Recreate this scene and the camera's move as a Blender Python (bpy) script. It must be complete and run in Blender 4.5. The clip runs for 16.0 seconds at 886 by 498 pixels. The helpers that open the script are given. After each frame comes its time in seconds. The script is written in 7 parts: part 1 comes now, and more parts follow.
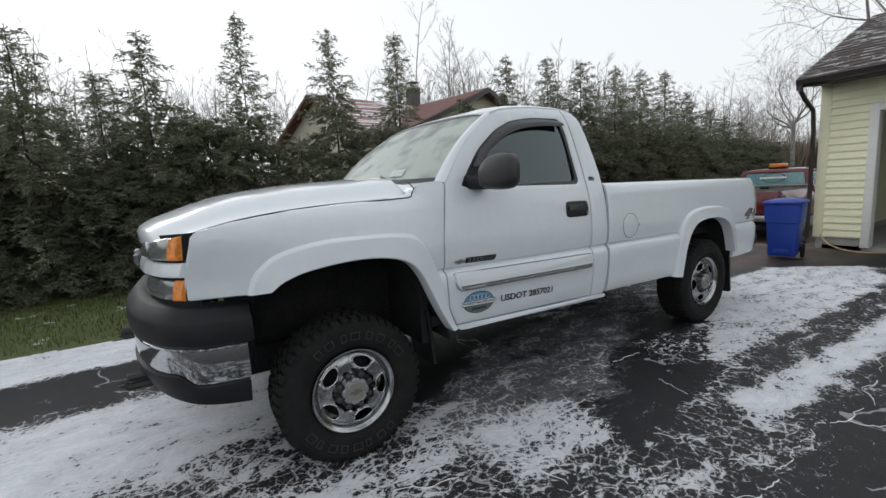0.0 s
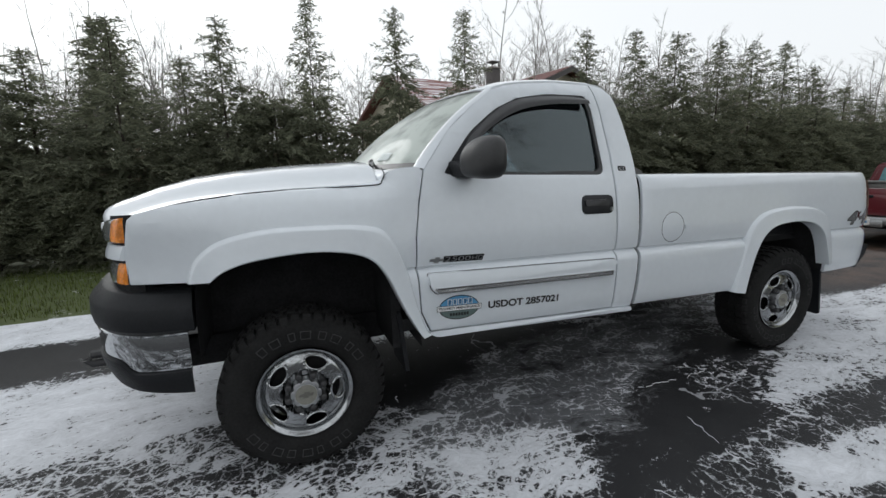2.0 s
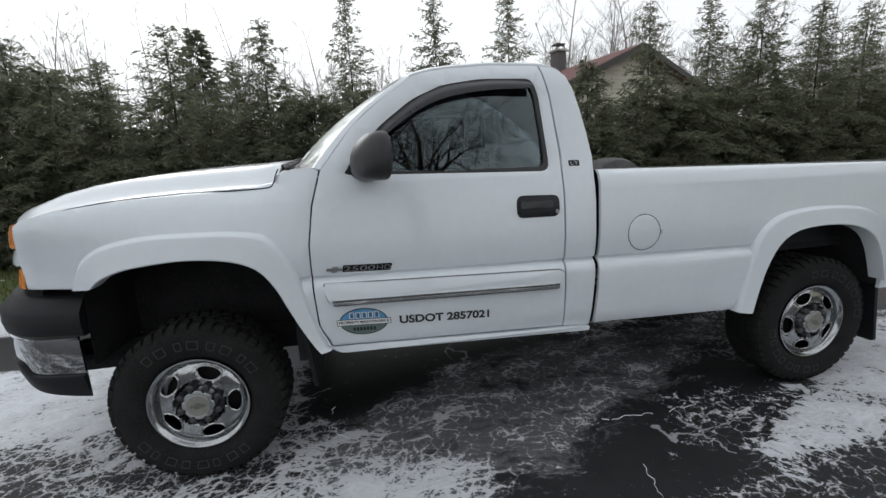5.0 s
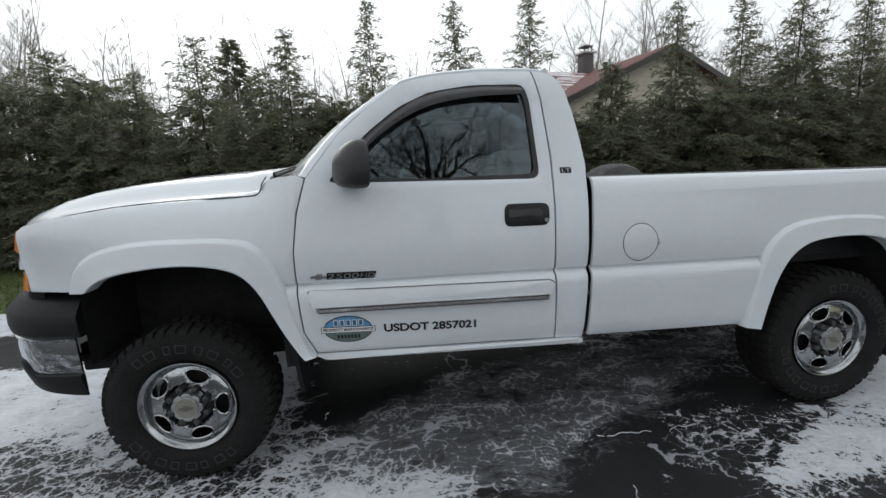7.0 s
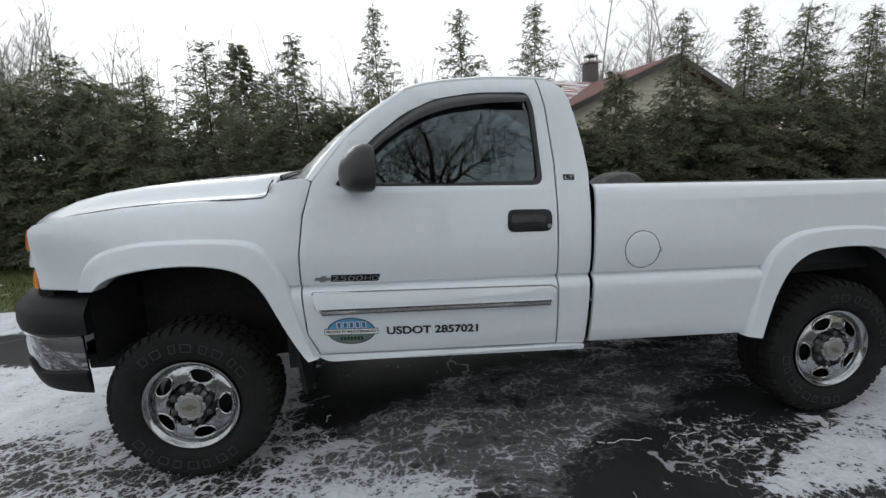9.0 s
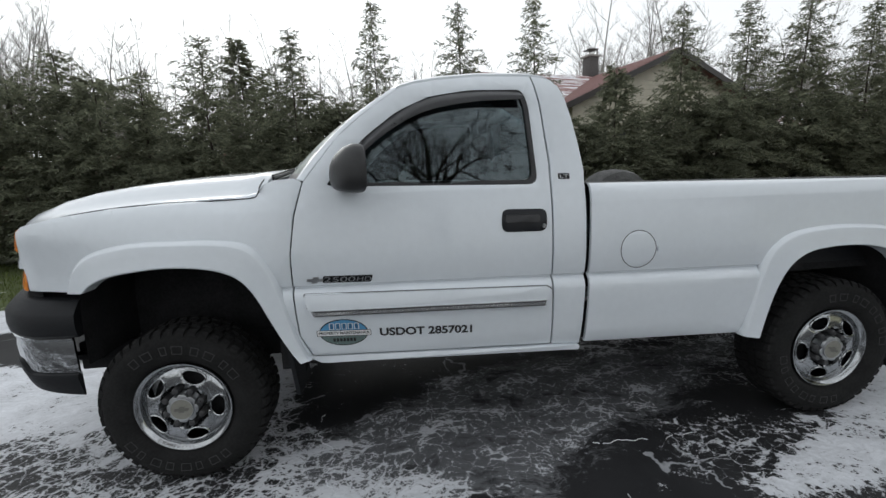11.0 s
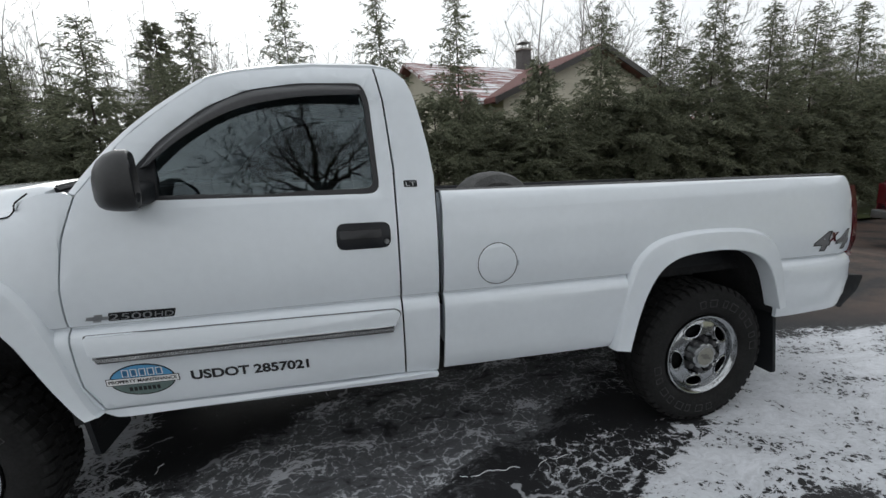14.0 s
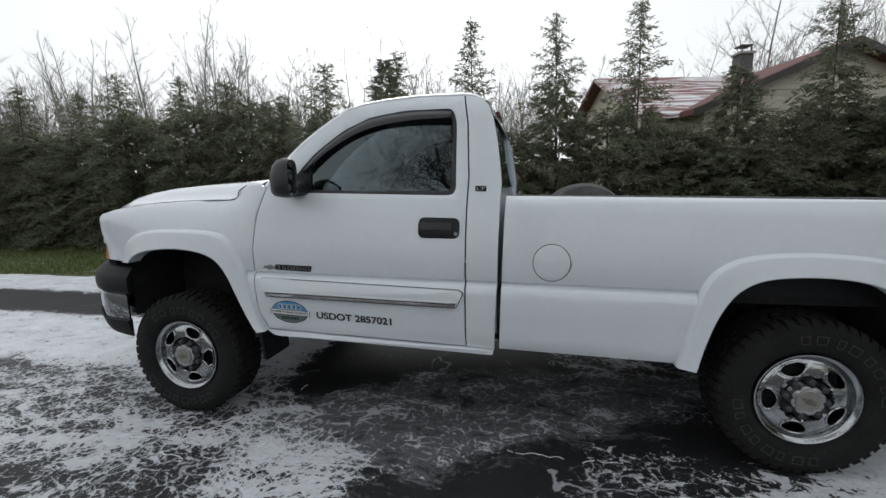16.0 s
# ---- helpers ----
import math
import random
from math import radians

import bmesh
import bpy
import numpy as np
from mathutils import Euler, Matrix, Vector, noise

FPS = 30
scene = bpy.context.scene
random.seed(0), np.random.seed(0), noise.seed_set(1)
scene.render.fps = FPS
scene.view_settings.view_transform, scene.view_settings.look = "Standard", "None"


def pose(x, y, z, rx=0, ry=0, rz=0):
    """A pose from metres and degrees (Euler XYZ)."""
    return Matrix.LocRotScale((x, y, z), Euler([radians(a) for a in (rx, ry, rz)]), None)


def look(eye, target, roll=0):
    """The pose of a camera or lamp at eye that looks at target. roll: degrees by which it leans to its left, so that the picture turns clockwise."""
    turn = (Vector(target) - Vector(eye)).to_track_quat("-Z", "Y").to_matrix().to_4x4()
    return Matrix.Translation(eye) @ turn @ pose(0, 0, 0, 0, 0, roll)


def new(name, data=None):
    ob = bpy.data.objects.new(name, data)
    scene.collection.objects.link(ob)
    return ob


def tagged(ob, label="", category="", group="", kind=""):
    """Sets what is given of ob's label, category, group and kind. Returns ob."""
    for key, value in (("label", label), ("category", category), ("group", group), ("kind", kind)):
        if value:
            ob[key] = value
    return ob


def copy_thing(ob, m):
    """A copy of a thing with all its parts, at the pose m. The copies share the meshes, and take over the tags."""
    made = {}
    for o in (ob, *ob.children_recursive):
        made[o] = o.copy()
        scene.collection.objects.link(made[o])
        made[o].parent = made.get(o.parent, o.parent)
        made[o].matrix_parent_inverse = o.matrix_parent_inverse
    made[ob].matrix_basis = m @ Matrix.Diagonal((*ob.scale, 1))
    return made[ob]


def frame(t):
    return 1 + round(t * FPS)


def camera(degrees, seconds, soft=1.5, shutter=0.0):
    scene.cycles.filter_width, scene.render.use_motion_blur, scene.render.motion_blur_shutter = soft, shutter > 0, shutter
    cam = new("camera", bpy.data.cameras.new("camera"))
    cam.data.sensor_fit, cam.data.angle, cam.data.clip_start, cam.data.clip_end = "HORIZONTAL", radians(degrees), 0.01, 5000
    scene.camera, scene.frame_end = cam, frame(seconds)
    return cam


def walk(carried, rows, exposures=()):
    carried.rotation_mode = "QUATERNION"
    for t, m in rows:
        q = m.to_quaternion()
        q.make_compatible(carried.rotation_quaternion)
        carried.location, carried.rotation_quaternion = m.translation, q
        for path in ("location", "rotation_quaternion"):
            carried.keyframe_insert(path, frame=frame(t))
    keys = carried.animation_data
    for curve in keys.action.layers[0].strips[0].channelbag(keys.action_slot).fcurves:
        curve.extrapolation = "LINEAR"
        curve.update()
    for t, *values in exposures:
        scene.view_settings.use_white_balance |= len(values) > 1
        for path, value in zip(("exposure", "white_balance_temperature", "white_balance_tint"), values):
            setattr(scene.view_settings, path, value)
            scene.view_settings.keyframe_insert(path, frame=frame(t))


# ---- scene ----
cam = camera(91.8, 16.0)
PATH = [
    (0, (-0.663, -1.993, 1.403), (0.368, -0.305, 1.109), -3.5),
    (0.5, (-0.504, -1.931, 1.399), (0.518, -0.24, 1.089), -4.3),
    (1, (-0.398, -1.859, 1.42), (0.606, -0.16, 1.095), -4.0),
    (1.5, (-0.204, -1.915, 1.409), (0.669, -0.146, 1.077), -2.9),
    (2, (-0.026, -1.964, 1.397), (0.657, -0.118, 1.045), -1.9),
    (2.5, (0.156, -1.915, 1.422), (0.771, -0.048, 1.056), -1.6),
    (3, (0.235, -1.842, 1.456), (0.815, 0.038, 1.095), -1.4),
    (3.5, (0.417, -1.893, 1.422), (0.896, 0.018, 1.081), -1.5),
    (4, (0.58, -1.956, 1.412), (0.974, -0.031, 1.041), -1.5),
    (4.5, (0.715, -1.947, 1.405), (1.085, -0.019, 1.023), -2.4),
    (7, (1.029, -1.948, 1.412), (1.243, 0.008, 1.055), -3.1),
    (7.5, (1.019, -1.948, 1.447), (1.224, 0.007, 1.075), -2.7),
    (8, (1.015, -1.959, 1.434), (1.204, 0.001, 1.082), -2.7),
    (8.5, (1.019, -1.961, 1.433), (1.213, -0.002, 1.081), -2.4),
    (9, (1.023, -1.971, 1.407), (1.226, -0.009, 1.079), -2.3),
    (11.5, (1.065, -1.945, 1.429), (1.261, 0.014, 1.075), -2.6),
    (12, (1.095, -1.953, 1.396), (1.3, 0.008, 1.061), -3.2),
    (12.5, (1.23, -1.941, 1.405), (1.463, 0.011, 1.037), -4.0),
    (13, (1.349, -1.848, 1.402), (1.815, 0.063, 1.037), -3.5),
    (13.5, (1.481, -1.739, 1.488), (2.058, 0.131, 1.075), -3.0),
    (14, (1.589, -1.738, 1.466), (2.013, 0.176, 1.07), -2.9),
    (14.5, (1.765, -1.842, 1.464), (1.768, 0.118, 1.063), -1.9),
    (15, (1.851, -1.994, 1.38), (1.618, -0.039, 1.031), -0.5),
    (15.5, (1.956, -2.098, 1.39), (1.568, -0.161, 1.079), -0.4),
    (16, (2.133, -2.129, 1.404), (1.717, -0.195, 1.112), -1.2),
]
walk(cam, [(t, look(eye, target, roll)) for t, eye, target, roll in PATH],
     [(0.0, 0.08, 6250, 8), (2.0, 0.07, 6250, 8), (3.0, 0.0, 6250, 8), (3.5, 0.0, 6250, 8), (4.3, 0.12, 6250, 8), (12.5, 0.12, 6250, 8), (13.0, 0.15, 6250, 8), (14.5, 0.10, 6250, 8), (15.5, 0.03, 6250, 8), (16.0, -0.03, 6250, 8)])

# ---- world and light: a bright overcast winter sky ----
world = bpy.data.worlds.new("overcast")
scene.world = world
world.use_nodes = True
wn = world.node_tree
sky = wn.nodes.new("ShaderNodeTexSky")
sky.sky_type, sky.sun_disc = "NISHITA", False
SUN_EL, SUN_AZ = 24.0, 20.0
sky.sun_elevation, sky.sun_rotation = radians(SUN_EL), radians(-SUN_AZ)
sky.air_density, sky.dust_density, sky.ozone_density = 1.0, 4.0, 1.0
grey = wn.nodes.new("ShaderNodeHueSaturation")
grey.inputs["Saturation"].default_value = 0.22
even = wn.nodes.new("ShaderNodeGamma")
even.inputs["Gamma"].default_value = 0.14
wn.links.new(sky.outputs["Color"], grey.inputs["Color"])
wn.links.new(grey.outputs["Color"], even.inputs["Color"])
wn.links.new(even.outputs["Color"], wn.nodes["Background"].inputs["Color"])
wn.nodes["Background"].inputs["Strength"].default_value = 0.76
sun = new("sun", bpy.data.lights.new("sun", "SUN"))
sun.data.energy, sun.data.angle, sun.data.color = 0.5, radians(25), (1.0, 0.97, 0.93)
sun.matrix_world = look((0, 0, 0), (-math.sin(radians(-SUN_AZ)), -math.cos(radians(SUN_AZ)), -math.tan(radians(SUN_EL))))


# ---- materials ----
def shader(name, colour, rough=0.6, metal=0.0, spread=0.15, scale=8.0, bump=0.0, bump_scale=120.0, coat=0.0, random_tint=0.0, gloss=0.5):
    """A surface with two scales of colour variation, fine relief and uneven gloss."""
    m = bpy.data.materials.new(name)
    m.use_nodes = True
    n, l = m.node_tree.nodes, m.node_tree.links
    b = n["Principled BSDF"]
    b.inputs["Roughness"].default_value, b.inputs["Metallic"].default_value = rough, metal
    b.inputs["Coat Weight"].default_value, b.inputs["Specular IOR Level"].default_value = coat, gloss
    b.inputs["Coat Roughness"].default_value = 0.06
    pos = n.new("ShaderNodeTexCoord")
    big, small = n.new("ShaderNodeTexNoise"), n.new("ShaderNodeTexNoise")
    big.inputs["Scale"].default_value, big.inputs["Detail"].default_value = scale, 6
    small.inputs["Scale"].default_value, small.inputs["Detail"].default_value = scale * 9, 4
    for t in (big, small):
        l.new(pos.outputs["Object"], t.inputs["Vector"])
    add = n.new("ShaderNodeMath")
    add.operation = "ADD"
    l.new(big.outputs["Fac"], add.inputs[0])
    l.new(small.outputs["Fac"], add.inputs[1])
    val = n.new("ShaderNodeMapRange")
    val.inputs["From Min"].default_value, val.inputs["From Max"].default_value = 0.6, 1.4
    val.inputs["To Min"].default_value, val.inputs["To Max"].default_value = 1 - spread, 1 + spread
    l.new(add.outputs[0], val.inputs["Value"])
    hsv = n.new("ShaderNodeHueSaturation")
    hsv.inputs["Color"].default_value = (*colour, 1)
    if random_tint:
        info = n.new("ShaderNodeObjectInfo")
        rnd = n.new("ShaderNodeMapRange")
        rnd.inputs["To Min"].default_value, rnd.inputs["To Max"].default_value = 1 - random_tint, 1 + random_tint
        l.new(info.outputs["Random"], rnd.inputs["Value"])
        mul = n.new("ShaderNodeMath")
        mul.operation = "MULTIPLY"
        l.new(val.outputs[0], mul.inputs[0])
        l.new(rnd.outputs[0], mul.inputs[1])
        l.new(mul.outputs[0], hsv.inputs["Value"])
    else:
        l.new(val.outputs[0], hsv.inputs["Value"])
    l.new(hsv.outputs["Color"], b.inputs["Base Color"])
    if bump:
        relief, bp = n.new("ShaderNodeTexNoise"), n.new("ShaderNodeBump")
        relief.inputs["Scale"].default_value, relief.inputs["Detail"].default_value = bump_scale, 5
        bp.inputs["Strength"].default_value, bp.inputs["Distance"].default_value = bump, 0.01
        l.new(pos.outputs["Object"], relief.inputs["Vector"])
        l.new(relief.outputs["Fac"], bp.inputs["Height"])
        l.new(bp.outputs["Normal"], b.inputs["Normal"])
    return m


def leaf_shader(name, colour, spread=0.35):
    m = shader(name, colour, 0.7, spread=spread, scale=2.0, random_tint=0.12)
    n, l = m.node_tree.nodes, m.node_tree.links
    b = n["Principled BSDF"]
    geo = n.new("ShaderNodeNewGeometry")
    rnd = n.new("ShaderNodeMapRange")
    rnd.inputs["To Min"].default_value, rnd.inputs["To Max"].default_value = 0.55, 1.5
    l.new(geo.outputs["Random Per Island"], rnd.inputs["Value"])
    src = b.inputs["Base Color"].links[0].from_socket
    mix = n.new("ShaderNodeHueSaturation")
    l.new(src, mix.inputs["Color"])
    l.new(rnd.outputs[0], mix.inputs["Value"])
    l.new(mix.outputs["Color"], b.inputs["Base Color"])
    through_, both_ = n.new("ShaderNodeBsdfTranslucent"), n.new("ShaderNodeMixShader")
    both_.inputs[0].default_value = 0.48
    l.new(mix.outputs["Color"], through_.inputs["Color"])
    l.new(b.outputs[0], both_.inputs[1])
    l.new(through_.outputs[0], both_.inputs[2])
    l.new(both_.outputs[0], n["Material Output"].inputs["Surface"])
    b.inputs["Specular IOR Level"].default_value = 0.25
    return m


def glass_shader(name, tint, rough=0.0):
    """Tinted glass: a clear coat over a filter that lets part of the light through."""
    m = bpy.data.materials.new(name)
    m.use_nodes = True
    n, l = m.node_tree.nodes, m.node_tree.links
    n.remove(n["Principled BSDF"])
    clear, gloss, mix, fres = (n.new("ShaderNode" + k) for k in ("BsdfTransparent", "BsdfGlossy", "MixShader", "Fresnel"))
    clear.inputs["Color"].default_value = (*tint, 1)
    gloss.inputs["Roughness"].default_value = rough
    gloss.inputs["Color"].default_value = (0.84, 0.96, 1.0, 1)
    fres.inputs["IOR"].default_value = 1.86
    l.new(fres.outputs[0], mix.inputs[0])
    l.new(clear.outputs[0], mix.inputs[1])
    l.new(gloss.outputs[0], mix.inputs[2])
    l.new(mix.outputs[0], n["Material Output"].inputs["Surface"])
    return m


def frosted_shader():
    """Thin frost and mist on glass: a pale veil with cleared patches."""
    m = bpy.data.materials.new("misted_glass")
    m.use_nodes = True
    n, l = m.node_tree.nodes, m.node_tree.links
    b = n["Principled BSDF"]
    b.inputs["Base Color"].default_value = (0.56, 0.63, 0.58, 1)
    b.inputs["Roughness"].default_value, b.inputs["Coat Weight"].default_value, b.inputs["Coat Roughness"].default_value = 0.5, 0.45, 0.05
    pos, tex, fine, ramp = (n.new("ShaderNode" + k) for k in ("TexCoord", "TexNoise", "TexNoise", "MapRange"))
    clear, mix, add = n.new("ShaderNodeBsdfTransparent"), n.new("ShaderNodeMixShader"), n.new("ShaderNodeMath")
    clear.inputs["Color"].default_value = (0.45, 0.5, 0.47, 1)
    tex.inputs["Scale"].default_value, fine.inputs["Scale"].default_value = 1.3, 7.0
    fine.inputs["Detail"].default_value = 6
    l.new(pos.outputs["Object"], tex.inputs["Vector"])
    l.new(pos.outputs["Object"], fine.inputs["Vector"])
    l.new(tex.outputs["Fac"], add.inputs[0])
    l.new(fine.outputs["Fac"], add.inputs[1])
    ramp.inputs["From Min"].default_value, ramp.inputs["From Max"].default_value = 0.72, 1.0
    ramp.inputs["To Min"].default_value, ramp.inputs["To Max"].default_value = 0.42, 0.74
    l.new(add.outputs[0], ramp.inputs["Value"])
    l.new(ramp.outputs[0], mix.inputs[0])
    l.new(clear.outputs[0], mix.inputs[1])
    l.new(b.outputs[0], mix.inputs[2])
    l.new(mix.outputs[0], n["Material Output"].inputs["Surface"])
    return m


WHITE = shader("white_paint", (0.705, 0.745, 0.785), 0.42, spread=0.03, scale=3.0, coat=0.9, gloss=0.35)
VISOR = shader("smoked_plastic", (0.045, 0.045, 0.048), 0.34, spread=0.2, coat=0.25, gloss=0.4)
vn = VISOR.node_tree.nodes
clear_, blend_ = vn.new("ShaderNodeBsdfTransparent"), vn.new("ShaderNodeMixShader")
clear_.inputs["Color"].default_value = (0.6, 0.6, 0.62, 1)
blend_.inputs[0].default_value = 0.25
VISOR.node_tree.links.new(vn["Principled BSDF"].outputs[0], blend_.inputs[1])
VISOR.node_tree.links.new(clear_.outputs[0], blend_.inputs[2])
VISOR.node_tree.links.new(blend_.outputs[0], vn["Material Output"].inputs["Surface"])
BLACK_PLASTIC = shader("black_plastic", (0.013, 0.014, 0.016), 0.52, gloss=0.24, spread=0.3, scale=12, bump=0.15, bump_scale=700)
MIRROR_GREY = shader("mirror_plastic", (0.026, 0.026, 0.027), 0.42, spread=0.2, scale=10, gloss=0.55, bump=0.1, bump_scale=500)
HANDLE_BLACK = shader("handle_black", (0.007, 0.008, 0.011), 0.35, spread=0.2, gloss=0.35)
BLACK_TRIM = shader("black_trim", (0.018, 0.018, 0.02), 0.35, spread=0.2)
DARK = shader("underbody_black", (0.020, 0.020, 0.021), 0.9, gloss=0.2, spread=0.5, scale=10)
WHEEL_CHROME = shader("wheel_chrome", (0.40, 0.41, 0.42), 0.15, 1.0, spread=0.3, scale=14, bump=0.08, bump_scale=60)
CHROME = shader("chrome", (0.52, 0.53, 0.54), 0.06, 1.0, spread=0.15, scale=14)
STEEL = shader("dull_silver", (0.42, 0.43, 0.44), 0.35, 0.9, spread=0.2, scale=30)
RUBBER = shader("tyre_rubber", (0.015, 0.0148, 0.0148), 0.9, gloss=0.2, spread=0.45, scale=9, bump=0.25, bump_scale=220)
AMBER = shader("amber_lens", (0.80, 0.25, 0.02), 0.15, spread=0.55, scale=45, coat=0.6, bump=0.8, bump_scale=130)
CLEAR_LENS = shader("clear_lens", (0.24, 0.25, 0.25), 0.12, 0.4, spread=0.35, scale=25, coat=0.8)
RED_LENS = shader("red_lens", (0.075, 0.006, 0.009), 0.15, spread=0.2, scale=30, coat=0.6)
GREY_CLOTH = shader("grey_cloth", (0.10, 0.10, 0.105), 0.9, spread=0.2, scale=30, bump=0.2)
SIDE_GLASS = glass_shader("side_glass", (0.40, 0.44, 0.45))
FROST = frosted_shader()
LETTER = shader("black_vinyl", (0.012, 0.012, 0.014), 0.5, spread=0.1)
DECAL_BLUE = shader("blue_vinyl", (0.10, 0.31, 0.54), 0.4, spread=0.15, scale=30)
DECAL_GREEN = shader("green_grey_vinyl", (0.13, 0.18, 0.17), 0.4, spread=0.2, scale=30)
DECAL_NAVY = shader("navy_vinyl", (0.035, 0.14, 0.28), 0.4, spread=0.15, scale=30)
STICKER = shader("faded_sticker", (0.50, 0.56, 0.55), 0.5, spread=0.3, scale=60)
DECAL_WHITE = shader("white_vinyl", (0.78, 0.78, 0.78), 0.4, spread=0.05)
RED_PAINT = shader("red_paint", (0.13, 0.012, 0.020), 0.3, spread=0.15, scale=4, coat=0.5)
BLUE_PLASTIC = shader("blue_plastic", (0.012, 0.045, 0.30), 0.45, spread=0.15, scale=6, bump=0.1, bump_scale=300)
SIDING = shader("yellow_siding", (0.84, 0.82, 0.58), 0.55, spread=0.06, scale=5, bump=0.1, random_tint=0.03)
SIDING_HOUSE = shader("tan_siding", (0.52, 0.48, 0.39), 0.6, spread=0.12, scale=3, random_tint=0.05)
TRIM_WHITE = shader("white_trim", (0.74, 0.74, 0.70), 0.5, spread=0.08, scale=7)
BROWN_METAL = shader("brown_metal", (0.030, 0.024, 0.021), 0.4, spread=0.25, scale=7)
# Bark of the wood, paled so its colour carries the distant haze.
PALED_BARK = shader("haze_paled_bark", (0.25, 0.235, 0.215), 0.9, spread=0.4, scale=5, random_tint=0.15)
BARK_DARK = shader("dark_bark", (0.06, 0.048, 0.04), 0.9, spread=0.4, scale=8)
# Needle green lifted in part to stand in for haze over the hedge.
NEEDLES = leaf_shader("haze_lifted_needles", (0.172, 0.182, 0.126))
BRUSH = leaf_shader("brown_brush", (0.17, 0.13, 0.10))
GRASS = leaf_shader("winter_grass", (0.10, 0.125, 0.035))
CONCRETE = shader("concrete", (0.35, 0.34, 0.32), 0.85, spread=0.2, scale=8, bump=0.2)
BRICK_DARK = shader("chimney_brick", (0.095, 0.088, 0.086), 0.85, spread=0.4, scale=14)
HOSE = shader("tan_hose", (0.45, 0.33, 0.20), 0.6, spread=0.1)


def snowy(name, colour, low, high, scale=4.0, rough=0.8, stretch=(1.0, 1.0, 1.0)):
    """A roof or lawn surface with a thin uneven cover of snow."""
    m = shader(name, colour, rough, spread=0.3, scale=6, bump=0.3, bump_scale=60)
    n, l = m.node_tree.nodes, m.node_tree.links
    b = n["Principled BSDF"]
    src = b.inputs["Base Color"].links[0].from_socket
    pos, tex, ramp, mix = n.new("ShaderNodeTexCoord"), n.new("ShaderNodeTexNoise"), n.new("ShaderNodeMapRange"), n.new("ShaderNodeMix")
    tex.inputs["Scale"].default_value, tex.inputs["Detail"].default_value = scale, 8
    tex.inputs["Roughness"].default_value = 0.7
    ramp.inputs["From Min"].default_value, ramp.inputs["From Max"].default_value = low, high
    mix.data_type = "RGBA"
    mix.inputs["B"].default_value = (0.78, 0.79, 0.81, 1)
    place = n.new("ShaderNodeMapping")
    place.inputs["Scale"].default_value = stretch
    l.new(pos.outputs["Object"], place.inputs["Vector"])
    l.new(place.outputs[0], tex.inputs["Vector"])
    l.new(tex.outputs["Fac"], ramp.inputs["Value"])
    l.new(ramp.outputs[0], mix.inputs["Factor"])
    l.new(src, mix.inputs["A"])
    l.new(mix.outputs["Result"], b.inputs["Base Color"])
    return m


ROOF_RED = snowy("red_roof", (0.135, 0.052, 0.046), 0.66, 0.74, 1.2)
ROOF_SNOW = snowy("snowy_red_roof", (0.20, 0.065, 0.055), 0.47, 0.56, 2.2, stretch=(0.35, 4.0, 4.0))
SHINGLE = snowy("brown_shingles", (0.060, 0.046, 0.043), 0.55, 0.60, 3.2, stretch=(5.0, 1.0, 5.0))
LAWN = snowy("lawn_soil", (0.075, 0.095, 0.03), 0.60, 0.72, 2.5)


# ---- building helpers ----
SLOPE = 0.02   # the white truck sits a little higher at the nose
def part(name, bm, material, parent=None, label="", sharp=35, smooth=True):
    bmesh.ops.recalc_face_normals(bm, faces=bm.faces[:]) if len(bm.faces) < 60000 else None
    me = bpy.data.meshes.new(name)
    bm.to_mesh(me)
    bm.free()
    me.materials.append(material)
    if smooth:
        me.polygons.foreach_set("use_smooth", [True] * len(me.polygons))
        me.set_sharp_from_angle(angle=radians(sharp))
    ob = new(name, me)
    if parent:
        ob.parent = parent
    if label:
        ob["label"] = label
    return ob


def raw_part(name, verts, faces, material, parent=None, label="", smooth=False):
    me = bpy.data.meshes.new(name)
    me.from_pydata([tuple(map(float, v)) for v in verts], [], faces)
    me.update()
    me.materials.append(material)
    if smooth:
        me.polygons.foreach_set("use_smooth", [True] * len(me.polygons))
    ob = new(name, me)
    if parent:
        ob.parent = parent
    if label:
        ob["label"] = label
    return ob


def box(bm, x0, x1, y0, y1, z0, z1, bevel=0.0):
    r = bmesh.ops.create_cube(bm, size=1.0)
    bmesh.ops.scale(bm, vec=(x1 - x0, y1 - y0, z1 - z0), verts=r["verts"])
    bmesh.ops.translate(bm, vec=((x0 + x1) / 2, (y0 + y1) / 2, (z0 + z1) / 2), verts=r["verts"])
    if bevel:
        edges = {e for v in r["verts"] for e in v.link_edges}
        bmesh.ops.bevel(bm, geom=list(edges), offset=bevel, segments=2, affect="EDGES", profile=0.5)
    return bm


def block(x0, x1, y0, y1, z0, z1, bevel=0.0):
    return box(bmesh.new(), x0, x1, y0, y1, z0, z1, bevel)


def rows_mesh(bm, rows, closed=False):
    """Skin a grid of rows of points."""
    vs = [[bm.verts.new(p) for p in row] for row in rows]
    for a, b in zip(vs, vs[1:]):
        k = len(a)
        for i in range(k if closed else k - 1):
            bm.faces.new((a[i], a[(i + 1) % k], b[(i + 1) % k], b[i]))
    return vs


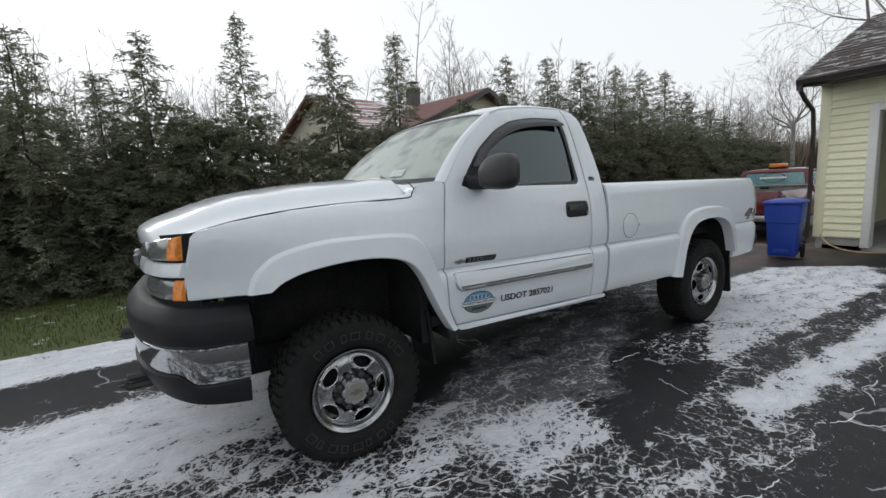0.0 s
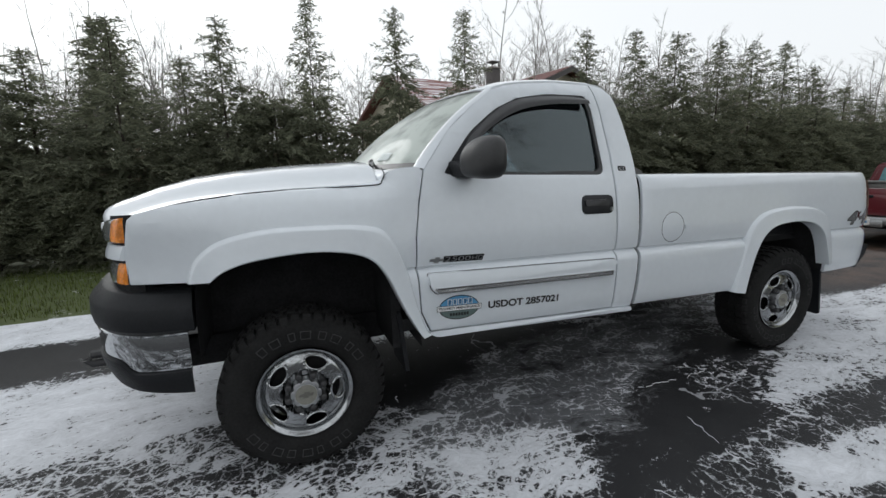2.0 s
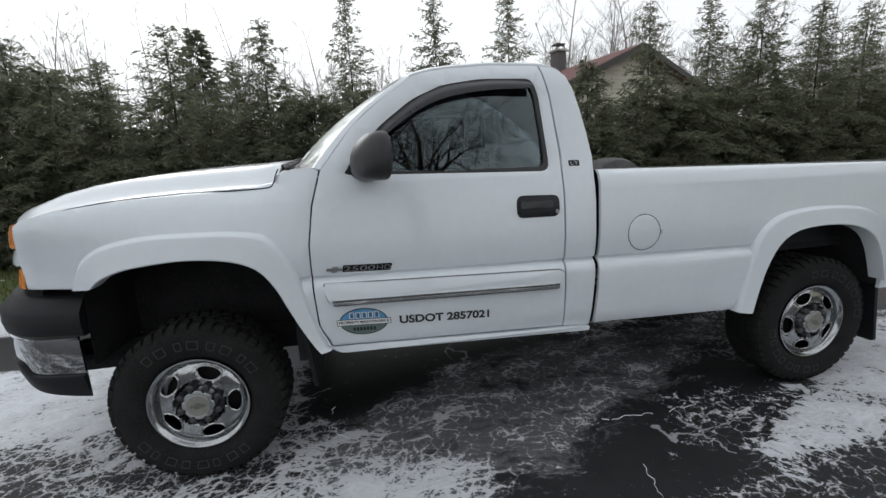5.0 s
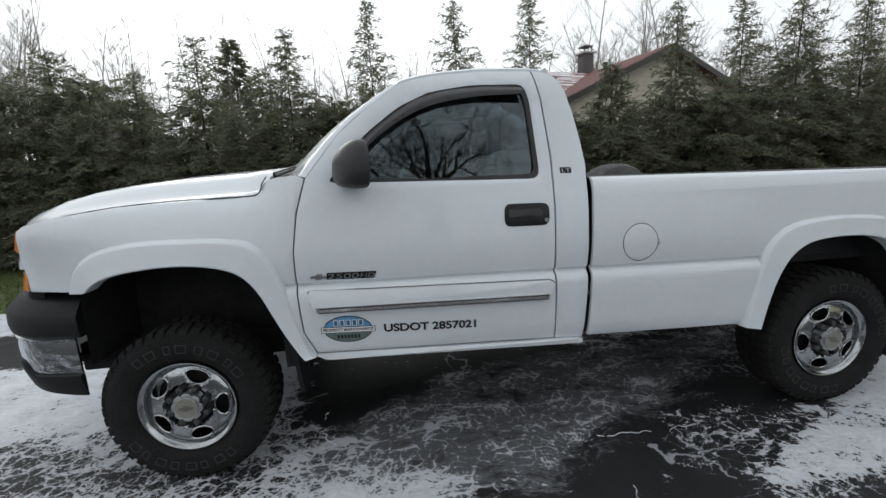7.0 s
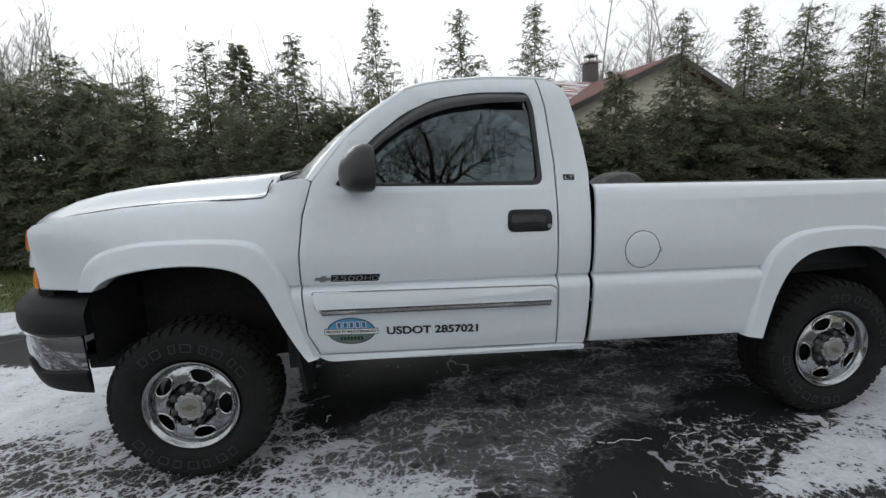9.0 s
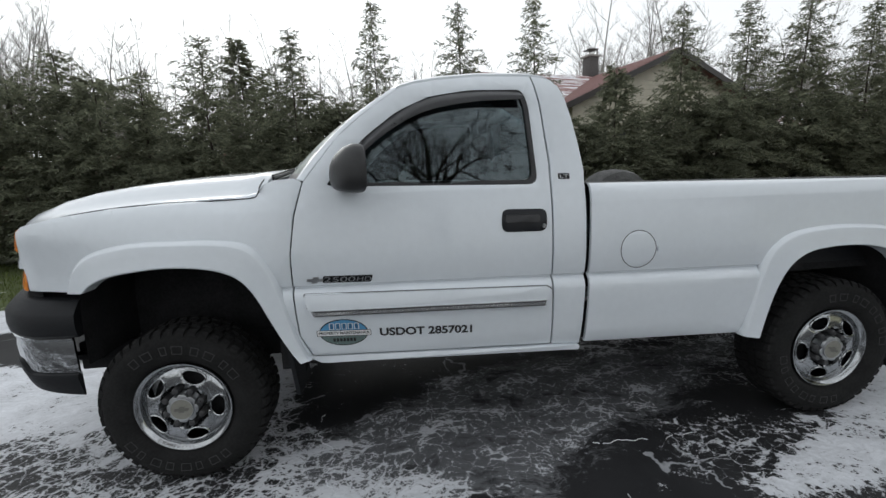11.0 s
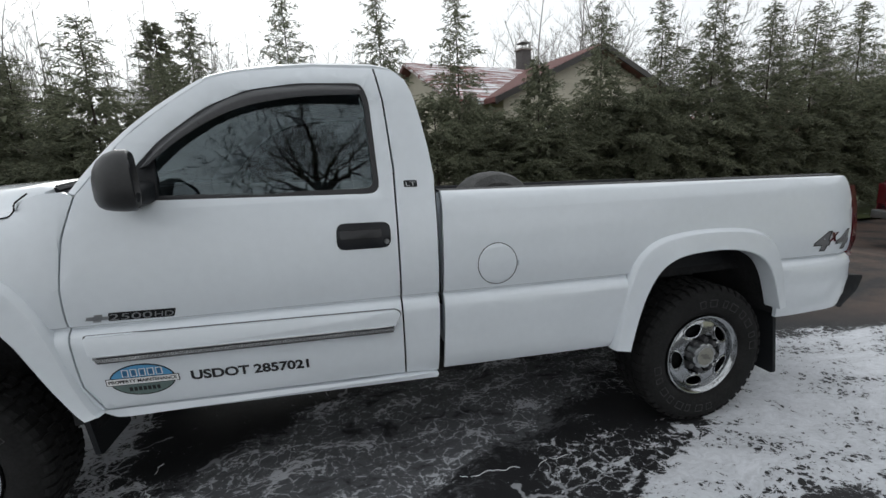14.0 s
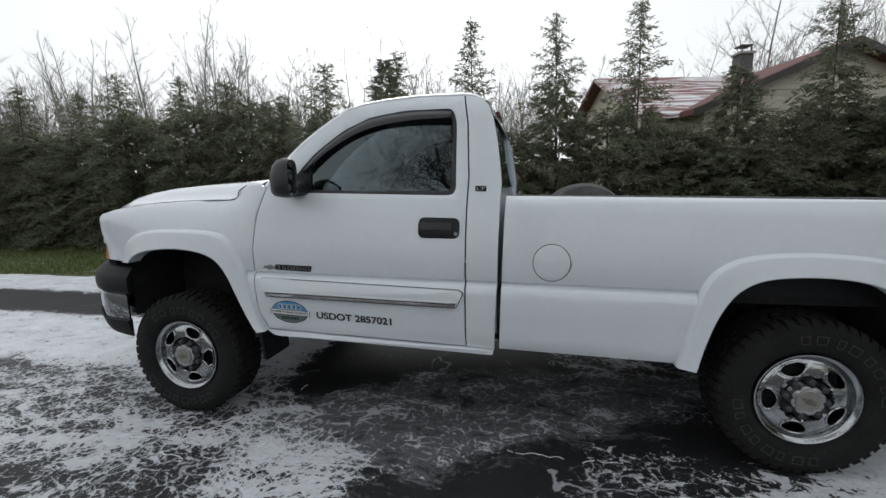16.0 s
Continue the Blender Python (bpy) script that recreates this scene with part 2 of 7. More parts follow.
def tube(bm, pts, radius, n=8, cap=True):
    pts = [Vector(p) for p in pts]
    rad = radius if isinstance(radius, (list, tuple)) else [radius] * len(pts)
    rows, side = [], None
    for i, p in enumerate(pts):
        d = (pts[min(i + 1, len(pts) - 1)] - pts[max(i - 1, 0)]).normalized()
        ref = Vector((0, 0, 1)) if abs(d.z) < 0.9 else Vector((1, 0, 0))
        u = d.cross(ref).normalized()
        w = d.cross(u)
        rows.append([p + rad[i] * (math.cos(a) * u + math.sin(a) * w) for a in (2 * math.pi * k / n for k in range(n))])
    vs = rows_mesh(bm, rows, True)
    if cap:
        bm.faces.new(vs[0])
        bm.faces.new(vs[-1][::-1])
    return bm


def lathe(bm, profile, n=64, centre=(0, 0, 0), axis="y"):
    """Turn (radius, along) pairs round an axis."""
    rows = []
    for r, h in profile:
        ring = []
        for k in range(n):
            a = 2 * math.pi * k / n
            c, s = r * math.cos(a), r * math.sin(a)
            ring.append(Vector(centre) + Vector({"y": (c, h, s), "z": (c, s, h), "x": (h, c, s)}[axis]))
        rows.append(ring)
    rows_mesh(bm, rows, True)
    return bm


def smooth_line(pts, n, closed=False):
    """A smooth line of n points through some given ones."""
    p = [Vector(q) for q in pts]
    k = len(p)
    out = []
    segs = k if closed else k - 1
    for i in range(n):
        t = segs * i / (n if closed else n - 1)
        j = min(int(t), segs - 1)
        f = t - j
        g = (lambda m: p[m % k]) if closed else (lambda m: p[min(max(m, 0), k - 1)])
        a, b, c, d = g(j - 1), g(j), g(j + 1), g(j + 2)
        out.append(0.5 * (2 * b + (c - a) * f + (2 * a - 5 * b + 4 * c - d) * f * f + (3 * b - a - 3 * c + d) * f ** 3))
    return out


def rounded(pts, r, n=4):
    """The outline with its corners rounded."""
    out, k = [], len(pts)
    for i in range(k):
        p, a, b = Vector(pts[i]), Vector(pts[i - 1]), Vector(pts[(i + 1) % k])
        ra = min(r, (a - p).length * 0.45, (b - p).length * 0.45)
        s, e = p + (a - p).normalized() * ra, p + (b - p).normalized() * ra
        for q in range(n + 1):
            f = q / n
            out.append((1 - f) ** 2 * s + 2 * f * (1 - f) * p + f * f * e)
    return [tuple(v) for v in out]


def panel(outline, depth_at, holes=(), step=0.06, lip=0.006, thick=0.02, creases=()):
    """Sheet metal: a side outline of (x, z), curved in y, with rolled edges and thickness."""
    bm = bmesh.new()
    edges = []
    for loop in (outline, *holes):
        vs = [bm.verts.new((p[0], 0, p[1])) for p in loop]
        edges += [bm.edges.new((vs[i], vs[(i + 1) % len(vs)])) for i in range(len(vs))]
    bmesh.ops.triangle_fill(bm, edges=edges, use_beauty=True, normal=(0, -1, 0))
    for n in (0, 2):
        lo, hi = min(v.co[n] for v in bm.verts), max(v.co[n] for v in bm.verts)
        for k in range(1, int((hi - lo) / step) + 1):
            no = (1, 0, 0) if n == 0 else (0, 0, 1)
            co = [0, 0, 0]
            co[n] = lo + k * (hi - lo) / (int((hi - lo) / step) + 1)
            bmesh.ops.bisect_plane(bm, geom=bm.verts[:] + bm.edges[:] + bm.faces[:], plane_co=co, plane_no=no, dist=1e-5)
    for c in creases:
        bmesh.ops.bisect_plane(bm, geom=bm.verts[:] + bm.edges[:] + bm.faces[:], plane_co=(1.0, 0, c), plane_no=(SLOPE, 0, 1), dist=1e-5)
    if lip:
        bmesh.ops.inset_region(bm, faces=bm.faces[:], thickness=lip, use_even_offset=True)
    edge = {v for e in bm.edges if e.is_boundary for v in e.verts}
    for v in bm.verts:
        v.co.y = depth_at(v.co.x, v.co.z) + (lip * 0.8 if v in edge else 0.0)
    if thick:
        r = bmesh.ops.extrude_face_region(bm, geom=bm.faces[:])
        for v in r["geom"]:
            if isinstance(v, bmesh.types.BMVert):
                v.co.y += thick
    return bm


def mirrored(bm, middle=1.0):
    """A copy on the far side of the plane y = middle."""
    other = bm.copy()
    for v in other.verts:
        v.co.y = 2 * middle - v.co.y
    bmesh.ops.reverse_faces(other, faces=other.faces[:])
    return other


def table(points):
    """A piecewise straight function through (position, value) pairs."""
    xs, ys = [p[0] for p in points], [p[1] for p in points]
    return lambda v: float(np.interp(v, xs, ys))


def thing(name, label, category, group="", kind=""):
    return tagged(new(name), label, category, group, kind)


# ---- ground ----
def flat(name, x0, x1, y0, y1, z, material, label, category, nx=1, ny=1, rough=0.0):
    xs, ys = np.linspace(x0, x1, nx + 1), np.linspace(y0, y1, ny + 1)
    verts = [(x, y, z + float(fall(x) if rough else 0) + (rough * noise.noise((x * 0.7, y * 0.7, 0)) if rough else 0)) for y in ys for x in xs]
    faces = [(j * (nx + 1) + i, j * (nx + 1) + i + 1, (j + 1) * (nx + 1) + i + 1, (j + 1) * (nx + 1) + i) for j in range(ny) for i in range(nx)]
    return tagged(raw_part(name, verts, faces, material), label, category, kind="structure")


flat("ground", -900, 900, -900, 900, -0.62, LAWN, "dull winter ground with traces of snow", "ground")


def edge_distance(px, py, poly):
    """How far each point lies inside a polygon (outside: minus)."""
    d = np.full(px.shape, 1e9)
    inside = np.zeros(px.shape, bool)
    k = len(poly)
    for i in range(k):
        (ax, ay), (bx, by) = poly[i], poly[(i + 1) % k]
        ex, ey = bx - ax, by - ay
        t = np.clip(((px - ax) * ex + (py - ay) * ey) / (ex * ex + ey * ey), 0, 1)
        d = np.minimum(d, np.hypot(px - ax - t * ex, py - ay - t * ey))
        cross = ((ay > py) != (by > py)) & (px < (bx - ax) * (py - ay) / ((by - ay) if by != ay else 1e-9) + ax)
        inside ^= cross
    return np.where(inside, d, -d)


# Patches of the drive by how much snow is left on them: outline, cover, softness of the edge.
SNOW = [
    ([(-14, 0.0), (-1.2, -0.2), (0.4, 0.0), (0.9, 0.45), (1.9, 1.2), (1.9, 1.9), (-14, 1.9)], 0.53, 0.20),
    ([(-14, 0.75), (-2.6, 0.68), (-1.1, 0.62), (-0.2, 0.85), (0.6, 1.2), (0.6, 1.65), (-14, 1.75)], 0.63, 0.12),
    ([(-14, 2.75), (-1.2, 2.7), (3.5, 2.9), (5.5, 3.0), (5.5, 3.7), (-14, 3.6)], 0.68, 0.12),
    ([(-14, 1.85), (-0.5, 1.8), (5, 1.9), (5, 2.6), (-14, 2.65)], 0.10, 0.12),
    ([(0.6, 0.46), (1.8, 1.1), (3.1, 1.0), (3.14, 0.47), (2.56, 0.28), (1.95, -0.07), (1.25, -0.43), (0.95, 0.0)], 0.34, 0.08),
    ([(-0.9, -0.45), (-0.1, -0.03), (0.50, 0.02), (0.35, -0.16), (-0.3, -0.5)], 0.56, 0.12),
    ([(0.45, -0.12), (1.05, -0.02), (1.40, -0.36), (1.15, -0.55), (0.65, -0.60)], 0.515, 0.12),
    ([(3.14, 0.47), (3.45, 0.05), (2.84, -0.28), (2.61, -0.50), (1.9, -0.62), (1.2, -0.75), (1.30, -0.42), (1.95, -0.07), (2.56, 0.28)], 0.18, 0.05),
    ([(2.45, 0.15), (3.3, 0.02), (2.84, -0.28), (2.61, -0.50), (2.30, -0.30)], 0.36, 0.08),
    ([(2.60, -0.46), (2.84, -0.26), (3.40, -0.05), (3.5, 0.30), (4.6, 0.75), (6.2, 0.62), (7.0, -0.1), (6.4, -0.55), (3.87, -0.54)], 0.55, 0.035),
    ([(1.83, -1.04), (2.10, -0.76), (2.86, -0.86), (4.52, -0.90), (6.9, -1.0), (6.9, -1.45), (3.73, -1.10), (2.42, -1.03)], 0.60, 0.035),
    ([(0.35, 0.40), (0.66, 0.28), (0.98, 0.60), (1.3, 0.86), (2.3, 1.05), (2.3, 1.7), (0.3, 1.4)], 0.20, 0.10),
    ([(1.2, -1.25), (2.4, -1.14), (3.7, -1.2), (6.9, -1.5), (6.9, -1.95), (1.0, -1.95)], 0.24, 0.10),
    ([(2.75, -0.54), (3.87, -0.58), (6.4, -0.62), (6.9, -0.92), (4.5, -0.84), (2.9, -0.75), (2.15, -0.74)], 0.30, 0.06),
    ([(-3.5, -0.5), (-0.6, -0.25), (0.35, -0.05), (0.5, 0.35), (-0.1, 0.62), (-1.2, 0.56), (-3.5, 0.62)], 0.415, 0.10),
    # Added bare stretch, out of view: cuts snow bounce on the truck's lower side.
    ([(-41, -1.75), (46, -1.75), (46, -31), (-41, -31)], 0.05, 0.3),
    ([(6.7, -4), (45, -4), (45, 12), (4.9, 12), (4.9, 0.95), (6.3, 0.70), (7.1, -0.1)], 0.0, 0.1),
]


# Where a thin even film of frost lies between the streaks.
FROST_FILM = [
    ([(0.3, 0.2), (0.62, 0.35), (0.95, 0.6), (1.3, 0.85), (2.0, 1.05), (3.6, 1.15), (3.65, 0.95), (3.01, 0.47), (2.57, 0.21), (1.94, -0.06), (1.66, -0.30), (1.15, -0.5), (0.5, -0.45)], 0.34),
]


def fall(x):
    """The ground drops away past the garage."""
    f = np.clip((np.asarray(x) - 7.9) / 3.2, 0, 1)
    return -0.38 * f * f * (3 - 2 * f)


def drive():
    xs = np.concatenate([np.linspace(-40, -8.2, 30), np.arange(-8, 9, 0.05), np.linspace(9.2, 45, 30)])
    ys = np.concatenate([np.linspace(-30, -4.2, 16), np.arange(-4, 4.45, 0.05), np.linspace(4.6, 14, 16)])
    gx, gy = np.meshgrid(xs, ys)
    cover = np.full(gx.shape, 0.36)
    for poly, value, soft in SNOW:
        w = np.clip(edge_distance(gx, gy, poly) / soft * 0.5 + 0.5, 0, 1)
        cover = cover * (1 - w) + value * w
    far = 3.62 + 0.06 * np.sin(gx * 0.9) + 0.05 * np.sin(gx * 2.7 + 1)
    keep = (gy < np.where(gx < 6.0, far, 6.4))
    nx = len(xs)
    verts = np.stack([gx.ravel(), gy.ravel(), fall(gx.ravel())], 1)
    faces = [(j * nx + i, j * nx + i + 1, (j + 1) * nx + i + 1, (j + 1) * nx + i)
             for j in range(len(ys) - 1) for i in range(nx - 1) if keep[j, i] and keep[j, i + 1] and keep[j + 1, i]]
    ob = raw_part("driveway", verts, faces, DRIVE)
    at = ob.data.attributes.new("snow", "FLOAT", "POINT")
    at.data.foreach_set("value", cover.ravel().astype(np.float32))
    soil = np.clip(edge_distance(gx, gy, [(4.6, 1.2), (4.8, 3.4), (6.0, 6.3), (40, 6.4), (40, 1.0), (7.2, -0.2)]) / 0.8, 0, 1)
    at = ob.data.attributes.new("soil", "FLOAT", "POINT")
    at.data.foreach_set("value", soil.ravel().astype(np.float32))
    film = np.zeros(gx.shape)
    for poly, soft in FROST_FILM:
        film = np.maximum(film, np.clip(edge_distance(gx, gy, poly) / soft * 0.5 + 0.5, 0, 1))
    at = ob.data.attributes.new("film", "FLOAT", "POINT")
    at.data.foreach_set("value", film.ravel().astype(np.float32))
    return tagged(ob, "cracked dark asphalt driveway with wind-blown streaks of thin snow", "driveway", kind="structure")


def drive_material():
    m = bpy.data.materials.new("snowy_asphalt")
    m.use_nodes = True
    n, l = m.node_tree.nodes, m.node_tree.links
    b = n["Principled BSDF"]

    def node(kind, **inputs):
        k = n.new("ShaderNode" + kind)
        for key, v in inputs.items():
            k.inputs[key].default_value = v
        return k

    def math_(op, a, c=None, **kw):
        k = n.new("ShaderNodeMath")
        k.operation = op
        k.use_clamp = kw.get("clamp", False)
        for i, v in enumerate((a, c)):
            if v is None:
                continue
            if isinstance(v, (int, float)):
                k.inputs[i].default_value = v
            else:
                l.new(v, k.inputs[i])
        return k.outputs[0]

    pos = n.new("ShaderNodeTexCoord").outputs["Object"]
    warp = node("TexNoise", Scale=1.4, Detail=4.0)
    l.new(pos, warp.inputs["Vector"])
    bend = n.new("ShaderNodeVectorMath")
    bend.operation = "MULTIPLY_ADD"
    bend.inputs[1].default_value = (0.5, 0.5, 0.5)
    l.new(warp.outputs["Color"], bend.inputs[0])
    shake = node("TexNoise", Scale=11.0, Detail=3.0)
    l.new(pos, shake.inputs["Vector"])
    crook = n.new("ShaderNodeVectorMath")
    crook.operation = "MULTIPLY_ADD"
    crook.inputs[1].default_value = (0.10, 0.10, 0.0)
    l.new(shake.outputs["Color"], crook.inputs[0])
    l.new(pos, crook.inputs[2])
    l.new(crook.outputs[0], bend.inputs[2])
    stretch = node("Mapping", Scale=(0.75, 1.5, 1.0))
    l.new(bend.outputs[0], stretch.inputs["Vector"])
    blot = node("TexNoise", Scale=4.4, Detail=8.0, Roughness=0.62)
    grain = node("TexNoise", Scale=34.0, Detail=6.0, Roughness=0.72)
    l.new(stretch.outputs[0], blot.inputs["Vector"])
    l.new(stretch.outputs[0], grain.inputs["Vector"])
    jag = node("TexNoise", Scale=55.0, Detail=3.0, Roughness=0.6)
    l.new(pos, jag.inputs["Vector"])
    kink = n.new("ShaderNodeVectorMath")
    kink.operation = "MULTIPLY_ADD"
    kink.inputs[1].default_value = (0.042, 0.036, 0.0)
    l.new(jag.outputs["Color"], kink.inputs[0])
    l.new(pos, kink.inputs[2])
    at = n.new("ShaderNodeAttribute")
    at.attribute_name = "snow"
    level = at.outputs["Fac"]
    # how much snow lies here: the patches' cover, broken by blotches and grain
    lie = math_("MULTIPLY", math_("SUBTRACT", level, 0.49), 1.7)
    total = math_("ADD", lie, math_("ADD", math_("MULTIPLY", math_("SUBTRACT", blot.outputs["Fac"], 0.5), 2.7), math_("MULTIPLY", math_("SUBTRACT", grain.outputs["Fac"], 0.5), 1.6)))
    ramp = node("MapRange", **{"From Min": 0.0, "From Max": 0.05})
    l.new(total, ramp.inputs["Value"])
    # where it has thinned out it still fills the net of fine cracks
    sparse = math_("ADD", lie, math_("ADD", math_("MULTIPLY", math_("SUBTRACT", blot.outputs["Fac"], 0.5), 1.0), math_("MULTIPLY", math_("SUBTRACT", grain.outputs["Fac"], 0.5), 1.0)))
    nets = []
    for scale, low_, full_ in ((13.0, -0.46, 0.20), (30.0, -0.34, 0.24)):
        v = node("TexVoronoi", Scale=scale)
        v.feature = "DISTANCE_TO_EDGE"
        l.new(kink.outputs[0], v.inputs["Vector"])
        grow_ = node("MapRange", **{"From Min": low_, "From Max": full_})
        l.new(sparse, grow_.inputs["Value"])
        width_ = math_("MULTIPLY", math_("POWER", grow_.outputs[0], 1.6), 0.25)
        nets.append(math_("MULTIPLY", math_("SUBTRACT", width_, v.outputs["Distance"]), 26.0, clamp=True))
    v = node("TexVoronoi", Scale=0.62)
    v.feature = "DISTANCE_TO_EDGE"
    l.new(bend.outputs[0], v.inputs["Vector"])
    long_ = node("MapRange", **{"From Min": 0.002, "From Max": 0.004, "To Min": 0.6, "To Max": 0.0})
    l.new(v.outputs["Distance"], long_.inputs["Value"])
    mask = math_("MAXIMUM", math_("MAXIMUM", ramp.outputs[0], math_("MAXIMUM", nets[0], nets[1])), math_("MULTIPLY", long_.outputs[0], math_("GREATER_THAN", warp.outputs["Fac"], 0.53)), clamp=True)
    mask = math_("MULTIPLY", mask, math_("GREATER_THAN", level, 0.02))
    stain = node("TexNoise", Scale=1.7, Detail=7.0, Roughness=0.7)
    l.new(pos, stain.inputs["Vector"])
    stone = node("TexNoise", Scale=260.0, Detail=2.0)
    l.new(pos, stone.inputs["Vector"])
    asphalt = n.new("ShaderNodeValToRGB")
    asphalt.color_ramp.elements[0].position, asphalt.color_ramp.elements[0].color = 0.3, (0.008, 0.0085, 0.010, 1)
    asphalt.color_ramp.elements[1].position, asphalt.color_ramp.elements[1].color = 0.75, (0.032, 0.032, 0.034, 1)
    l.new(math_("ADD", math_("MULTIPLY", stain.outputs["Fac"], 0.65), math_("MULTIPLY", stone.outputs["Fac"], 0.35)), asphalt.inputs["Fac"])
    mix = n.new("ShaderNodeMix")
    mix.data_type = "RGBA"
    mix.inputs["B"].default_value = (0.78, 0.80, 0.84, 1)
    soil, earth = n.new("ShaderNodeAttribute"), n.new("ShaderNodeMix")
    soil.attribute_name, earth.data_type = "soil", "RGBA"
    earth.inputs["B"].default_value = (0.15, 0.095, 0.070, 1)
    patchy = node("MapRange", **{"From Min": 0.38, "From Max": 0.66})
    l.new(stain.outputs["Fac"], patchy.inputs["Value"])
    l.new(math_("MULTIPLY", math_("MULTIPLY", soil.outputs["Fac"], patchy.outputs[0]), 0.85), earth.inputs["Factor"])
    l.new(asphalt.outputs["Color"], earth.inputs["A"])
    l.new(earth.outputs["Result"], mix.inputs["A"])
    l.new(mask, mix.inputs["Factor"])
    l.new(mix.outputs["Result"], b.inputs["Base Color"])
    thin = node("MapRange", **{"From Min": 0.32, "From Max": 0.62, "To Min": 0.60, "To Max": 1.0})
    l.new(math_("ADD", math_("MULTIPLY", blot.outputs["Fac"], 0.5), math_("MULTIPLY", grain.outputs["Fac"], 0.5)), thin.inputs["Value"])
    sparse_ = node("MapRange", **{"From Min": 0.30, "From Max": 0.62, "To Min": 0.78, "To Max": 1.0})
    l.new(level, sparse_.inputs["Value"])
    veil = math_("MULTIPLY", math_("MULTIPLY", mask, thin.outputs[0]), sparse_.outputs[0])
    film = n.new("ShaderNodeAttribute")
    film.attribute_name = "film"
    bare = node("MapRange", **{"From Min": 0.34, "From Max": 0.44})
    l.new(blot.outputs["Fac"], bare.inputs["Value"])
    ragged = node("MapRange", **{"From Min": 0.46, "From Max": 0.62, "To Max": 0.15})
    l.new(math_("ADD", film.outputs["Fac"], math_("ADD", math_("MULTIPLY", math_("SUBTRACT", blot.outputs["Fac"], 0.5), 0.9), math_("MULTIPLY", math_("SUBTRACT", grain.outputs["Fac"], 0.5), 0.9))), ragged.inputs["Value"])
    dust = math_("MULTIPLY", math_("MULTIPLY", ragged.outputs[0], bare.outputs[0]), math_("ADD", math_("MULTIPLY", grain.outputs["Fac"], 1.3), 0.30, clamp=True))
    l.new(math_("MAXIMUM", veil, dust, clamp=True), mix.inputs["Factor"])
    b.inputs["Specular IOR Level"].default_value = 0.3
    rough = node("MapRange", **{"To Min": 0.55, "To Max": 0.9})
    l.new(mask, rough.inputs["Value"])
    l.new(rough.outputs[0], b.inputs["Roughness"])
    bump = node("Bump", Strength=0.5, Distance=0.006)
    l.new(math_("ADD", math_("MULTIPLY", stone.outputs["Fac"], 0.5), mask), bump.inputs["Height"])
    l.new(bump.outputs["Normal"], b.inputs["Normal"])
    return m


DRIVE = drive_material()
asphalt = drive()
SNOW_LINE = shader("packed_snow", (0.74, 0.76, 0.79), 0.85, spread=0.12, scale=30, bump=0.3, bump_scale=200)


def crack(points, wide, seed):
    """A crooked crack in the asphalt, filled with snow that stands a little proud and thins out in places."""
    r = random.Random(seed)
    line = [Vector((x, y, 0)) for x, y in points]
    for amount in (0.16, 0.18, 0.20, 0.22):
        fine = [line[0]]
        for a, b in zip(line, line[1:]):
            d = b - a
            fine += [(a + b) / 2 + Vector((-d.y, d.x, 0)) * r.uniform(-amount, amount), b]
        line = fine
    bm = bmesh.new()
    rows = []
    for i, p in enumerate(line):
        d = (line[min(i + 1, len(line) - 1)] - line[max(i - 1, 0)]).normalized()
        side = Vector((-d.y, d.x, 0)) * wide * 0.45 * r.uniform(0.15, 1.0) * (0.3 if i in (0, len(line) - 1) else 1.0)
        rows.append([p - side + Vector((0, 0, 0.001)), p + Vector((0, 0, 0.0045)), p + side + Vector((0, 0, 0.001))])
    i = 0
    while i < len(rows) - 2:
        k = min(len(rows), i + r.randint(3, 10))
        if k - i > 1:
            rows_mesh(bm, rows[i:k])
        i = k + r.randint(-1, 3)
    part("snow_filled_crack", bm, SNOW_LINE, asphalt)


CRACKS = [
    ([(0.69, -0.95), (0.68, -0.58), (0.66, -0.30), (0.64, -0.07), (0.64, 0.15), (0.55, 0.55)], 0.009),
    ([(2.0, 0.0), (2.2, -0.02), (2.56, -0.01)], 0.004),
    ([(1.99, -0.37), (1.95, -0.56), (1.93, -0.78)], 0.006),
    ([(3.9, -1.30), (3.0, -1.22), (2.29, -1.27), (1.90, -1.20), (1.57, -1.23), (1.28, -1.25), (0.9, -1.18)], 0.010),
    ([(1.57, -1.23), (1.45, -1.05), (1.50, -0.88), (1.38, -0.72)], 0.006),
    ([(2.29, -1.27), (2.50, -1.50), (2.45, -1.80)], 0.007),
    ([(1.28, -1.25), (1.15, -0.98), (0.92, -0.86), (0.69, -0.80)], 0.006),
    ([(-1.9, -0.10), (-1.2, -0.22), (-0.5, -0.12), (0.0, -0.25), (0.68, -0.45)], 0.006),
]
for i, (line_, wide_) in enumerate(CRACKS):
    crack(line_, wide_, 40 + i)
flat("lawn", -70, 6.0, 3.55, 45, -0.015, LAWN, "short green winter lawn edged with thin snow", "lawn", 152, 82, 0.02)
flat("yard", 5.9, 90, 6.2, 45, -0.012, LAWN, "rough winter grass behind the hedge", "lawn", 80, 40, 0.02)


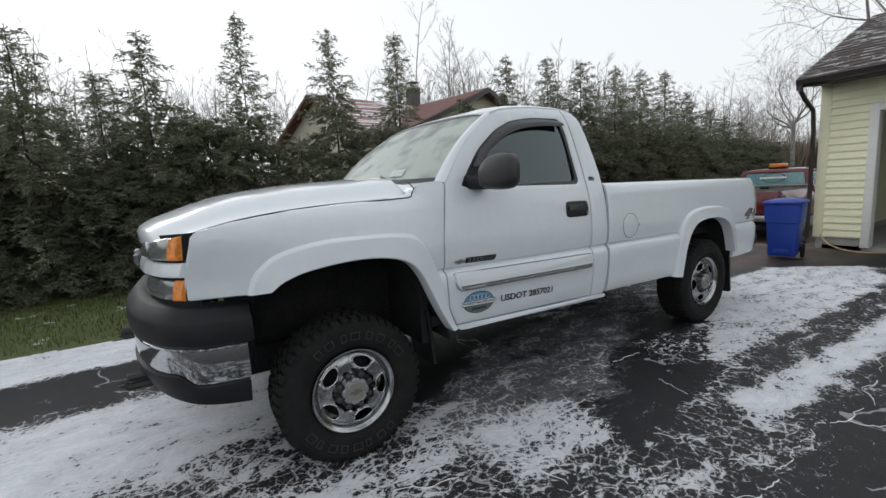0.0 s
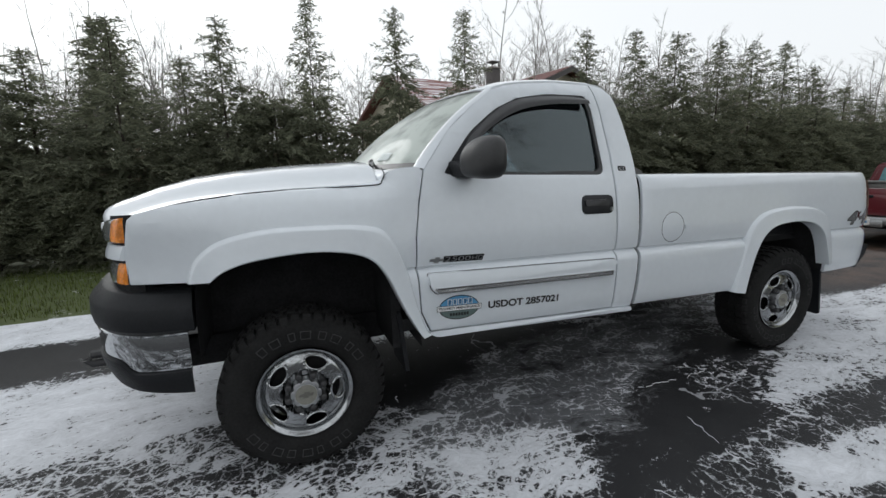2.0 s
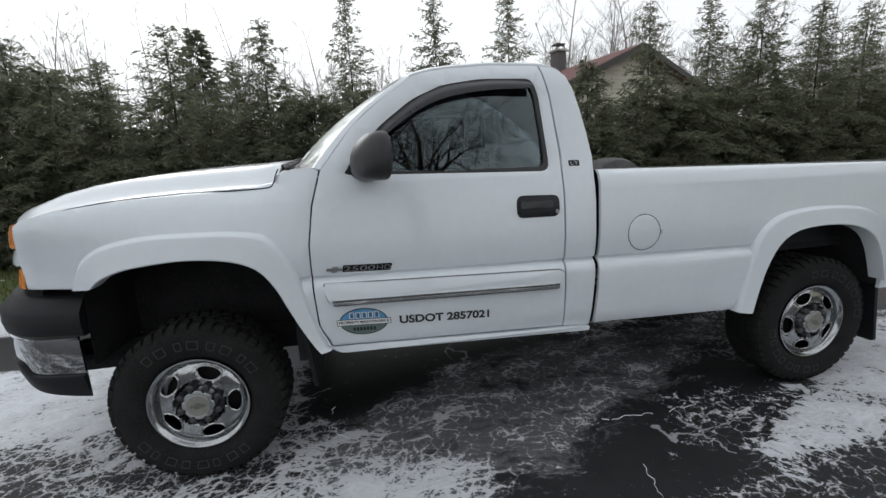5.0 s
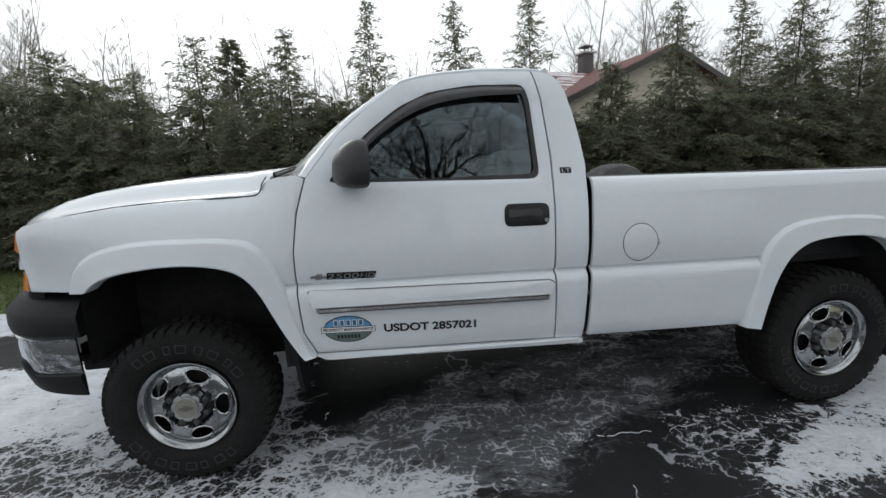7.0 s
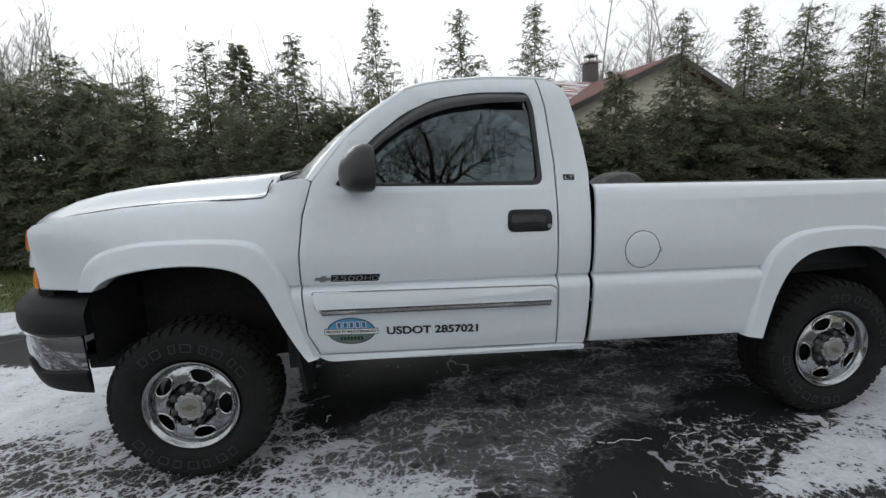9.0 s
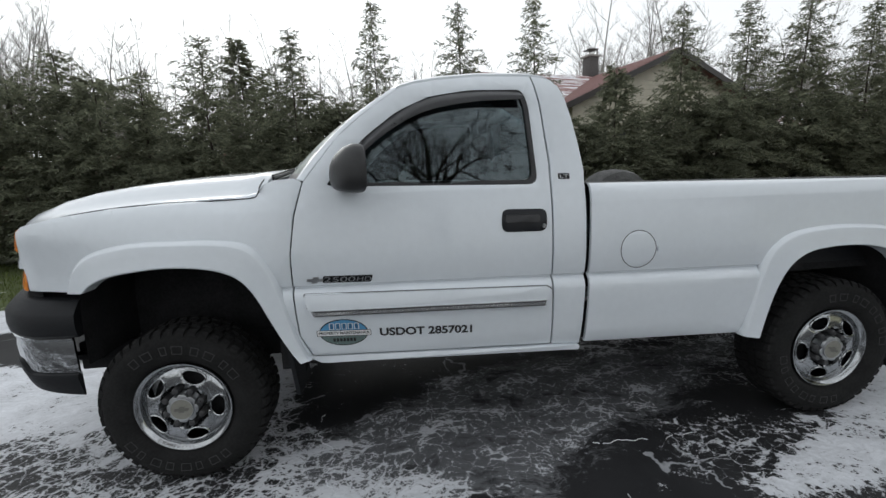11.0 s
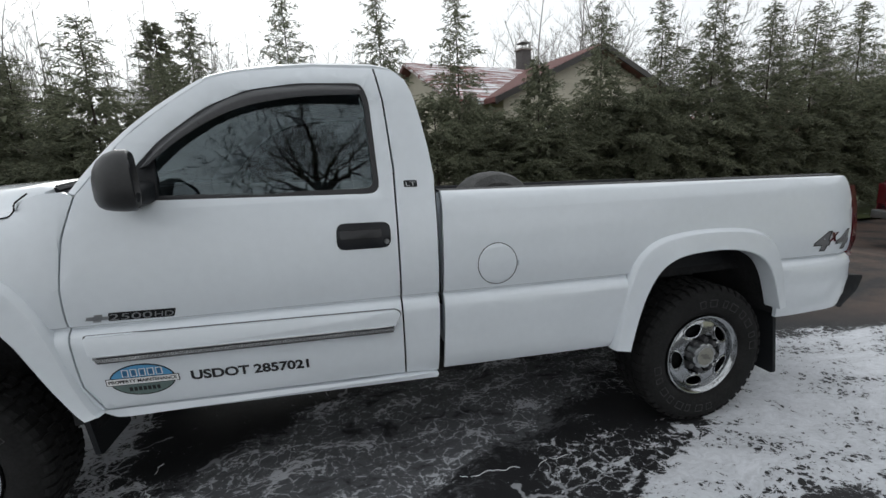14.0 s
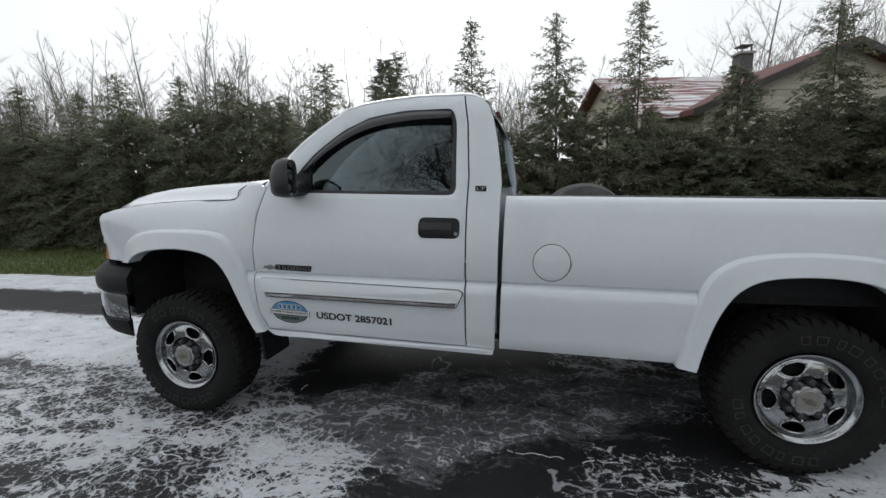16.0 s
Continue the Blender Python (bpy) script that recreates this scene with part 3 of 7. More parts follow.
def grass():
    """Short blades on the strip of lawn before the hedge."""
    rnd = random.Random(4)
    verts, faces = [], []
    for _ in range(26000):
        x = rnd.uniform(-13, 0.5)
        y = rnd.uniform(3.72, 7.2)
        h, a, w = rnd.uniform(0.02, 0.055), rnd.uniform(0, 6.3), rnd.uniform(0.004, 0.009)
        c, s = math.cos(a), math.sin(a)
        k = len(verts)
        lean = rnd.uniform(-0.03, 0.03)
        verts += [(x - c * w, y - s * w, -0.03), (x + c * w, y + s * w, -0.03), (x - s * lean, y + c * lean, h)]
        faces.append((k, k + 1, k + 2))
    return tagged(raw_part("grass", verts, faces, GRASS), "short green winter grass blades on the lawn", "grass", kind="stuff")


grass()


# ---- trees ----
def conifer_mesh(seed, h=4.7, reach=1.05, full=0.5, open_top=0.6):
    """Crown of feathery sprays hung in all directions from uneven, upswept branches, with its trunk. full: the share of the height that keeps the whole width."""
    rnd = random.Random(seed)
    leaves, lf, bm = [], [], bmesh.new()
    lean = rnd.uniform(-0.05, 0.05)
    tube(bm, [(0, 0, -0.06), (0.02, 0, h * 0.3), (lean * 0.5, 0.02, h * 0.65), (lean, 0, h)], [0.05, 0.036, 0.016, 0.005], 6)

    def blade(q, d, ln, wide):
        side = d.cross(Vector((rnd.uniform(-1, 1), rnd.uniform(-1, 1), rnd.uniform(-1, 1)))).normalized() * wide
        i = len(leaves)
        leaves.extend((q + side, q + d * ln, q - side))
        lf.append((i, i + 1, i + 2))

    def spray(p, d, ln, wide):
        """A stalk with leaflets on both sides that hang a little."""
        blade(p, d, ln, 0.008)
        across_ = d.cross(Vector((rnd.uniform(-0.6, 0.6), rnd.uniform(-0.6, 0.6), 1))).normalized()
        e, sgn = rnd.uniform(0.0, 0.04), 1
        while e < ln:
            sgn = -sgn
            dd = (d * rnd.uniform(0.45, 1.0) + across_ * sgn * rnd.uniform(0.35, 1.0) + Vector((0, 0, rnd.uniform(-0.55, 0.15)))).normalized()
            blade(p + d * e, dd, (0.05 + 0.30 * (ln - e)) * rnd.uniform(0.6, 1.2), wide * rnd.uniform(0.7, 1.4))
            e += 0.034

    z, turn = 0.10, rnd.uniform(0, 6)
    while z < h - 0.12:
        f = z / h
        whole = reach * (min(1.0, ((1 - f) / (1 - full)) ** (0.75 if open_top > 0.8 else 1.0)) * 0.93 + 0.07)
        top = f > open_top
        turn += 2.4 + rnd.uniform(-0.7, 0.7)
        size = whole * (rnd.uniform(0.60, 1.25) if top else rnd.uniform(0.72, 1.15))
        c, s_ = math.cos(turn), math.sin(turn)
        rise = rnd.uniform(0.05, 0.55) + 0.75 * max(0.0, f - 0.45)
        fall_ = rnd.uniform(0.30, 0.65) * (0.75 if top else 1.0)
        bend = rnd.uniform(-0.25, 0.25)
        at = lambda u: Vector(((c - s_ * bend * u) * size * u + lean * f, (s_ + c * bend * u) * size * u, z + size * (rise * u - fall_ * u * u)))
        steps = max(2, int(size / 0.10))
        first = 0.12 if top else 0.40
        for k in range(steps + 1):
            u = first + (1 - first) * k / steps
            p = at(u)
            along = (at(u + 0.05) - p).normalized()
            if top:
                blade(p - along * 0.06, along, 0.14, 0.008)
            for _ in range(3):
                ta = turn + rnd.choice((-1, 1)) * rnd.uniform(0.15, 1.25)
                d = (Vector((math.cos(ta), math.sin(ta), 0)) + Vector((0, 0, rnd.uniform(-0.75, 0.45)))).normalized()
                spray(p + Vector((0, 0, rnd.uniform(-0.04, 0.04))), d, (0.20 * size * (1.15 - 0.75 * u) + (0.085 if top else 0.06)) * rnd.uniform(0.6, 1.2), 0.012)
        if not top:
            # shaded inner foliage
            for _k in range(5):
                u = rnd.uniform(0.10, 0.60)
                b = turn + rnd.uniform(-0.9, 0.9)
                blade(at(u) + Vector((0, 0, rnd.uniform(-0.12, 0.12))), Vector((math.cos(b), math.sin(b), rnd.uniform(-1.0, 0.6))).normalized(), rnd.uniform(0.18, 0.34) * (0.4 + 0.6 * whole), 0.05)
        z += (0.0244 if not top else 0.030) * rnd.uniform(0.6, 1.4)
    # the bare leader with a few tufts
    for k in range(14):
        q = Vector((lean, 0, h - 0.75 + 0.053 * k))
        a = rnd.uniform(0, 6.3)
        spray(q, Vector((math.cos(a), math.sin(a), rnd.uniform(0.5, 1.1))).normalized(), rnd.uniform(0.14, 0.26) * (1.15 - 0.06 * k), 0.011)
    return leaves, lf, bm


def conifer(name, seed, label, group, **kw):
    leaves, lf, bm = conifer_mesh(seed, **kw)
    root = thing(name, label, "conifer tree", group)
    part("trunk", bm, BARK_DARK, root)
    raw_part("crown", leaves, lf, NEEDLES, root)
    return root


HEDGE = "evergreen trees of the hedge row"
kinds = [conifer("hedge_tree", s, "dark green feathery evergreen with a thin pointed tip", HEDGE, h=4.7, reach=r, full=q, open_top=o)
         for s, r, q, o in ((11, 1.15, 0.30, 0.60), (12, 1.25, 0.34, 0.66), (13, 1.12, 0.28, 0.58), (14, 1.3, 0.36, 0.68))]
low = conifer("hedge_shrub", 15, "low dense dark evergreen filling the foot of the hedge", "low evergreens of the hedge", h=3.0, reach=1.05, full=0.72, open_top=0.9)
# place along the row, depth, height against 4.7 m
ROW = [(-19.8, 7.3, 4.9), (-18.0, 7.1, 4.7), (-16.3, 7.4, 4.6), (-14.7, 7.1, 4.8), (-13.0, 7.4, 4.4), (-11.4, 7.2, 4.3), (-9.8, 7.5, 4.1), (-8.2, 7.3, 4.4), (-6.7, 7.6, 4.3),
       (-5.3, 7.5, 4.1), (-3.9, 7.6, 3.7), (-2.5, 7.2, 4.2), (-1.6, 8.0, 3.8), (-0.85, 7.3, 4.35), (0.77, 7.5, 4.95), (2.55, 7.4, 4.85), (4.14, 7.5, 5.0),
       (7.5, 7.5, 4.85), (9.1, 7.5, 4.95), (10.6, 7.6, 5.0), (12.2, 7.5, 4.95), (13.7, 7.6, 5.0), (15.2, 7.6, 5.1),
       (16.9, 7.7, 4.5), (18.6, 7.7, 3.9), (20.2, 7.9, 3.7), (22.0, 8.0, 3.5)]
rnd = random.Random(21)
for i, (x, y, h) in enumerate(ROW):
    wide = rnd.uniform(0.95, 1.12) * (0.84 if -1.0 < x < 8.0 else 1.0)
    m = pose(x, y, 0, 0, 0, rnd.uniform(0, 360)) @ Matrix.Diagonal((wide, wide, h / 4.7, 1))
    if i < len(ROW) - 4:
        copy_thing(kinds[i % 4], m)
    else:
        kinds[i % 4].matrix_world = m
low.matrix_world = pose(-0.1, 7.35, 0, 0, 0, 20)
for i in range(27):
    s = rnd.uniform(0.75, 1.0) * (1.22 if i < 10 else 0.92 if i in (15, 16) else 1.0)
    copy_thing(low, pose(-19 + 1.6 * i + rnd.uniform(-0.2, 0.2), 7.1 + rnd.uniform(-0.1, 0.35), 0, 0, 0, rnd.uniform(0, 360)) @ Matrix.Diagonal((1.05, 1.05, s, 1)))

for x, y, s in ((4.95, 7.75, 0.86), (6.75, 7.8, 0.90), (8.2, 7.1, 0.95)):
    copy_thing(low, pose(x, y, 0, 0, 0, 70 * x) @ Matrix.Diagonal((1.05, 1.05, s, 1)))
dense = conifer("hedge_cone", 17, "dense dark green conical evergreen standing before the house", "", h=3.5, reach=1.05, full=0.36, open_top=0.97)
dense.matrix_world = pose(5.85, 7.2, 0, 0, 0, 40)


SPRUCE = "evergreens standing among the leafless wood"
spruce = conifer("woodland_spruce", 16, "full dark conical evergreen among bare trees", SPRUCE, h=4.7, reach=1.0, full=0.12, open_top=0.97)
FAR_EVERGREENS = [(-9.7, 32.5, 11.6), (-17.5, 30.0, 8.2), (-21.0, 33.0, 9.0), (-25.5, 31.0, 8.0), (-13.4, 27.0, 6.6)]
for i, (x, y, h) in enumerate(FAR_EVERGREENS):
    m = pose(x, y, 0, 0, 0, 50 * i) @ Matrix.Diagonal((h / 4.7 * 1.5, h / 4.7 * 1.5, h / 4.7, 1))
    if i < len(FAR_EVERGREENS) - 1:
        copy_thing(spruce, m)
    else:
        spruce.matrix_world = m


def bare_mesh(seed, h, thick=0.09, fork=0.35, leaders=3, splay=0.22, limbs=11, twigs=9):
    """A leafless tree: a trunk that forks into crooked leaders, with upswept limbs and tapering twigs."""
    rnd = random.Random(seed)
    bm = bmesh.new()

    def twig(p, d, length, wide, more):
        side = d.cross(Vector((rnd.uniform(-1, 1), rnd.uniform(-1, 1), rnd.uniform(-1, 1)))).normalized() * wide
        tip = p + d * length + Vector((0, 0, 0.12 * length))
        bm.faces.new([bm.verts.new(q) for q in (p + side, tip, p - side)])
        for _ in range(more):
            u = rnd.uniform(0.25, 0.9)
            nd = (d + Vector((rnd.uniform(-0.8, 0.8), rnd.uniform(-0.8, 0.8), rnd.uniform(-0.2, 0.6)))).normalized()
            twig(p.lerp(tip, u), nd, length * rnd.uniform(0.35, 0.7), wide * 0.75, 0)

    def grow(p, d, length, r, n, wob, sides, thin=0.85):
        pts, rad = [p], [r]
        for k in range(n):
            d = (d + Vector((rnd.uniform(-wob, wob), rnd.uniform(-wob, wob), rnd.uniform(-0.02, 0.12)))).normalized()
            p = p + d * length / n
            pts.append(p)
            rad.append(r * (1 - thin * (k + 1) / n) + 0.004)
        tube(bm, pts, rad, sides, False)
        return pts, rad

    trunk, tr = grow(Vector((0, 0, -0.1)), Vector((0, 0, 1)), h * fork, thick, 4, 0.05, 5, 0.25)
    first = rnd.uniform(0, 6.3)
    for i in range(leaders):
        a = first + 6.28 * i / leaders + rnd.uniform(-0.5, 0.5)
        tilt = splay * (rnd.uniform(0.2, 0.5) if i == 0 else rnd.uniform(0.7, 1.3))
        reach = h * (1 - fork) * (1.0 if i == 0 else rnd.uniform(0.7, 0.98))
        stem, sr = grow(trunk[-1 - (i % 2)], Vector((math.cos(a) * tilt, math.sin(a) * tilt, 1)).normalized(), reach, tr[-1] * (0.8 if i == 0 else 0.6), 7, 0.09, 4)
        for j in range(limbs):
            u = 0.12 + 0.85 * (j + rnd.random()) / limbs
            m_ = min(int(u * 7), 6)
            q = stem[m_].lerp(stem[m_ + 1], u * 7 - m_)
            b_ = 2.4 * j + rnd.uniform(-0.7, 0.7)
            d = Vector((math.cos(b_), math.sin(b_), rnd.uniform(0.7, 1.6))).normalized()
            long_ = h * 0.17 * rnd.uniform(0.4, 1.35) * (1.25 - 0.8 * u)
            pts, rad = grow(q, d, long_, max(0.36 * sr[m_], 0.010), 3, 0.2, 3)
            for _ in range(twigs):
                v = rnd.uniform(0.15, 1.0)
                k = min(int(v * 3), 2)
                way = (pts[k + 1] - pts[k]).normalized()
                nd = (way + Vector((rnd.uniform(-0.75, 0.75), rnd.uniform(-0.75, 0.75), rnd.uniform(0.0, 0.45)))).normalized()
                twig(pts[k].lerp(pts[k + 1], v * 3 - k), nd, long_ * rnd.uniform(0.25, 0.6), 0.0075, 3)
    return bm


def bare_tree(name, label, group="", **kw):
    root = thing(name, label, "bare tree", group)
    part("trunk", bare_mesh(**kw), PALED_BARK, root)
    return root


WOODS = "leafless trees of the wood"
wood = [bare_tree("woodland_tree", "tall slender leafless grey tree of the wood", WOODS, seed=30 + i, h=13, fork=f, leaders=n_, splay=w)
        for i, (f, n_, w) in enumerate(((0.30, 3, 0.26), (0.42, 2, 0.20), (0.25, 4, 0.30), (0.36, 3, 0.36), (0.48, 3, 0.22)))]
rnd = random.Random(77)
spots = []
for i in range(140):
    x = -62 + 150 * (i + rnd.random()) / 140
    deep = rnd.choice((0, 0, 1, 2))
    y = 24 + 5 * deep + rnd.uniform(-2, 4) + (4 if 2 < x < 16 else 0)
    spots.append((x, y, rnd.uniform(9.0, 13.5) * 1.05 if x > 12 else (rnd.uniform(8.2, 10.0) if x > -16 else rnd.uniform(10.8, 12.8)) * y / 28))
for i in range(88):
    spots.append((rnd.uniform(13, 56), rnd.uniform(21, 44), rnd.uniform(9.5, 14.0)))
for i in range(20):
    spots.append((rnd.uniform(-60, -25), rnd.uniform(2, 26), rnd.uniform(8, 12)))
# Unseen trees behind the camera, added to darken chrome and glass reflections.
for i in range(14):
    spots.append((rnd.uniform(-30, 34), rnd.uniform(-34, -20), rnd.uniform(8, 12)))
for i, (x, y, h) in enumerate(spots):
    m = pose(x, y, float(fall(x)), 0, 0, rnd.uniform(0, 360)) @ Matrix.Diagonal((h / 13 * 1.05, h / 13 * 1.05, h / 13, 1))
    if i < 5:
        wood[i].matrix_world = m
    else:
        copy_thing(wood[i % 5], m)


def far_wood():
    """The crowded depth of the wood, whose trees cannot be told apart."""
    r = random.Random(78)
    shapes = []
    for root in wood:
        me = root.children[0].data
        co = np.empty(len(me.vertices) * 3, np.float32)
        me.vertices.foreach_get("co", co)
        shapes.append((co.reshape(-1, 3), [tuple(q.vertices) for q in me.polygons]))
    verts, faces, k = [], [], 0
    for i in range(205):
        co, fs = shapes[i % 5]
        x, y = (r.uniform(-90, 8), r.uniform(30, 58)) if i < 158 else (r.uniform(18, 80), r.uniform(34, 66))
        h, a = r.uniform(9.5, 14.5) / 13 * (1.24 if x < -22 else 0.97), r.uniform(0, 6.3)
        c, s_ = math.cos(a) * h, math.sin(a) * h
        verts.append(np.stack([co[:, 0] * c - co[:, 1] * s_ + x, co[:, 0] * s_ + co[:, 1] * c + y, co[:, 2] * h - 0.4], 1))
        faces += [tuple(v + k for v in q) for q in fs]
        k += len(co)
    me = bpy.data.meshes.new("far_wood")
    me.from_pydata(np.concatenate(verts).tolist(), [], faces)
    # The haze over these trees is only the paler bark colour.
    me.materials.append(PALED_BARK)
    return tagged(new("far_wood", me), "crowded depth of the leafless wood, haze painted as pale bark", "woodland", kind="stuff")


far_wood()


def brush():
    """Leafless undergrowth along the foot of the wood."""
    r = random.Random(5)
    verts, faces = [], []
    for _ in range(42000):
        x = r.uniform(-62, 85)
        y = 19 + r.uniform(0, 12) if x < 22 else r.uniform(12, 34)
        h = r.uniform(1.0, 4.6) * (1.35 if x > 12 else 1.0) * (0.75 + 0.25 * noise.noise((x * 0.15, y * 0.15, 3)))
        a = r.uniform(0, 6.3)
        w = r.uniform(0.012, 0.035)
        lx, ly = r.uniform(-0.6, 0.6), r.uniform(-0.6, 0.6)
        c, s = math.cos(a) * w, math.sin(a) * w
        k = len(verts)
        verts += [(x - c, y - s, -0.1), (x + c, y + s, -0.1), (x + lx, y + ly, h), (x + lx * 0.4 + c, y + ly * 0.4 + s, h * 0.45), (x + lx * 0.5 + r.uniform(-0.7, 0.7), y + ly, h * r.uniform(0.7, 1.0))]
        faces += [(k, k + 1, k + 2), (k + 3, k + 1, k + 4)]
    return tagged(raw_part("undergrowth", verts, faces, BRUSH), "brown leafless undergrowth along the foot of the wood", "brush", kind="stuff")


brush()


def spreading_mesh(seed, trunk, limb, thick, limbs=9, last=7, thin=0.012):
    """A low, broad crown of crooked limbs that fork again and again, on a short trunk."""
    r = random.Random(seed)
    bm = bmesh.new()

    def grow(p, d, length, rad, depth):
        pts, rads = [p], [rad]
        for k in range(3):
            d = (d + Vector((r.uniform(-0.34, 0.34), r.uniform(-0.34, 0.34), r.uniform(-0.22, 0.24)))).normalized()
            p = p + d * length / 3
            pts.append(p)
            rads.append(rad * (1 - 0.12 * (k + 1)))
        tube(bm, pts, rads, 6 if depth < 2 else 4 if depth < 3 else 3, False)
        if depth == last:
            return
        for k in range(3 if depth < 4 else 2):
            a, tilt = r.uniform(0, 6.3), r.uniform(0.1, 0.4) if k == 0 else r.uniform(0.5, 1.15)
            side = d.cross(Vector((math.cos(a), math.sin(a), 0.3))).normalized()
            q = p if k == 0 else pts[r.choice((1, 2, 3))]
            grow(q, (d * math.cos(tilt) + side * math.sin(tilt) + Vector((0, 0, 0.04))).normalized(), length * r.uniform(0.68, 0.90), max(thin, rads[-1] * (0.88 if k == 0 else r.uniform(0.55, 0.75))), depth + 1)

    tube(bm, [(0, 0, -0.2), (0.1, 0, trunk * 0.5), (0.0, 0.1, trunk)], [thick * 1.25, thick, thick * 0.9], 9, False)
    for k in range(limbs):
        a = 6.3 / limbs * k + r.uniform(-0.4, 0.4)
        grow(Vector((0, 0.1, trunk - r.uniform(0.0, 0.5))), Vector((math.cos(a) * 0.85, math.sin(a) * 0.85, r.uniform(0.15, 1.0))).normalized(), limb * r.uniform(0.75, 1.15), thick * r.uniform(0.35, 0.6), 1)
    return bm


shade = thing("yard_tree", "large leafless spreading tree with dark crooked limbs", "bare tree")
part("trunk", spreading_mesh(91, 5.2, 1.75, 0.22, 10, 7, 0.010), BARK_DARK, shade)
oak = thing("broad_tree", "leafless broad-crowned grey tree behind the garage", "bare tree", "broad bare trees behind the garage")
part("trunk", spreading_mesh(92, 4.6, 1.7, 0.13, 7, 7, 0.005), PALED_BARK, oak)
copy_thing(oak, pose(27.5, 7.9, -0.4, 0, 0, 40) @ Matrix.Diagonal((0.78, 0.78, 0.86, 1)))
oak.matrix_world = pose(21.5, 2.6, -0.4, 0, 0, 200) @ Matrix.Diagonal((1.25, 1.25, 1.25, 1))
shade.matrix_world = pose(2.0, -8.0, 0)


# ---- buildings ----
def siding_wall(parent, face, u0, u1, z0, z1, course, axis, material, top_at=None, name="siding_board", out=-1):
    """Lapped boards on a wall: each leans out over the one below. axis: the direction along the wall; face: the wall's plane."""
    n = int(round((z1 - z0) / course))
    for i in range(n):
        a, b = z0 + i * course, z0 + (i + 1) * course
        lo, hi = (u0, u1) if top_at is None else top_at(0.5 * (a + b))
        if hi - lo < 0.1:
            continue
        bm = bmesh.new()
        prof = [(0.0, a), (out * 0.026, a), (out * 0.004, b + 0.004), (0.0, b + 0.002)]
        rows = [[((u, face + d, z) if axis == "x" else (face + d, u, z)) for d, z in prof] for u in (lo, hi)]
        vs = rows_mesh(bm, rows, True)
        bm.faces.new(vs[0])
        bm.faces.new(vs[1][::-1])
        part(name, bm, material, parent, sharp=20)


def slab(bm, corners, t):
    """A slab of thickness t under four corners."""
    top = [bm.verts.new(c) for c in corners]
    low_ = [bm.verts.new((c[0], c[1], c[2] - t)) for c in corners]
    bm.faces.new(top)
    bm.faces.new(low_[::-1])
    for i in range(len(top)):
        j = (i + 1) % len(top)
        bm.faces.new((top[i], top[j], low_[j], low_[i]))
    return bm


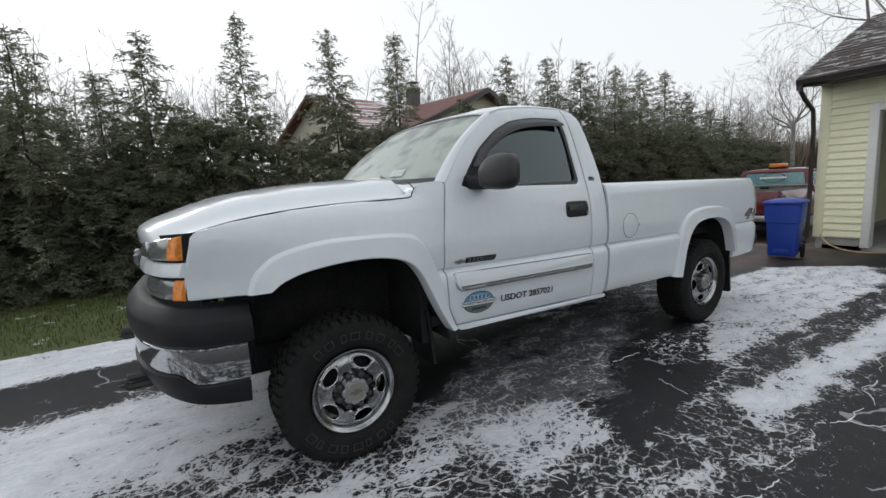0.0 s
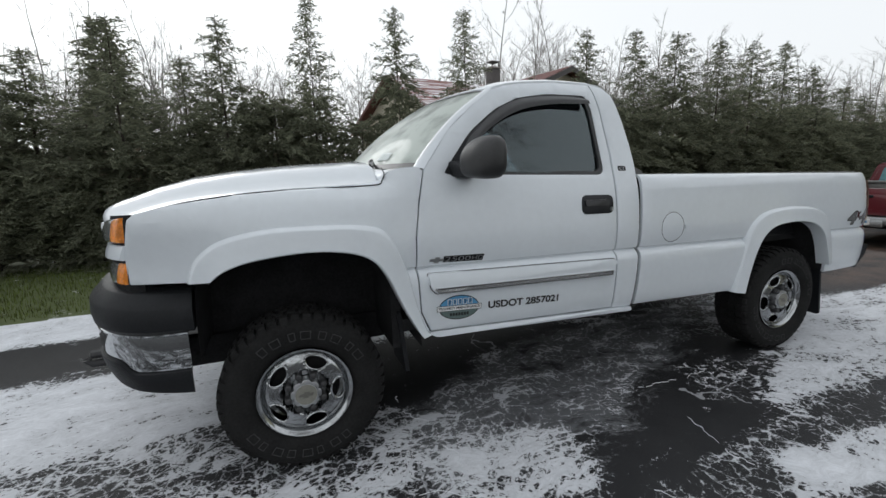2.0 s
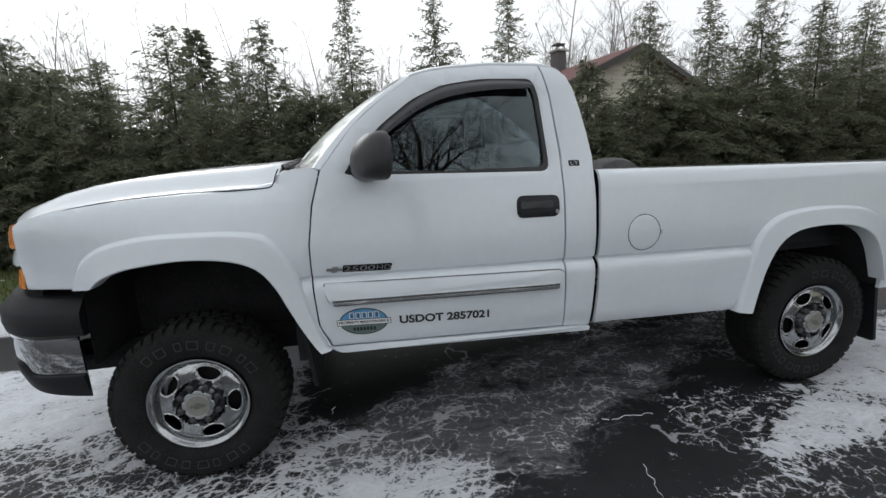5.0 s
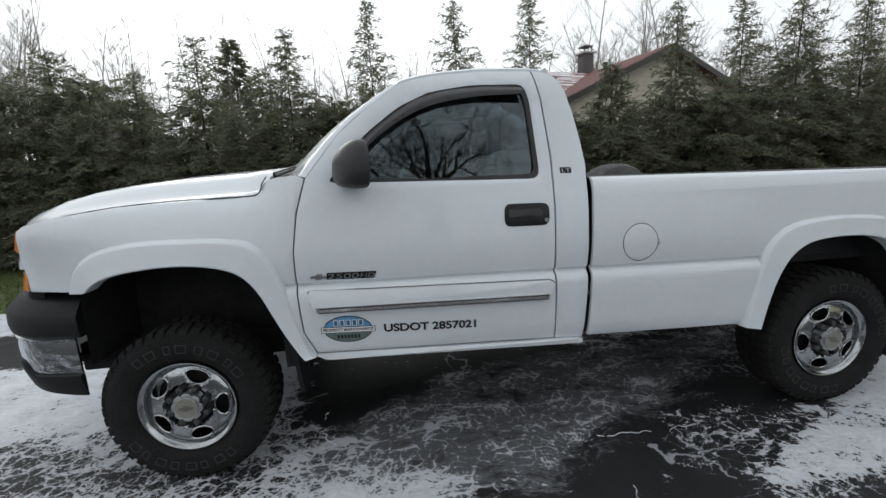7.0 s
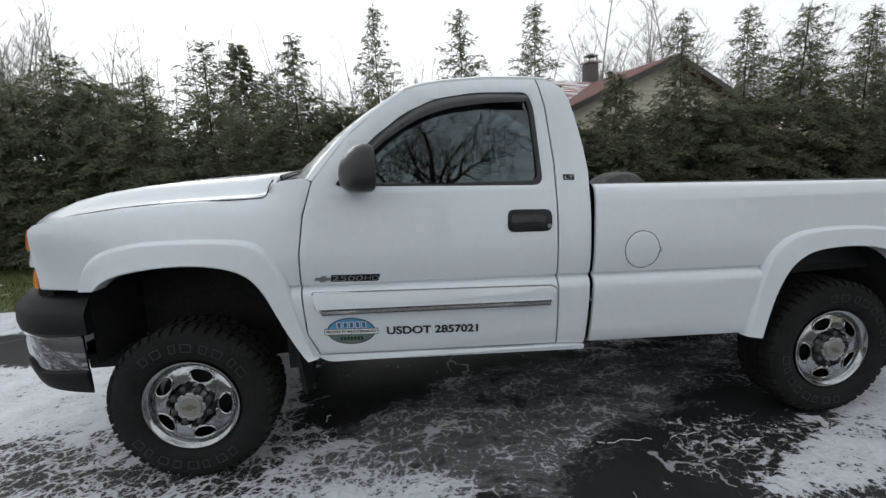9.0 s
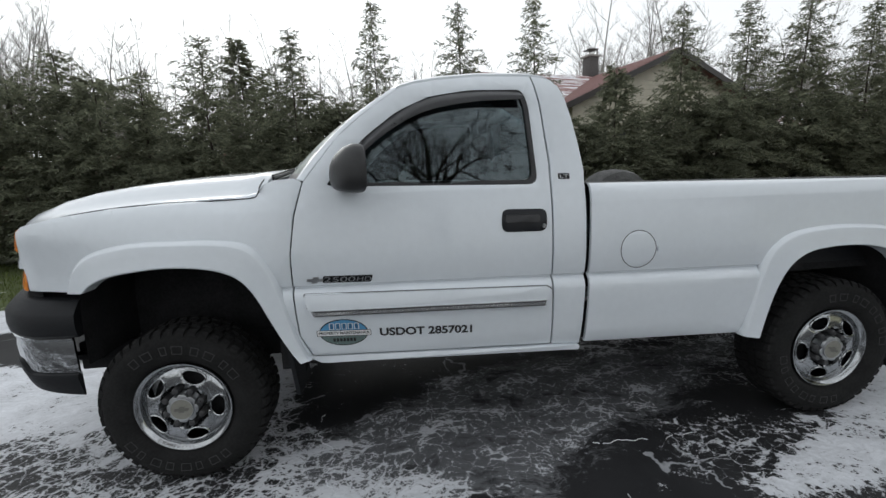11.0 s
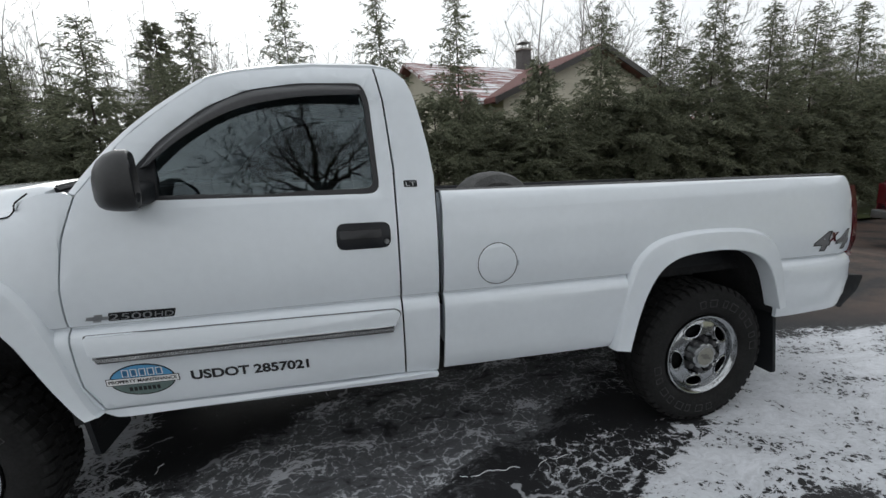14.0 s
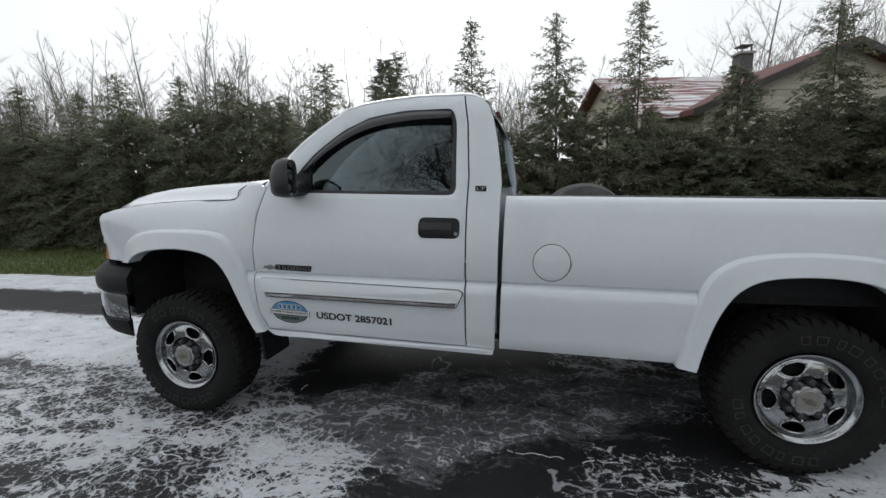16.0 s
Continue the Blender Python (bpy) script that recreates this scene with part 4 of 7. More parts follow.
def house():
    root = thing("house", "tan single-storey house with dark red roof behind the hedge", "house")
    wall = part("wall", box(block(5.5, 12.5, 13.8, 20.5, -0.05, 3.55), 6.9, 14.9, 13.0, 13.9, -0.05, 3.5), SIDING_HOUSE, root, smooth=False)
    g = bmesh.new()
    tri = [[(6.95, y, 3.48), (14.85, y, 3.48), (10.9, y, 5.12)] for y in (13.0, 20.0)]
    a, b = [[g.verts.new(p) for p in t] for t in tri]
    g.faces.new(a)
    g.faces.new(b[::-1])
    for i in range(3):
        g.faces.new((a[i], a[(i + 1) % 3], b[(i + 1) % 3], b[i]))
    part("gable", g, SIDING_HOUSE, root, smooth=False)
    siding_wall(wall, 13.0, 6.9, 14.9, 1.6, 3.5, 0.15, "x", SIDING_HOUSE)
    siding_wall(wall, 13.0, 6.9, 14.9, 3.5, 5.0, 0.15, "x", SIDING_HOUSE, lambda z: (10.9 - (5.15 - z) / 0.41 * 0.97, 10.9 + (5.15 - z) / 0.41 * 0.97))
    # front wing, ridge running away; side wing, ridge running across
    part("roof", slab(bmesh.new(), [(6.35, 12.6, 3.40), (10.9, 12.6, 5.28), (10.9, 19.5, 5.28), (6.35, 19.5, 3.40)], 0.16), ROOF_RED, root, "dark red roof with a little snow")
    part("roof", slab(bmesh.new(), [(10.9, 12.6, 5.28), (15.45, 12.6, 3.40), (15.45, 19.5, 3.40), (10.9, 19.5, 5.28)], 0.16), ROOF_RED, root)
    part("roof", slab(bmesh.new(), [(5.1, 13.3, 3.40), (11.0, 13.3, 3.40), (11.0, 17.0, 5.26), (5.1, 17.0, 5.26)], 0.14), ROOF_SNOW, root, "red roof slope streaked with snow")
    part("roof", slab(bmesh.new(), [(5.1, 17.0, 5.26), (11.0, 17.0, 5.26), (11.0, 20.9, 3.40), (5.1, 20.9, 3.40)], 0.14), ROOF_RED, root)
    g = bmesh.new()
    a, b = [[g.verts.new((x, y, z)) for y, z in ((13.8, 3.5), (20.4, 3.5), (17.0, 5.2))] for x in (5.52, 11.0)]
    g.faces.new(a)
    g.faces.new(b[::-1])
    for i in range(3):
        g.faces.new((a[i], a[(i + 1) % 3], b[(i + 1) % 3], b[i]))
    part("gable", g, SIDING_HOUSE, root, smooth=False)
    for x0, x1, y0, z0, y1, z1 in ((6.33, 10.9, 12.58, 3.38, 12.58, 5.26), (15.47, 10.9, 12.58, 3.38, 12.58, 5.26)):
        bm = bmesh.new()
        slab(bm, [(x0, 12.54, z0), (x1, 12.54, z1), (x1, 12.60, z1), (x0, 12.60, z0)], 0.2)
        part("rake_board", bm, BROWN_METAL, root, smooth=False)
    ch = part("chimney", block(10.58, 11.06, 16.93, 17.41, 4.4, 6.05, 0.01), BRICK_DARK, root, "dark brick chimney")
    part("crown", block(10.52, 11.12, 16.87, 17.47, 6.05, 6.13, 0.01), CONCRETE, ch)
    part("cap", box(box(block(10.60, 11.04, 16.95, 17.39, 6.34, 6.38), 10.62, 10.65, 16.98, 17.01, 6.13, 6.34), 10.99, 11.02, 16.98, 17.01, 6.13, 6.34), BROWN_METAL, ch, "metal chimney cap")
    for x in (5.8, 8.6):
        w = part("window", block(x - 0.03, x + 0.93, 13.74 if x < 6.5 else 12.94, 13.8 if x < 6.5 else 12.99, 1.2, 2.6), TRIM_WHITE, root, smooth=False)
        part("pane", block(x + 0.03, x + 0.87, 13.73 if x < 6.5 else 12.93, 13.745 if x < 6.5 else 12.945, 1.26, 2.54), BLACK_TRIM, w, smooth=False)
    # low wing on the far side
    part("wall", block(14.9, 22.0, 14.5, 20.0, -0.05, 2.9), SIDING_HOUSE, root, smooth=False)
    part("roof", slab(bmesh.new(), [(14.6, 14.0, 2.85), (22.3, 14.0, 2.85), (22.3, 17.2, 4.25), (14.6, 17.2, 4.25)], 0.14), ROOF_SNOW, root)
    part("roof", slab(bmesh.new(), [(14.6, 17.2, 4.25), (22.3, 17.2, 4.25), (22.3, 20.4, 2.85), (14.6, 20.4, 2.85)], 0.14), ROOF_RED, root)
    return root


house().matrix_world = pose(10.9, 12.6, 0, 0, 0, 13) @ pose(-10.9, -12.6, 0)


def garage():
    root = thing("garage", "pale yellow sided garage with brown shingled roof and open doorway", "garage")
    # walls with thickness; the door opening runs through the front
    front = part("wall", box(block(8.62, 8.76, 0.30, 0.90, 0.14, 2.66), 8.62, 8.76, -3.2, 0.30, 2.22, 2.66), SIDING, root, smooth=False)
    part("wall", block(8.76, 14.5, 0.76, 0.90, 0.14, 2.66), SIDING, root, smooth=False)
    part("wall", block(14.36, 14.5, -6.5, 0.76, 0.14, 2.66), SIDING, root, smooth=False)
    part("wall", block(8.62, 14.5, -6.6, -6.5, 0.14, 2.66), SIDING, root, smooth=False)
    part("wall", block(8.62, 8.76, -6.5, -3.2, 0.14, 2.66), SIDING, root, smooth=False)
    part("plinth", box(block(8.64, 8.8, 0.30, 0.89, -0.5, 0.14), 8.8, 14.5, 0.77, 0.89, -0.5, 0.14), CONCRETE, root, "bare concrete footing", smooth=False)
    part("floor", block(8.64, 14.4, -6.5, 0.8, -0.5, 0.012), CONCRETE, root, smooth=False)
    siding_wall(front, 8.62, 0.30, 0.80, 0.16, 2.25, 0.116, "y", SIDING)
    siding_wall(front, 8.62, -3.2, 0.80, 2.25, 2.64, 0.116, "y", SIDING)
    part("corner_board", box(block(8.595, 8.625, 0.79, 0.925, 0.14, 2.66, 0.004), 8.625, 8.72, 0.90, 0.925, 0.14, 2.66, 0.004), SIDING, root)
    part("door_jamb", block(8.585, 8.78, 0.20, 0.31, 0.0, 2.24, 0.004), TRIM_WHITE, root, "white door trim")
    part("door_jamb", block(8.585, 8.78, -3.2, -3.09, 0.0, 2.24, 0.004), TRIM_WHITE, root)
    part("door_head", block(8.588, 8.78, -3.09, 0.20, 2.13, 2.24, 0.004), TRIM_WHITE, root)
    part("roof", slab(bmesh.new(), [(8.12, 1.10, 2.74), (8.12, -7.0, 2.74), (11.5, -7.0, 4.19), (11.5, 1.10, 4.19)], 0.05), SHINGLE, root, "brown shingles with patches of snow", smooth=False)
    part("roof", slab(bmesh.new(), [(11.5, 1.10, 4.19), (11.5, -7.0, 4.19), (14.9, -7.0, 2.74), (14.9, 1.10, 2.74)], 0.05), SHINGLE, root, smooth=False)
    r = random.Random(3)
    for i in range(20):
        u0, u1 = i / 20, (i + 1) / 20
        xa, za, xb, zb = 8.12 + 3.38 * u0, 2.745 + 1.45 * u0, 8.12 + 3.38 * u1, 2.745 + 1.45 * u1
        y = 1.10
        bm = bmesh.new()
        while y > -2.4:
            w = r.uniform(0.14, 0.24)
            e = r.uniform(-0.01, 0.01)
            slab(bm, [(xa + e - 0.02, y, za + 0.012 + e * 0.4), (xa + e - 0.02, y - w + 0.006, za + 0.012 + e * 0.4), (xb, y - w + 0.006, zb + 0.004), (xb, y, zb + 0.004)], 0.012)
            y -= w
        part("shingle_course", bm, SHINGLE, root, smooth=False)
    part("soffit", block(8.16, 8.62, -7.0, 1.04, 2.64, 2.67), BROWN_METAL, root, smooth=False)
    part("fascia", block(8.13, 8.16, -7.0, 1.08, 2.60, 2.74), BROWN_METAL, root, smooth=False)
    bm = bmesh.new()
    slab(bm, [(8.13, 1.06, 2.73), (11.5, 1.06, 4.18), (11.5, 1.11, 4.18), (8.13, 1.11, 2.73)], 0.16)
    part("rake_board", bm, BROWN_METAL, root, smooth=False)
    g = bmesh.new()
    a, b = [[g.verts.new((x, y, z)) for x, z in ((8.64, 2.66), (14.5, 2.66), (11.5, 4.06))] for y in (0.78, 0.9)]
    g.faces.new(a)
    g.faces.new(b[::-1])
    for i in range(3):
        g.faces.new((a[i], a[(i + 1) % 3], b[(i + 1) % 3], b[i]))
    part("gable", g, SIDING, root, smooth=False)
    bm = bmesh.new()
    rows = [[(8.13 + d, y, 2.64 + z) for d, z in ((0, 0.09), (-0.09, 0.10), (-0.12, 0.07), (-0.10, 0.0), (-0.02, -0.02), (0, 0))] for y in (-7.0, 1.08)]
    vs = rows_mesh(bm, rows, True)
    bm.faces.new(vs[0])
    bm.faces.new(vs[1][::-1])
    part("gutter", bm, BROWN_METAL, root, "brown metal gutter", sharp=20)
    part("downspout", tube(bmesh.new(), [(8.06, 1.02, 2.64), (8.06, 1.02, 2.54), (8.20, 1.01, 2.42), (8.50, 0.99, 2.26), (8.56, 0.985, 1.9), (8.56, 0.985, 0.12), (8.50, 1.0, 0.05)], 0.034, 8), BROWN_METAL, root, "brown metal downspout")
    return root


garage()
hose = part("garden_hose", tube(bmesh.new(), smooth_line([(8.45, 0.78, 0.2), (8.42, 0.65, 0.06), (8.25, 0.45, 0.015), (8.05, 0.2, 0.015), (8.2, -0.1, 0.015), (8.6, -0.4, 0.025), (9.2, -0.8, 0.025)], 40), 0.012, 6), HOSE)
tagged(hose, "tan garden hose lying on the asphalt by the garage", "hose")


# ---- wheeled bin ----
def wheeled_bin():
    root = thing("wheeled_bin", "blue plastic wheeled refuse bin with its lid shut beside the garage", "bin")
    bm = bmesh.new()
    rows = []
    for z, w, d in ((0.06, 0.21, 0.24), (0.10, 0.225, 0.255), (0.55, 0.255, 0.29), (0.66, 0.262, 0.30), (0.67, 0.285, 0.325), (0.94, 0.30, 0.345), (0.99, 0.30, 0.345), (0.99, 0.27, 0.31), (0.5, 0.22, 0.25)):
        rows.append([(x, y, z) for x, y in rounded([(-d, -w), (d, -w), (d, w), (-d, w)], 0.05, 3)])
    vs = rows_mesh(bm, rows, True)
    bm.faces.new(vs[0])
    bm.faces.new(vs[-1][::-1])
    body = part("body", bm, BLUE_PLASTIC, root)
    part("rib", block(-0.30, -0.275, -0.24, 0.24, 0.62, 0.66, 0.008), BLUE_PLASTIC, body)
    part("rib", block(-0.262, -0.245, -0.12, 0.12, 0.12, 0.20, 0.006), BLUE_PLASTIC, body)
    bm = bmesh.new()
    rows = []
    for z, w, d in ((1.0, 0.325, 0.37), (1.03, 0.33, 0.375), (1.045, 0.31, 0.355), (1.075, 0.20, 0.24), (1.08, 0.05, 0.06)):
        rows.append([(x, y, z) for x, y in rounded([(-d, -w), (d, -w), (d, w), (-d, w)], 0.06, 3)])
    vs = rows_mesh(bm, rows, True)
    bm.faces.new(vs[0])
    bm.faces.new(vs[-1][::-1])
    part("lid", bm, BLUE_PLASTIC, root)
    part("handle", tube(bmesh.new(), [(0.30, -0.24, 0.95), (0.42, -0.24, 0.97), (0.42, 0.24, 0.97), (0.30, 0.24, 0.95)], 0.016, 8), BLUE_PLASTIC, root)
    for y in (-0.27, 0.27):
        w = part("wheel", lathe(bmesh.new(), [(0.02, -0.03), (0.10, -0.03), (0.125, -0.02), (0.125, 0.02), (0.10, 0.03), (0.02, 0.03)], 24, (0.22, y, 0.125)), RUBBER, root, "black wheel")
    return root


wheeled_bin().matrix_world = pose(7.08, 0.78, 0, 0, 0, 10) @ Matrix.Diagonal((0.74, 0.74, 0.83, 1))


# ---- red pickup parked behind ----
def wheel_simple(parent, x, y, z, r=0.36):
    w = part("wheel", lathe(bmesh.new(), [(0.2, -0.11), (r - 0.03, -0.12), (r, -0.09), (r, 0.09), (r - 0.03, 0.12), (0.2, 0.11)], 32, (x, y, z)), RUBBER, parent)
    part("rim", lathe(bmesh.new(), [(0.01, -0.07), (0.12, -0.06), (0.18, -0.09), (0.205, -0.11), (0.205, 0.11), (0.18, 0.09), (0.12, 0.06), (0.01, 0.07)], 32, (x, y, z)), STEEL, w)


def red_pickup():
    root = thing("red_pickup", "dark red pickup truck parked behind the blue bin", "pickup truck")
    W = 0.94
    side = lambda x, z: -W + (0.05 if z > 1.1 else 0.0) + max(0, z - 1.15) * 0.3
    for sgn in (1, -1):
        bm = panel(rounded([(0.0, 0.62), (0.75, 0.55), (0.80, 0.9), (1.0, 1.02), (1.35, 1.02), (1.55, 0.9), (1.62, 0.55), (2.25, 0.55), (2.25, 1.25), (0.0, 1.27)], 0.05), side, step=0.3)
        if sgn < 0:
            bm = mirrored(bm, 0)
        part("bed_side", bm, RED_PAINT, root)
        bm = panel(rounded([(2.28, 0.50), (3.9, 0.5), (3.98, 0.9), (4.2, 1.02), (4.55, 1.02), (4.75, 0.9), (4.85, 0.55), (5.2, 0.6), (5.2, 1.15), (3.85, 1.25), (3.25, 1.78), (2.42, 1.80), (2.28, 1.25)], 0.05),
                   side, [rounded([(2.55, 1.28), (3.70, 1.28), (3.22, 1.70), (2.58, 1.72)], 0.05)], step=0.3)
        if sgn < 0:
            bm = mirrored(bm, 0)
        part("cab_side", bm, RED_PAINT, root)
        g = panel([(2.5, 1.25), (3.75, 1.25), (3.25, 1.73), (2.54, 1.74)], lambda x, z: side(x, z) + 0.03, step=0.4, lip=0, thick=0.004)
        if sgn < 0:
            g = mirrored(g, 0)
        part("side_window", g, SIDE_GLASS, root)
        part("tail_lamp", block(-0.02, 0.06, -W * sgn - 0.0 if sgn > 0 else W - 0.13, -W + 0.13 if sgn > 0 else W, 0.78, 1.18, 0.015), RED_LENS, root)
    part("tailgate", box(block(-0.015, 0.05, -W + 0.13, W - 0.13, 0.70, 1.27, 0.012), -0.028, -0.01, -0.5, 0.5, 0.82, 1.14, 0.008), RED_PAINT, root)
    part("tailgate_handle", block(-0.04, -0.02, -0.09, 0.09, 1.07, 1.13, 0.006), BLACK_PLASTIC, root)
    part("bed_floor", block(0.05, 2.25, -W + 0.06, W - 0.06, 0.70, 0.74), DARK, root, smooth=False)
    part("rear_bumper", box(block(-0.20, -0.02, -W + 0.02, W - 0.02, 0.52, 0.68, 0.03), -0.22, -0.1, -0.35, 0.35, 0.47, 0.62, 0.02), STEEL, root, "dull chrome rear bumper")
    plate = part("number_plate", block(-0.232, -0.222, -0.16, 0.16, 0.50, 0.64, 0.004), DECAL_WHITE, root)
    part("bar", block(-0.235, -0.231, -0.12, 0.12, 0.55, 0.60), DECAL_BLUE, plate, smooth=False)
    bm = bmesh.new()
    rows = [[(x, y, 1.79 + h - 0.05 * (y / W) ** 2) for y in np.linspace(-0.74, 0.74, 9)] for x, h in ((2.38, -0.06), (2.45, 0.0), (2.8, 0.03), (3.2, 0.01), (3.35, -0.06))]
    rows_mesh(bm, rows)
    part("roof", bm, RED_PAINT, root)
    bm = panel(rounded([(-W + 0.02, 1.1), (W - 0.02, 1.1), (W - 0.18, 1.76), (-W + 0.18, 1.76)], 0.06), lambda x, z: 0, [rounded([(-0.70, 1.30), (0.70, 1.30), (0.64, 1.68), (-0.64, 1.68)], 0.05)], step=0.4)
    for v in bm.verts:
        v.co = Vector((2.30 + v.co.y + (v.co.z - 1.1) * 0.15, v.co.x, v.co.z))
    part("cab_back", bm, RED_PAINT, root)
    bm = bmesh.new()
    rows_mesh(bm, [[(2.345, -0.72, 1.28), (2.345, 0.72, 1.28)], [(2.40, -0.65, 1.70), (2.40, 0.65, 1.70)]])
    win = part("rear_window", bm, shader("window_film", (0.16, 0.33, 0.38), 0.15, spread=0.25, scale=2, coat=0.8), root, "rear window covered with a teal sign film")
    part("decal", slab(bmesh.new(), [(2.335, -0.30, 1.58), (2.335, 0.30, 1.58), (2.33, 0.30, 1.53), (2.33, -0.30, 1.53)], 0.004), DECAL_WHITE, win, smooth=False)
    bm = bmesh.new()
    lathe(bm, [(0.30, 0), (0.30, 0.004), (0.27, 0.004)], 32, (0, 0, 0), "x")
    for v in bm.verts:
        v.co = Vector((2.355 + v.co.z * 0.12, v.co.y * 0.9, 1.55 + v.co.z * 0.45))
    part("decal", bm, LETTER, win, smooth=False)
    part("bonnet", block(3.85, 5.2, -0.85, 0.85, 1.05, 1.2, 0.05), RED_PAINT, root)
    part("frame", block(-0.0, 5.2, -0.7, 0.7, 0.42, 0.6), DARK, root, smooth=False)
    for x in (1.18, 4.38):
        for y in (-0.8, 0.8):
            wheel_simple(root, x, y, 0.36)
    return root


RED_AT = pose(11.0, 3.15, -0.38, 0, 0, 2) @ Matrix.Diagonal((0.85, 1.0, 0.93, 1))
red_pickup().matrix_world = RED_AT
beacon = thing("roof_beacon", "amber warning beacon on the red pickup's roof", "beacon")
part("base", block(2.62, 2.84, -0.20, 0.20, 1.80, 1.84, 0.01), BLACK_PLASTIC, beacon)
part("lens", block(2.63, 2.83, -0.19, 0.19, 1.842, 1.95, 0.03), AMBER, beacon, "amber lens")
beacon.matrix_world = RED_AT
box_ = thing("bed_toolbox", "silver metal toolbox across the pickup bed", "toolbox")
DULL_BOX = shader("weathered_aluminium", (0.22, 0.215, 0.21), 0.5, 0.6, spread=0.35, scale=6)
part("body", block(1.75, 2.2, -0.86, 0.86, 1.05, 1.30, 0.01), DULL_BOX, box_)
part("lid", block(1.73, 2.22, -0.88, 0.88, 1.302, 1.36, 0.012), DULL_BOX, box_)
part("latch", block(1.71, 1.73, -0.1, 0.1, 1.26, 1.33, 0.005), BLACK_TRIM, box_)
box_.matrix_world = RED_AT


# ---- the white pickup; x runs from its front axle to the rear, y from its near side to the far one ----
CREASE = (0.875, 0.898, 0.912, 0.922, 0.928, 0.936, 0.96, 1.28, 1.345)
level = lambda x, z: z + SLOPE * (x - 1.0)
nose = table([(-0.76, 0.29), (-0.72, 0.235), (-0.69, 0.20), (-0.60, 0.155), (-0.46, 0.108), (-0.25, 0.048), (-0.1, 0.018), (0.1, 0.0)])
CAB = table([(0.50, 0.060), (0.55, 0.034), (0.60, 0.012), (0.70, -0.002), (0.80, -0.010), (0.875, -0.008), (0.898, 0.000), (0.912, 0.014), (0.922, 0.027), (0.928, 0.027), (0.936, 0.012), (0.96, 0.006), (0.99, 0.002), (1.05, 0.0), (1.2, 0.014), (1.28, 0.030),
             (1.345, 0.050), (1.375, 0.062), (1.41, 0.074), (1.55, 0.118), (1.7, 0.166), (1.80, 0.200), (1.84, 0.216), (1.88, 0.240), (1.91, 0.27)])
WING = table([(0.50, 0.055), (0.6, 0.012), (0.70, 0.0), (0.9, 0.0), (1.05, 0.0), (1.18, 0.014), (1.25, 0.040), (1.30, 0.075), (1.335, 0.115), (1.36, 0.15), (1.42, 0.16)])
BED = table([(0.50, 0.060), (0.55, 0.034), (0.60, 0.012), (0.70, -0.002), (0.80, -0.010), (0.875, -0.008), (0.898, 0.000), (0.912, 0.014), (0.922, 0.027), (0.928, 0.027), (0.936, 0.012), (0.96, 0.006), (0.99, 0.002), (1.05, 0.0), (1.2, 0.012), (1.29, 0.026),
             (1.335, 0.042), (1.352, 0.055), (1.365, 0.075), (1.40, 0.10)])
cab_at = lambda x, z: CAB(level(x, z))


def wing_at(x, z):
    """The front wing rolls over towards the bonnet and runs into the cab's line at the door."""
    v = level(x, z)
    f = min(1.0, max(0.0, (x - 0.30) / 0.25))
    return WING(v) * (1 - f) + CAB(v) * f + nose(x) * (1.0 - 0.4 * min(1.0, max(0.0, (z - 1.05) / 0.2)))


bed_at = lambda x, z: BED(level(x, z)) + 0.05 * max(0.0, (x - 4.12) / 0.2) ** 2
MID = 1.0

truck = thing("white_pickup", "white regular-cab pickup truck with chrome wheels on snowy asphalt", "pickup truck")


def both(name, make, material, label="", parents=None, **kw):
    """The same part on the near and the far side of the truck."""
    bm = make()
    far = mirrored(bm, MID)
    a = part(name, bm, material, parents[0] if parents else truck, label, **kw)
    b = part(name, far, material, parents[1] if parents else truck, label, **kw)
    return a, b


# front wing
ARCH_F = [(-0.405, 0.964), (-0.334, 1.031), (-0.193, 1.089), (-0.026, 1.113), (0.140, 1.115), (0.300, 1.095), (0.395, 1.040), (0.455, 0.940), (0.495, 0.820), (0.535, 0.700), (0.585, 0.600)]
both("front_wing", lambda: panel([(-0.682, 0.962), *ARCH_F, (0.620, 0.60), (0.573, 0.71), (0.561, 0.93), (0.565, 1.09), (0.592, 1.26), (0.635, 1.410), (0.60, 1.428), (0.52, 1.424), (0.462, 1.408), (0.440, 1.372),
      (0.28, 1.345), (0.04, 1.341), (-0.2, 1.329), (-0.46, 1.298), (-0.60, 1.268), (-0.628, 1.245), (-0.665, 1.1)], wing_at, step=0.05, creases=CREASE), WHITE)

# doors with a window opening
WINDOW = rounded([(0.735, 1.385), (0.92, 1.60), (1.085, 1.722), (1.24, 1.788), (1.44, 1.815), (1.700, 1.812), (1.725, 1.74), (1.735, 1.352)], 0.05, 4)
DOOR = [(0.628, 0.602), (0.580, 0.71), (0.568, 0.93), (0.572, 1.09), (0.599, 1.26), (0.642, 1.41), (0.80, 1.607), (0.93, 1.718), (1.09, 1.828), (1.17, 1.852), (1.26, 1.868), (1.5, 1.886), (1.755, 1.880),
        (1.780, 1.73), (1.795, 1.45), (1.790, 1.30), (1.782, 0.93), (1.780, 0.562)]
doors = both("door", lambda: panel(DOOR, cab_at, [WINDOW], step=0.05, creases=CREASE), WHITE)
ring_in = rounded([(0.790, 1.398), (0.945, 1.588), (1.100, 1.702), (1.25, 1.766), (1.44, 1.792), (1.681, 1.790), (1.703, 1.73), (1.713, 1.374)], 0.045, 4)
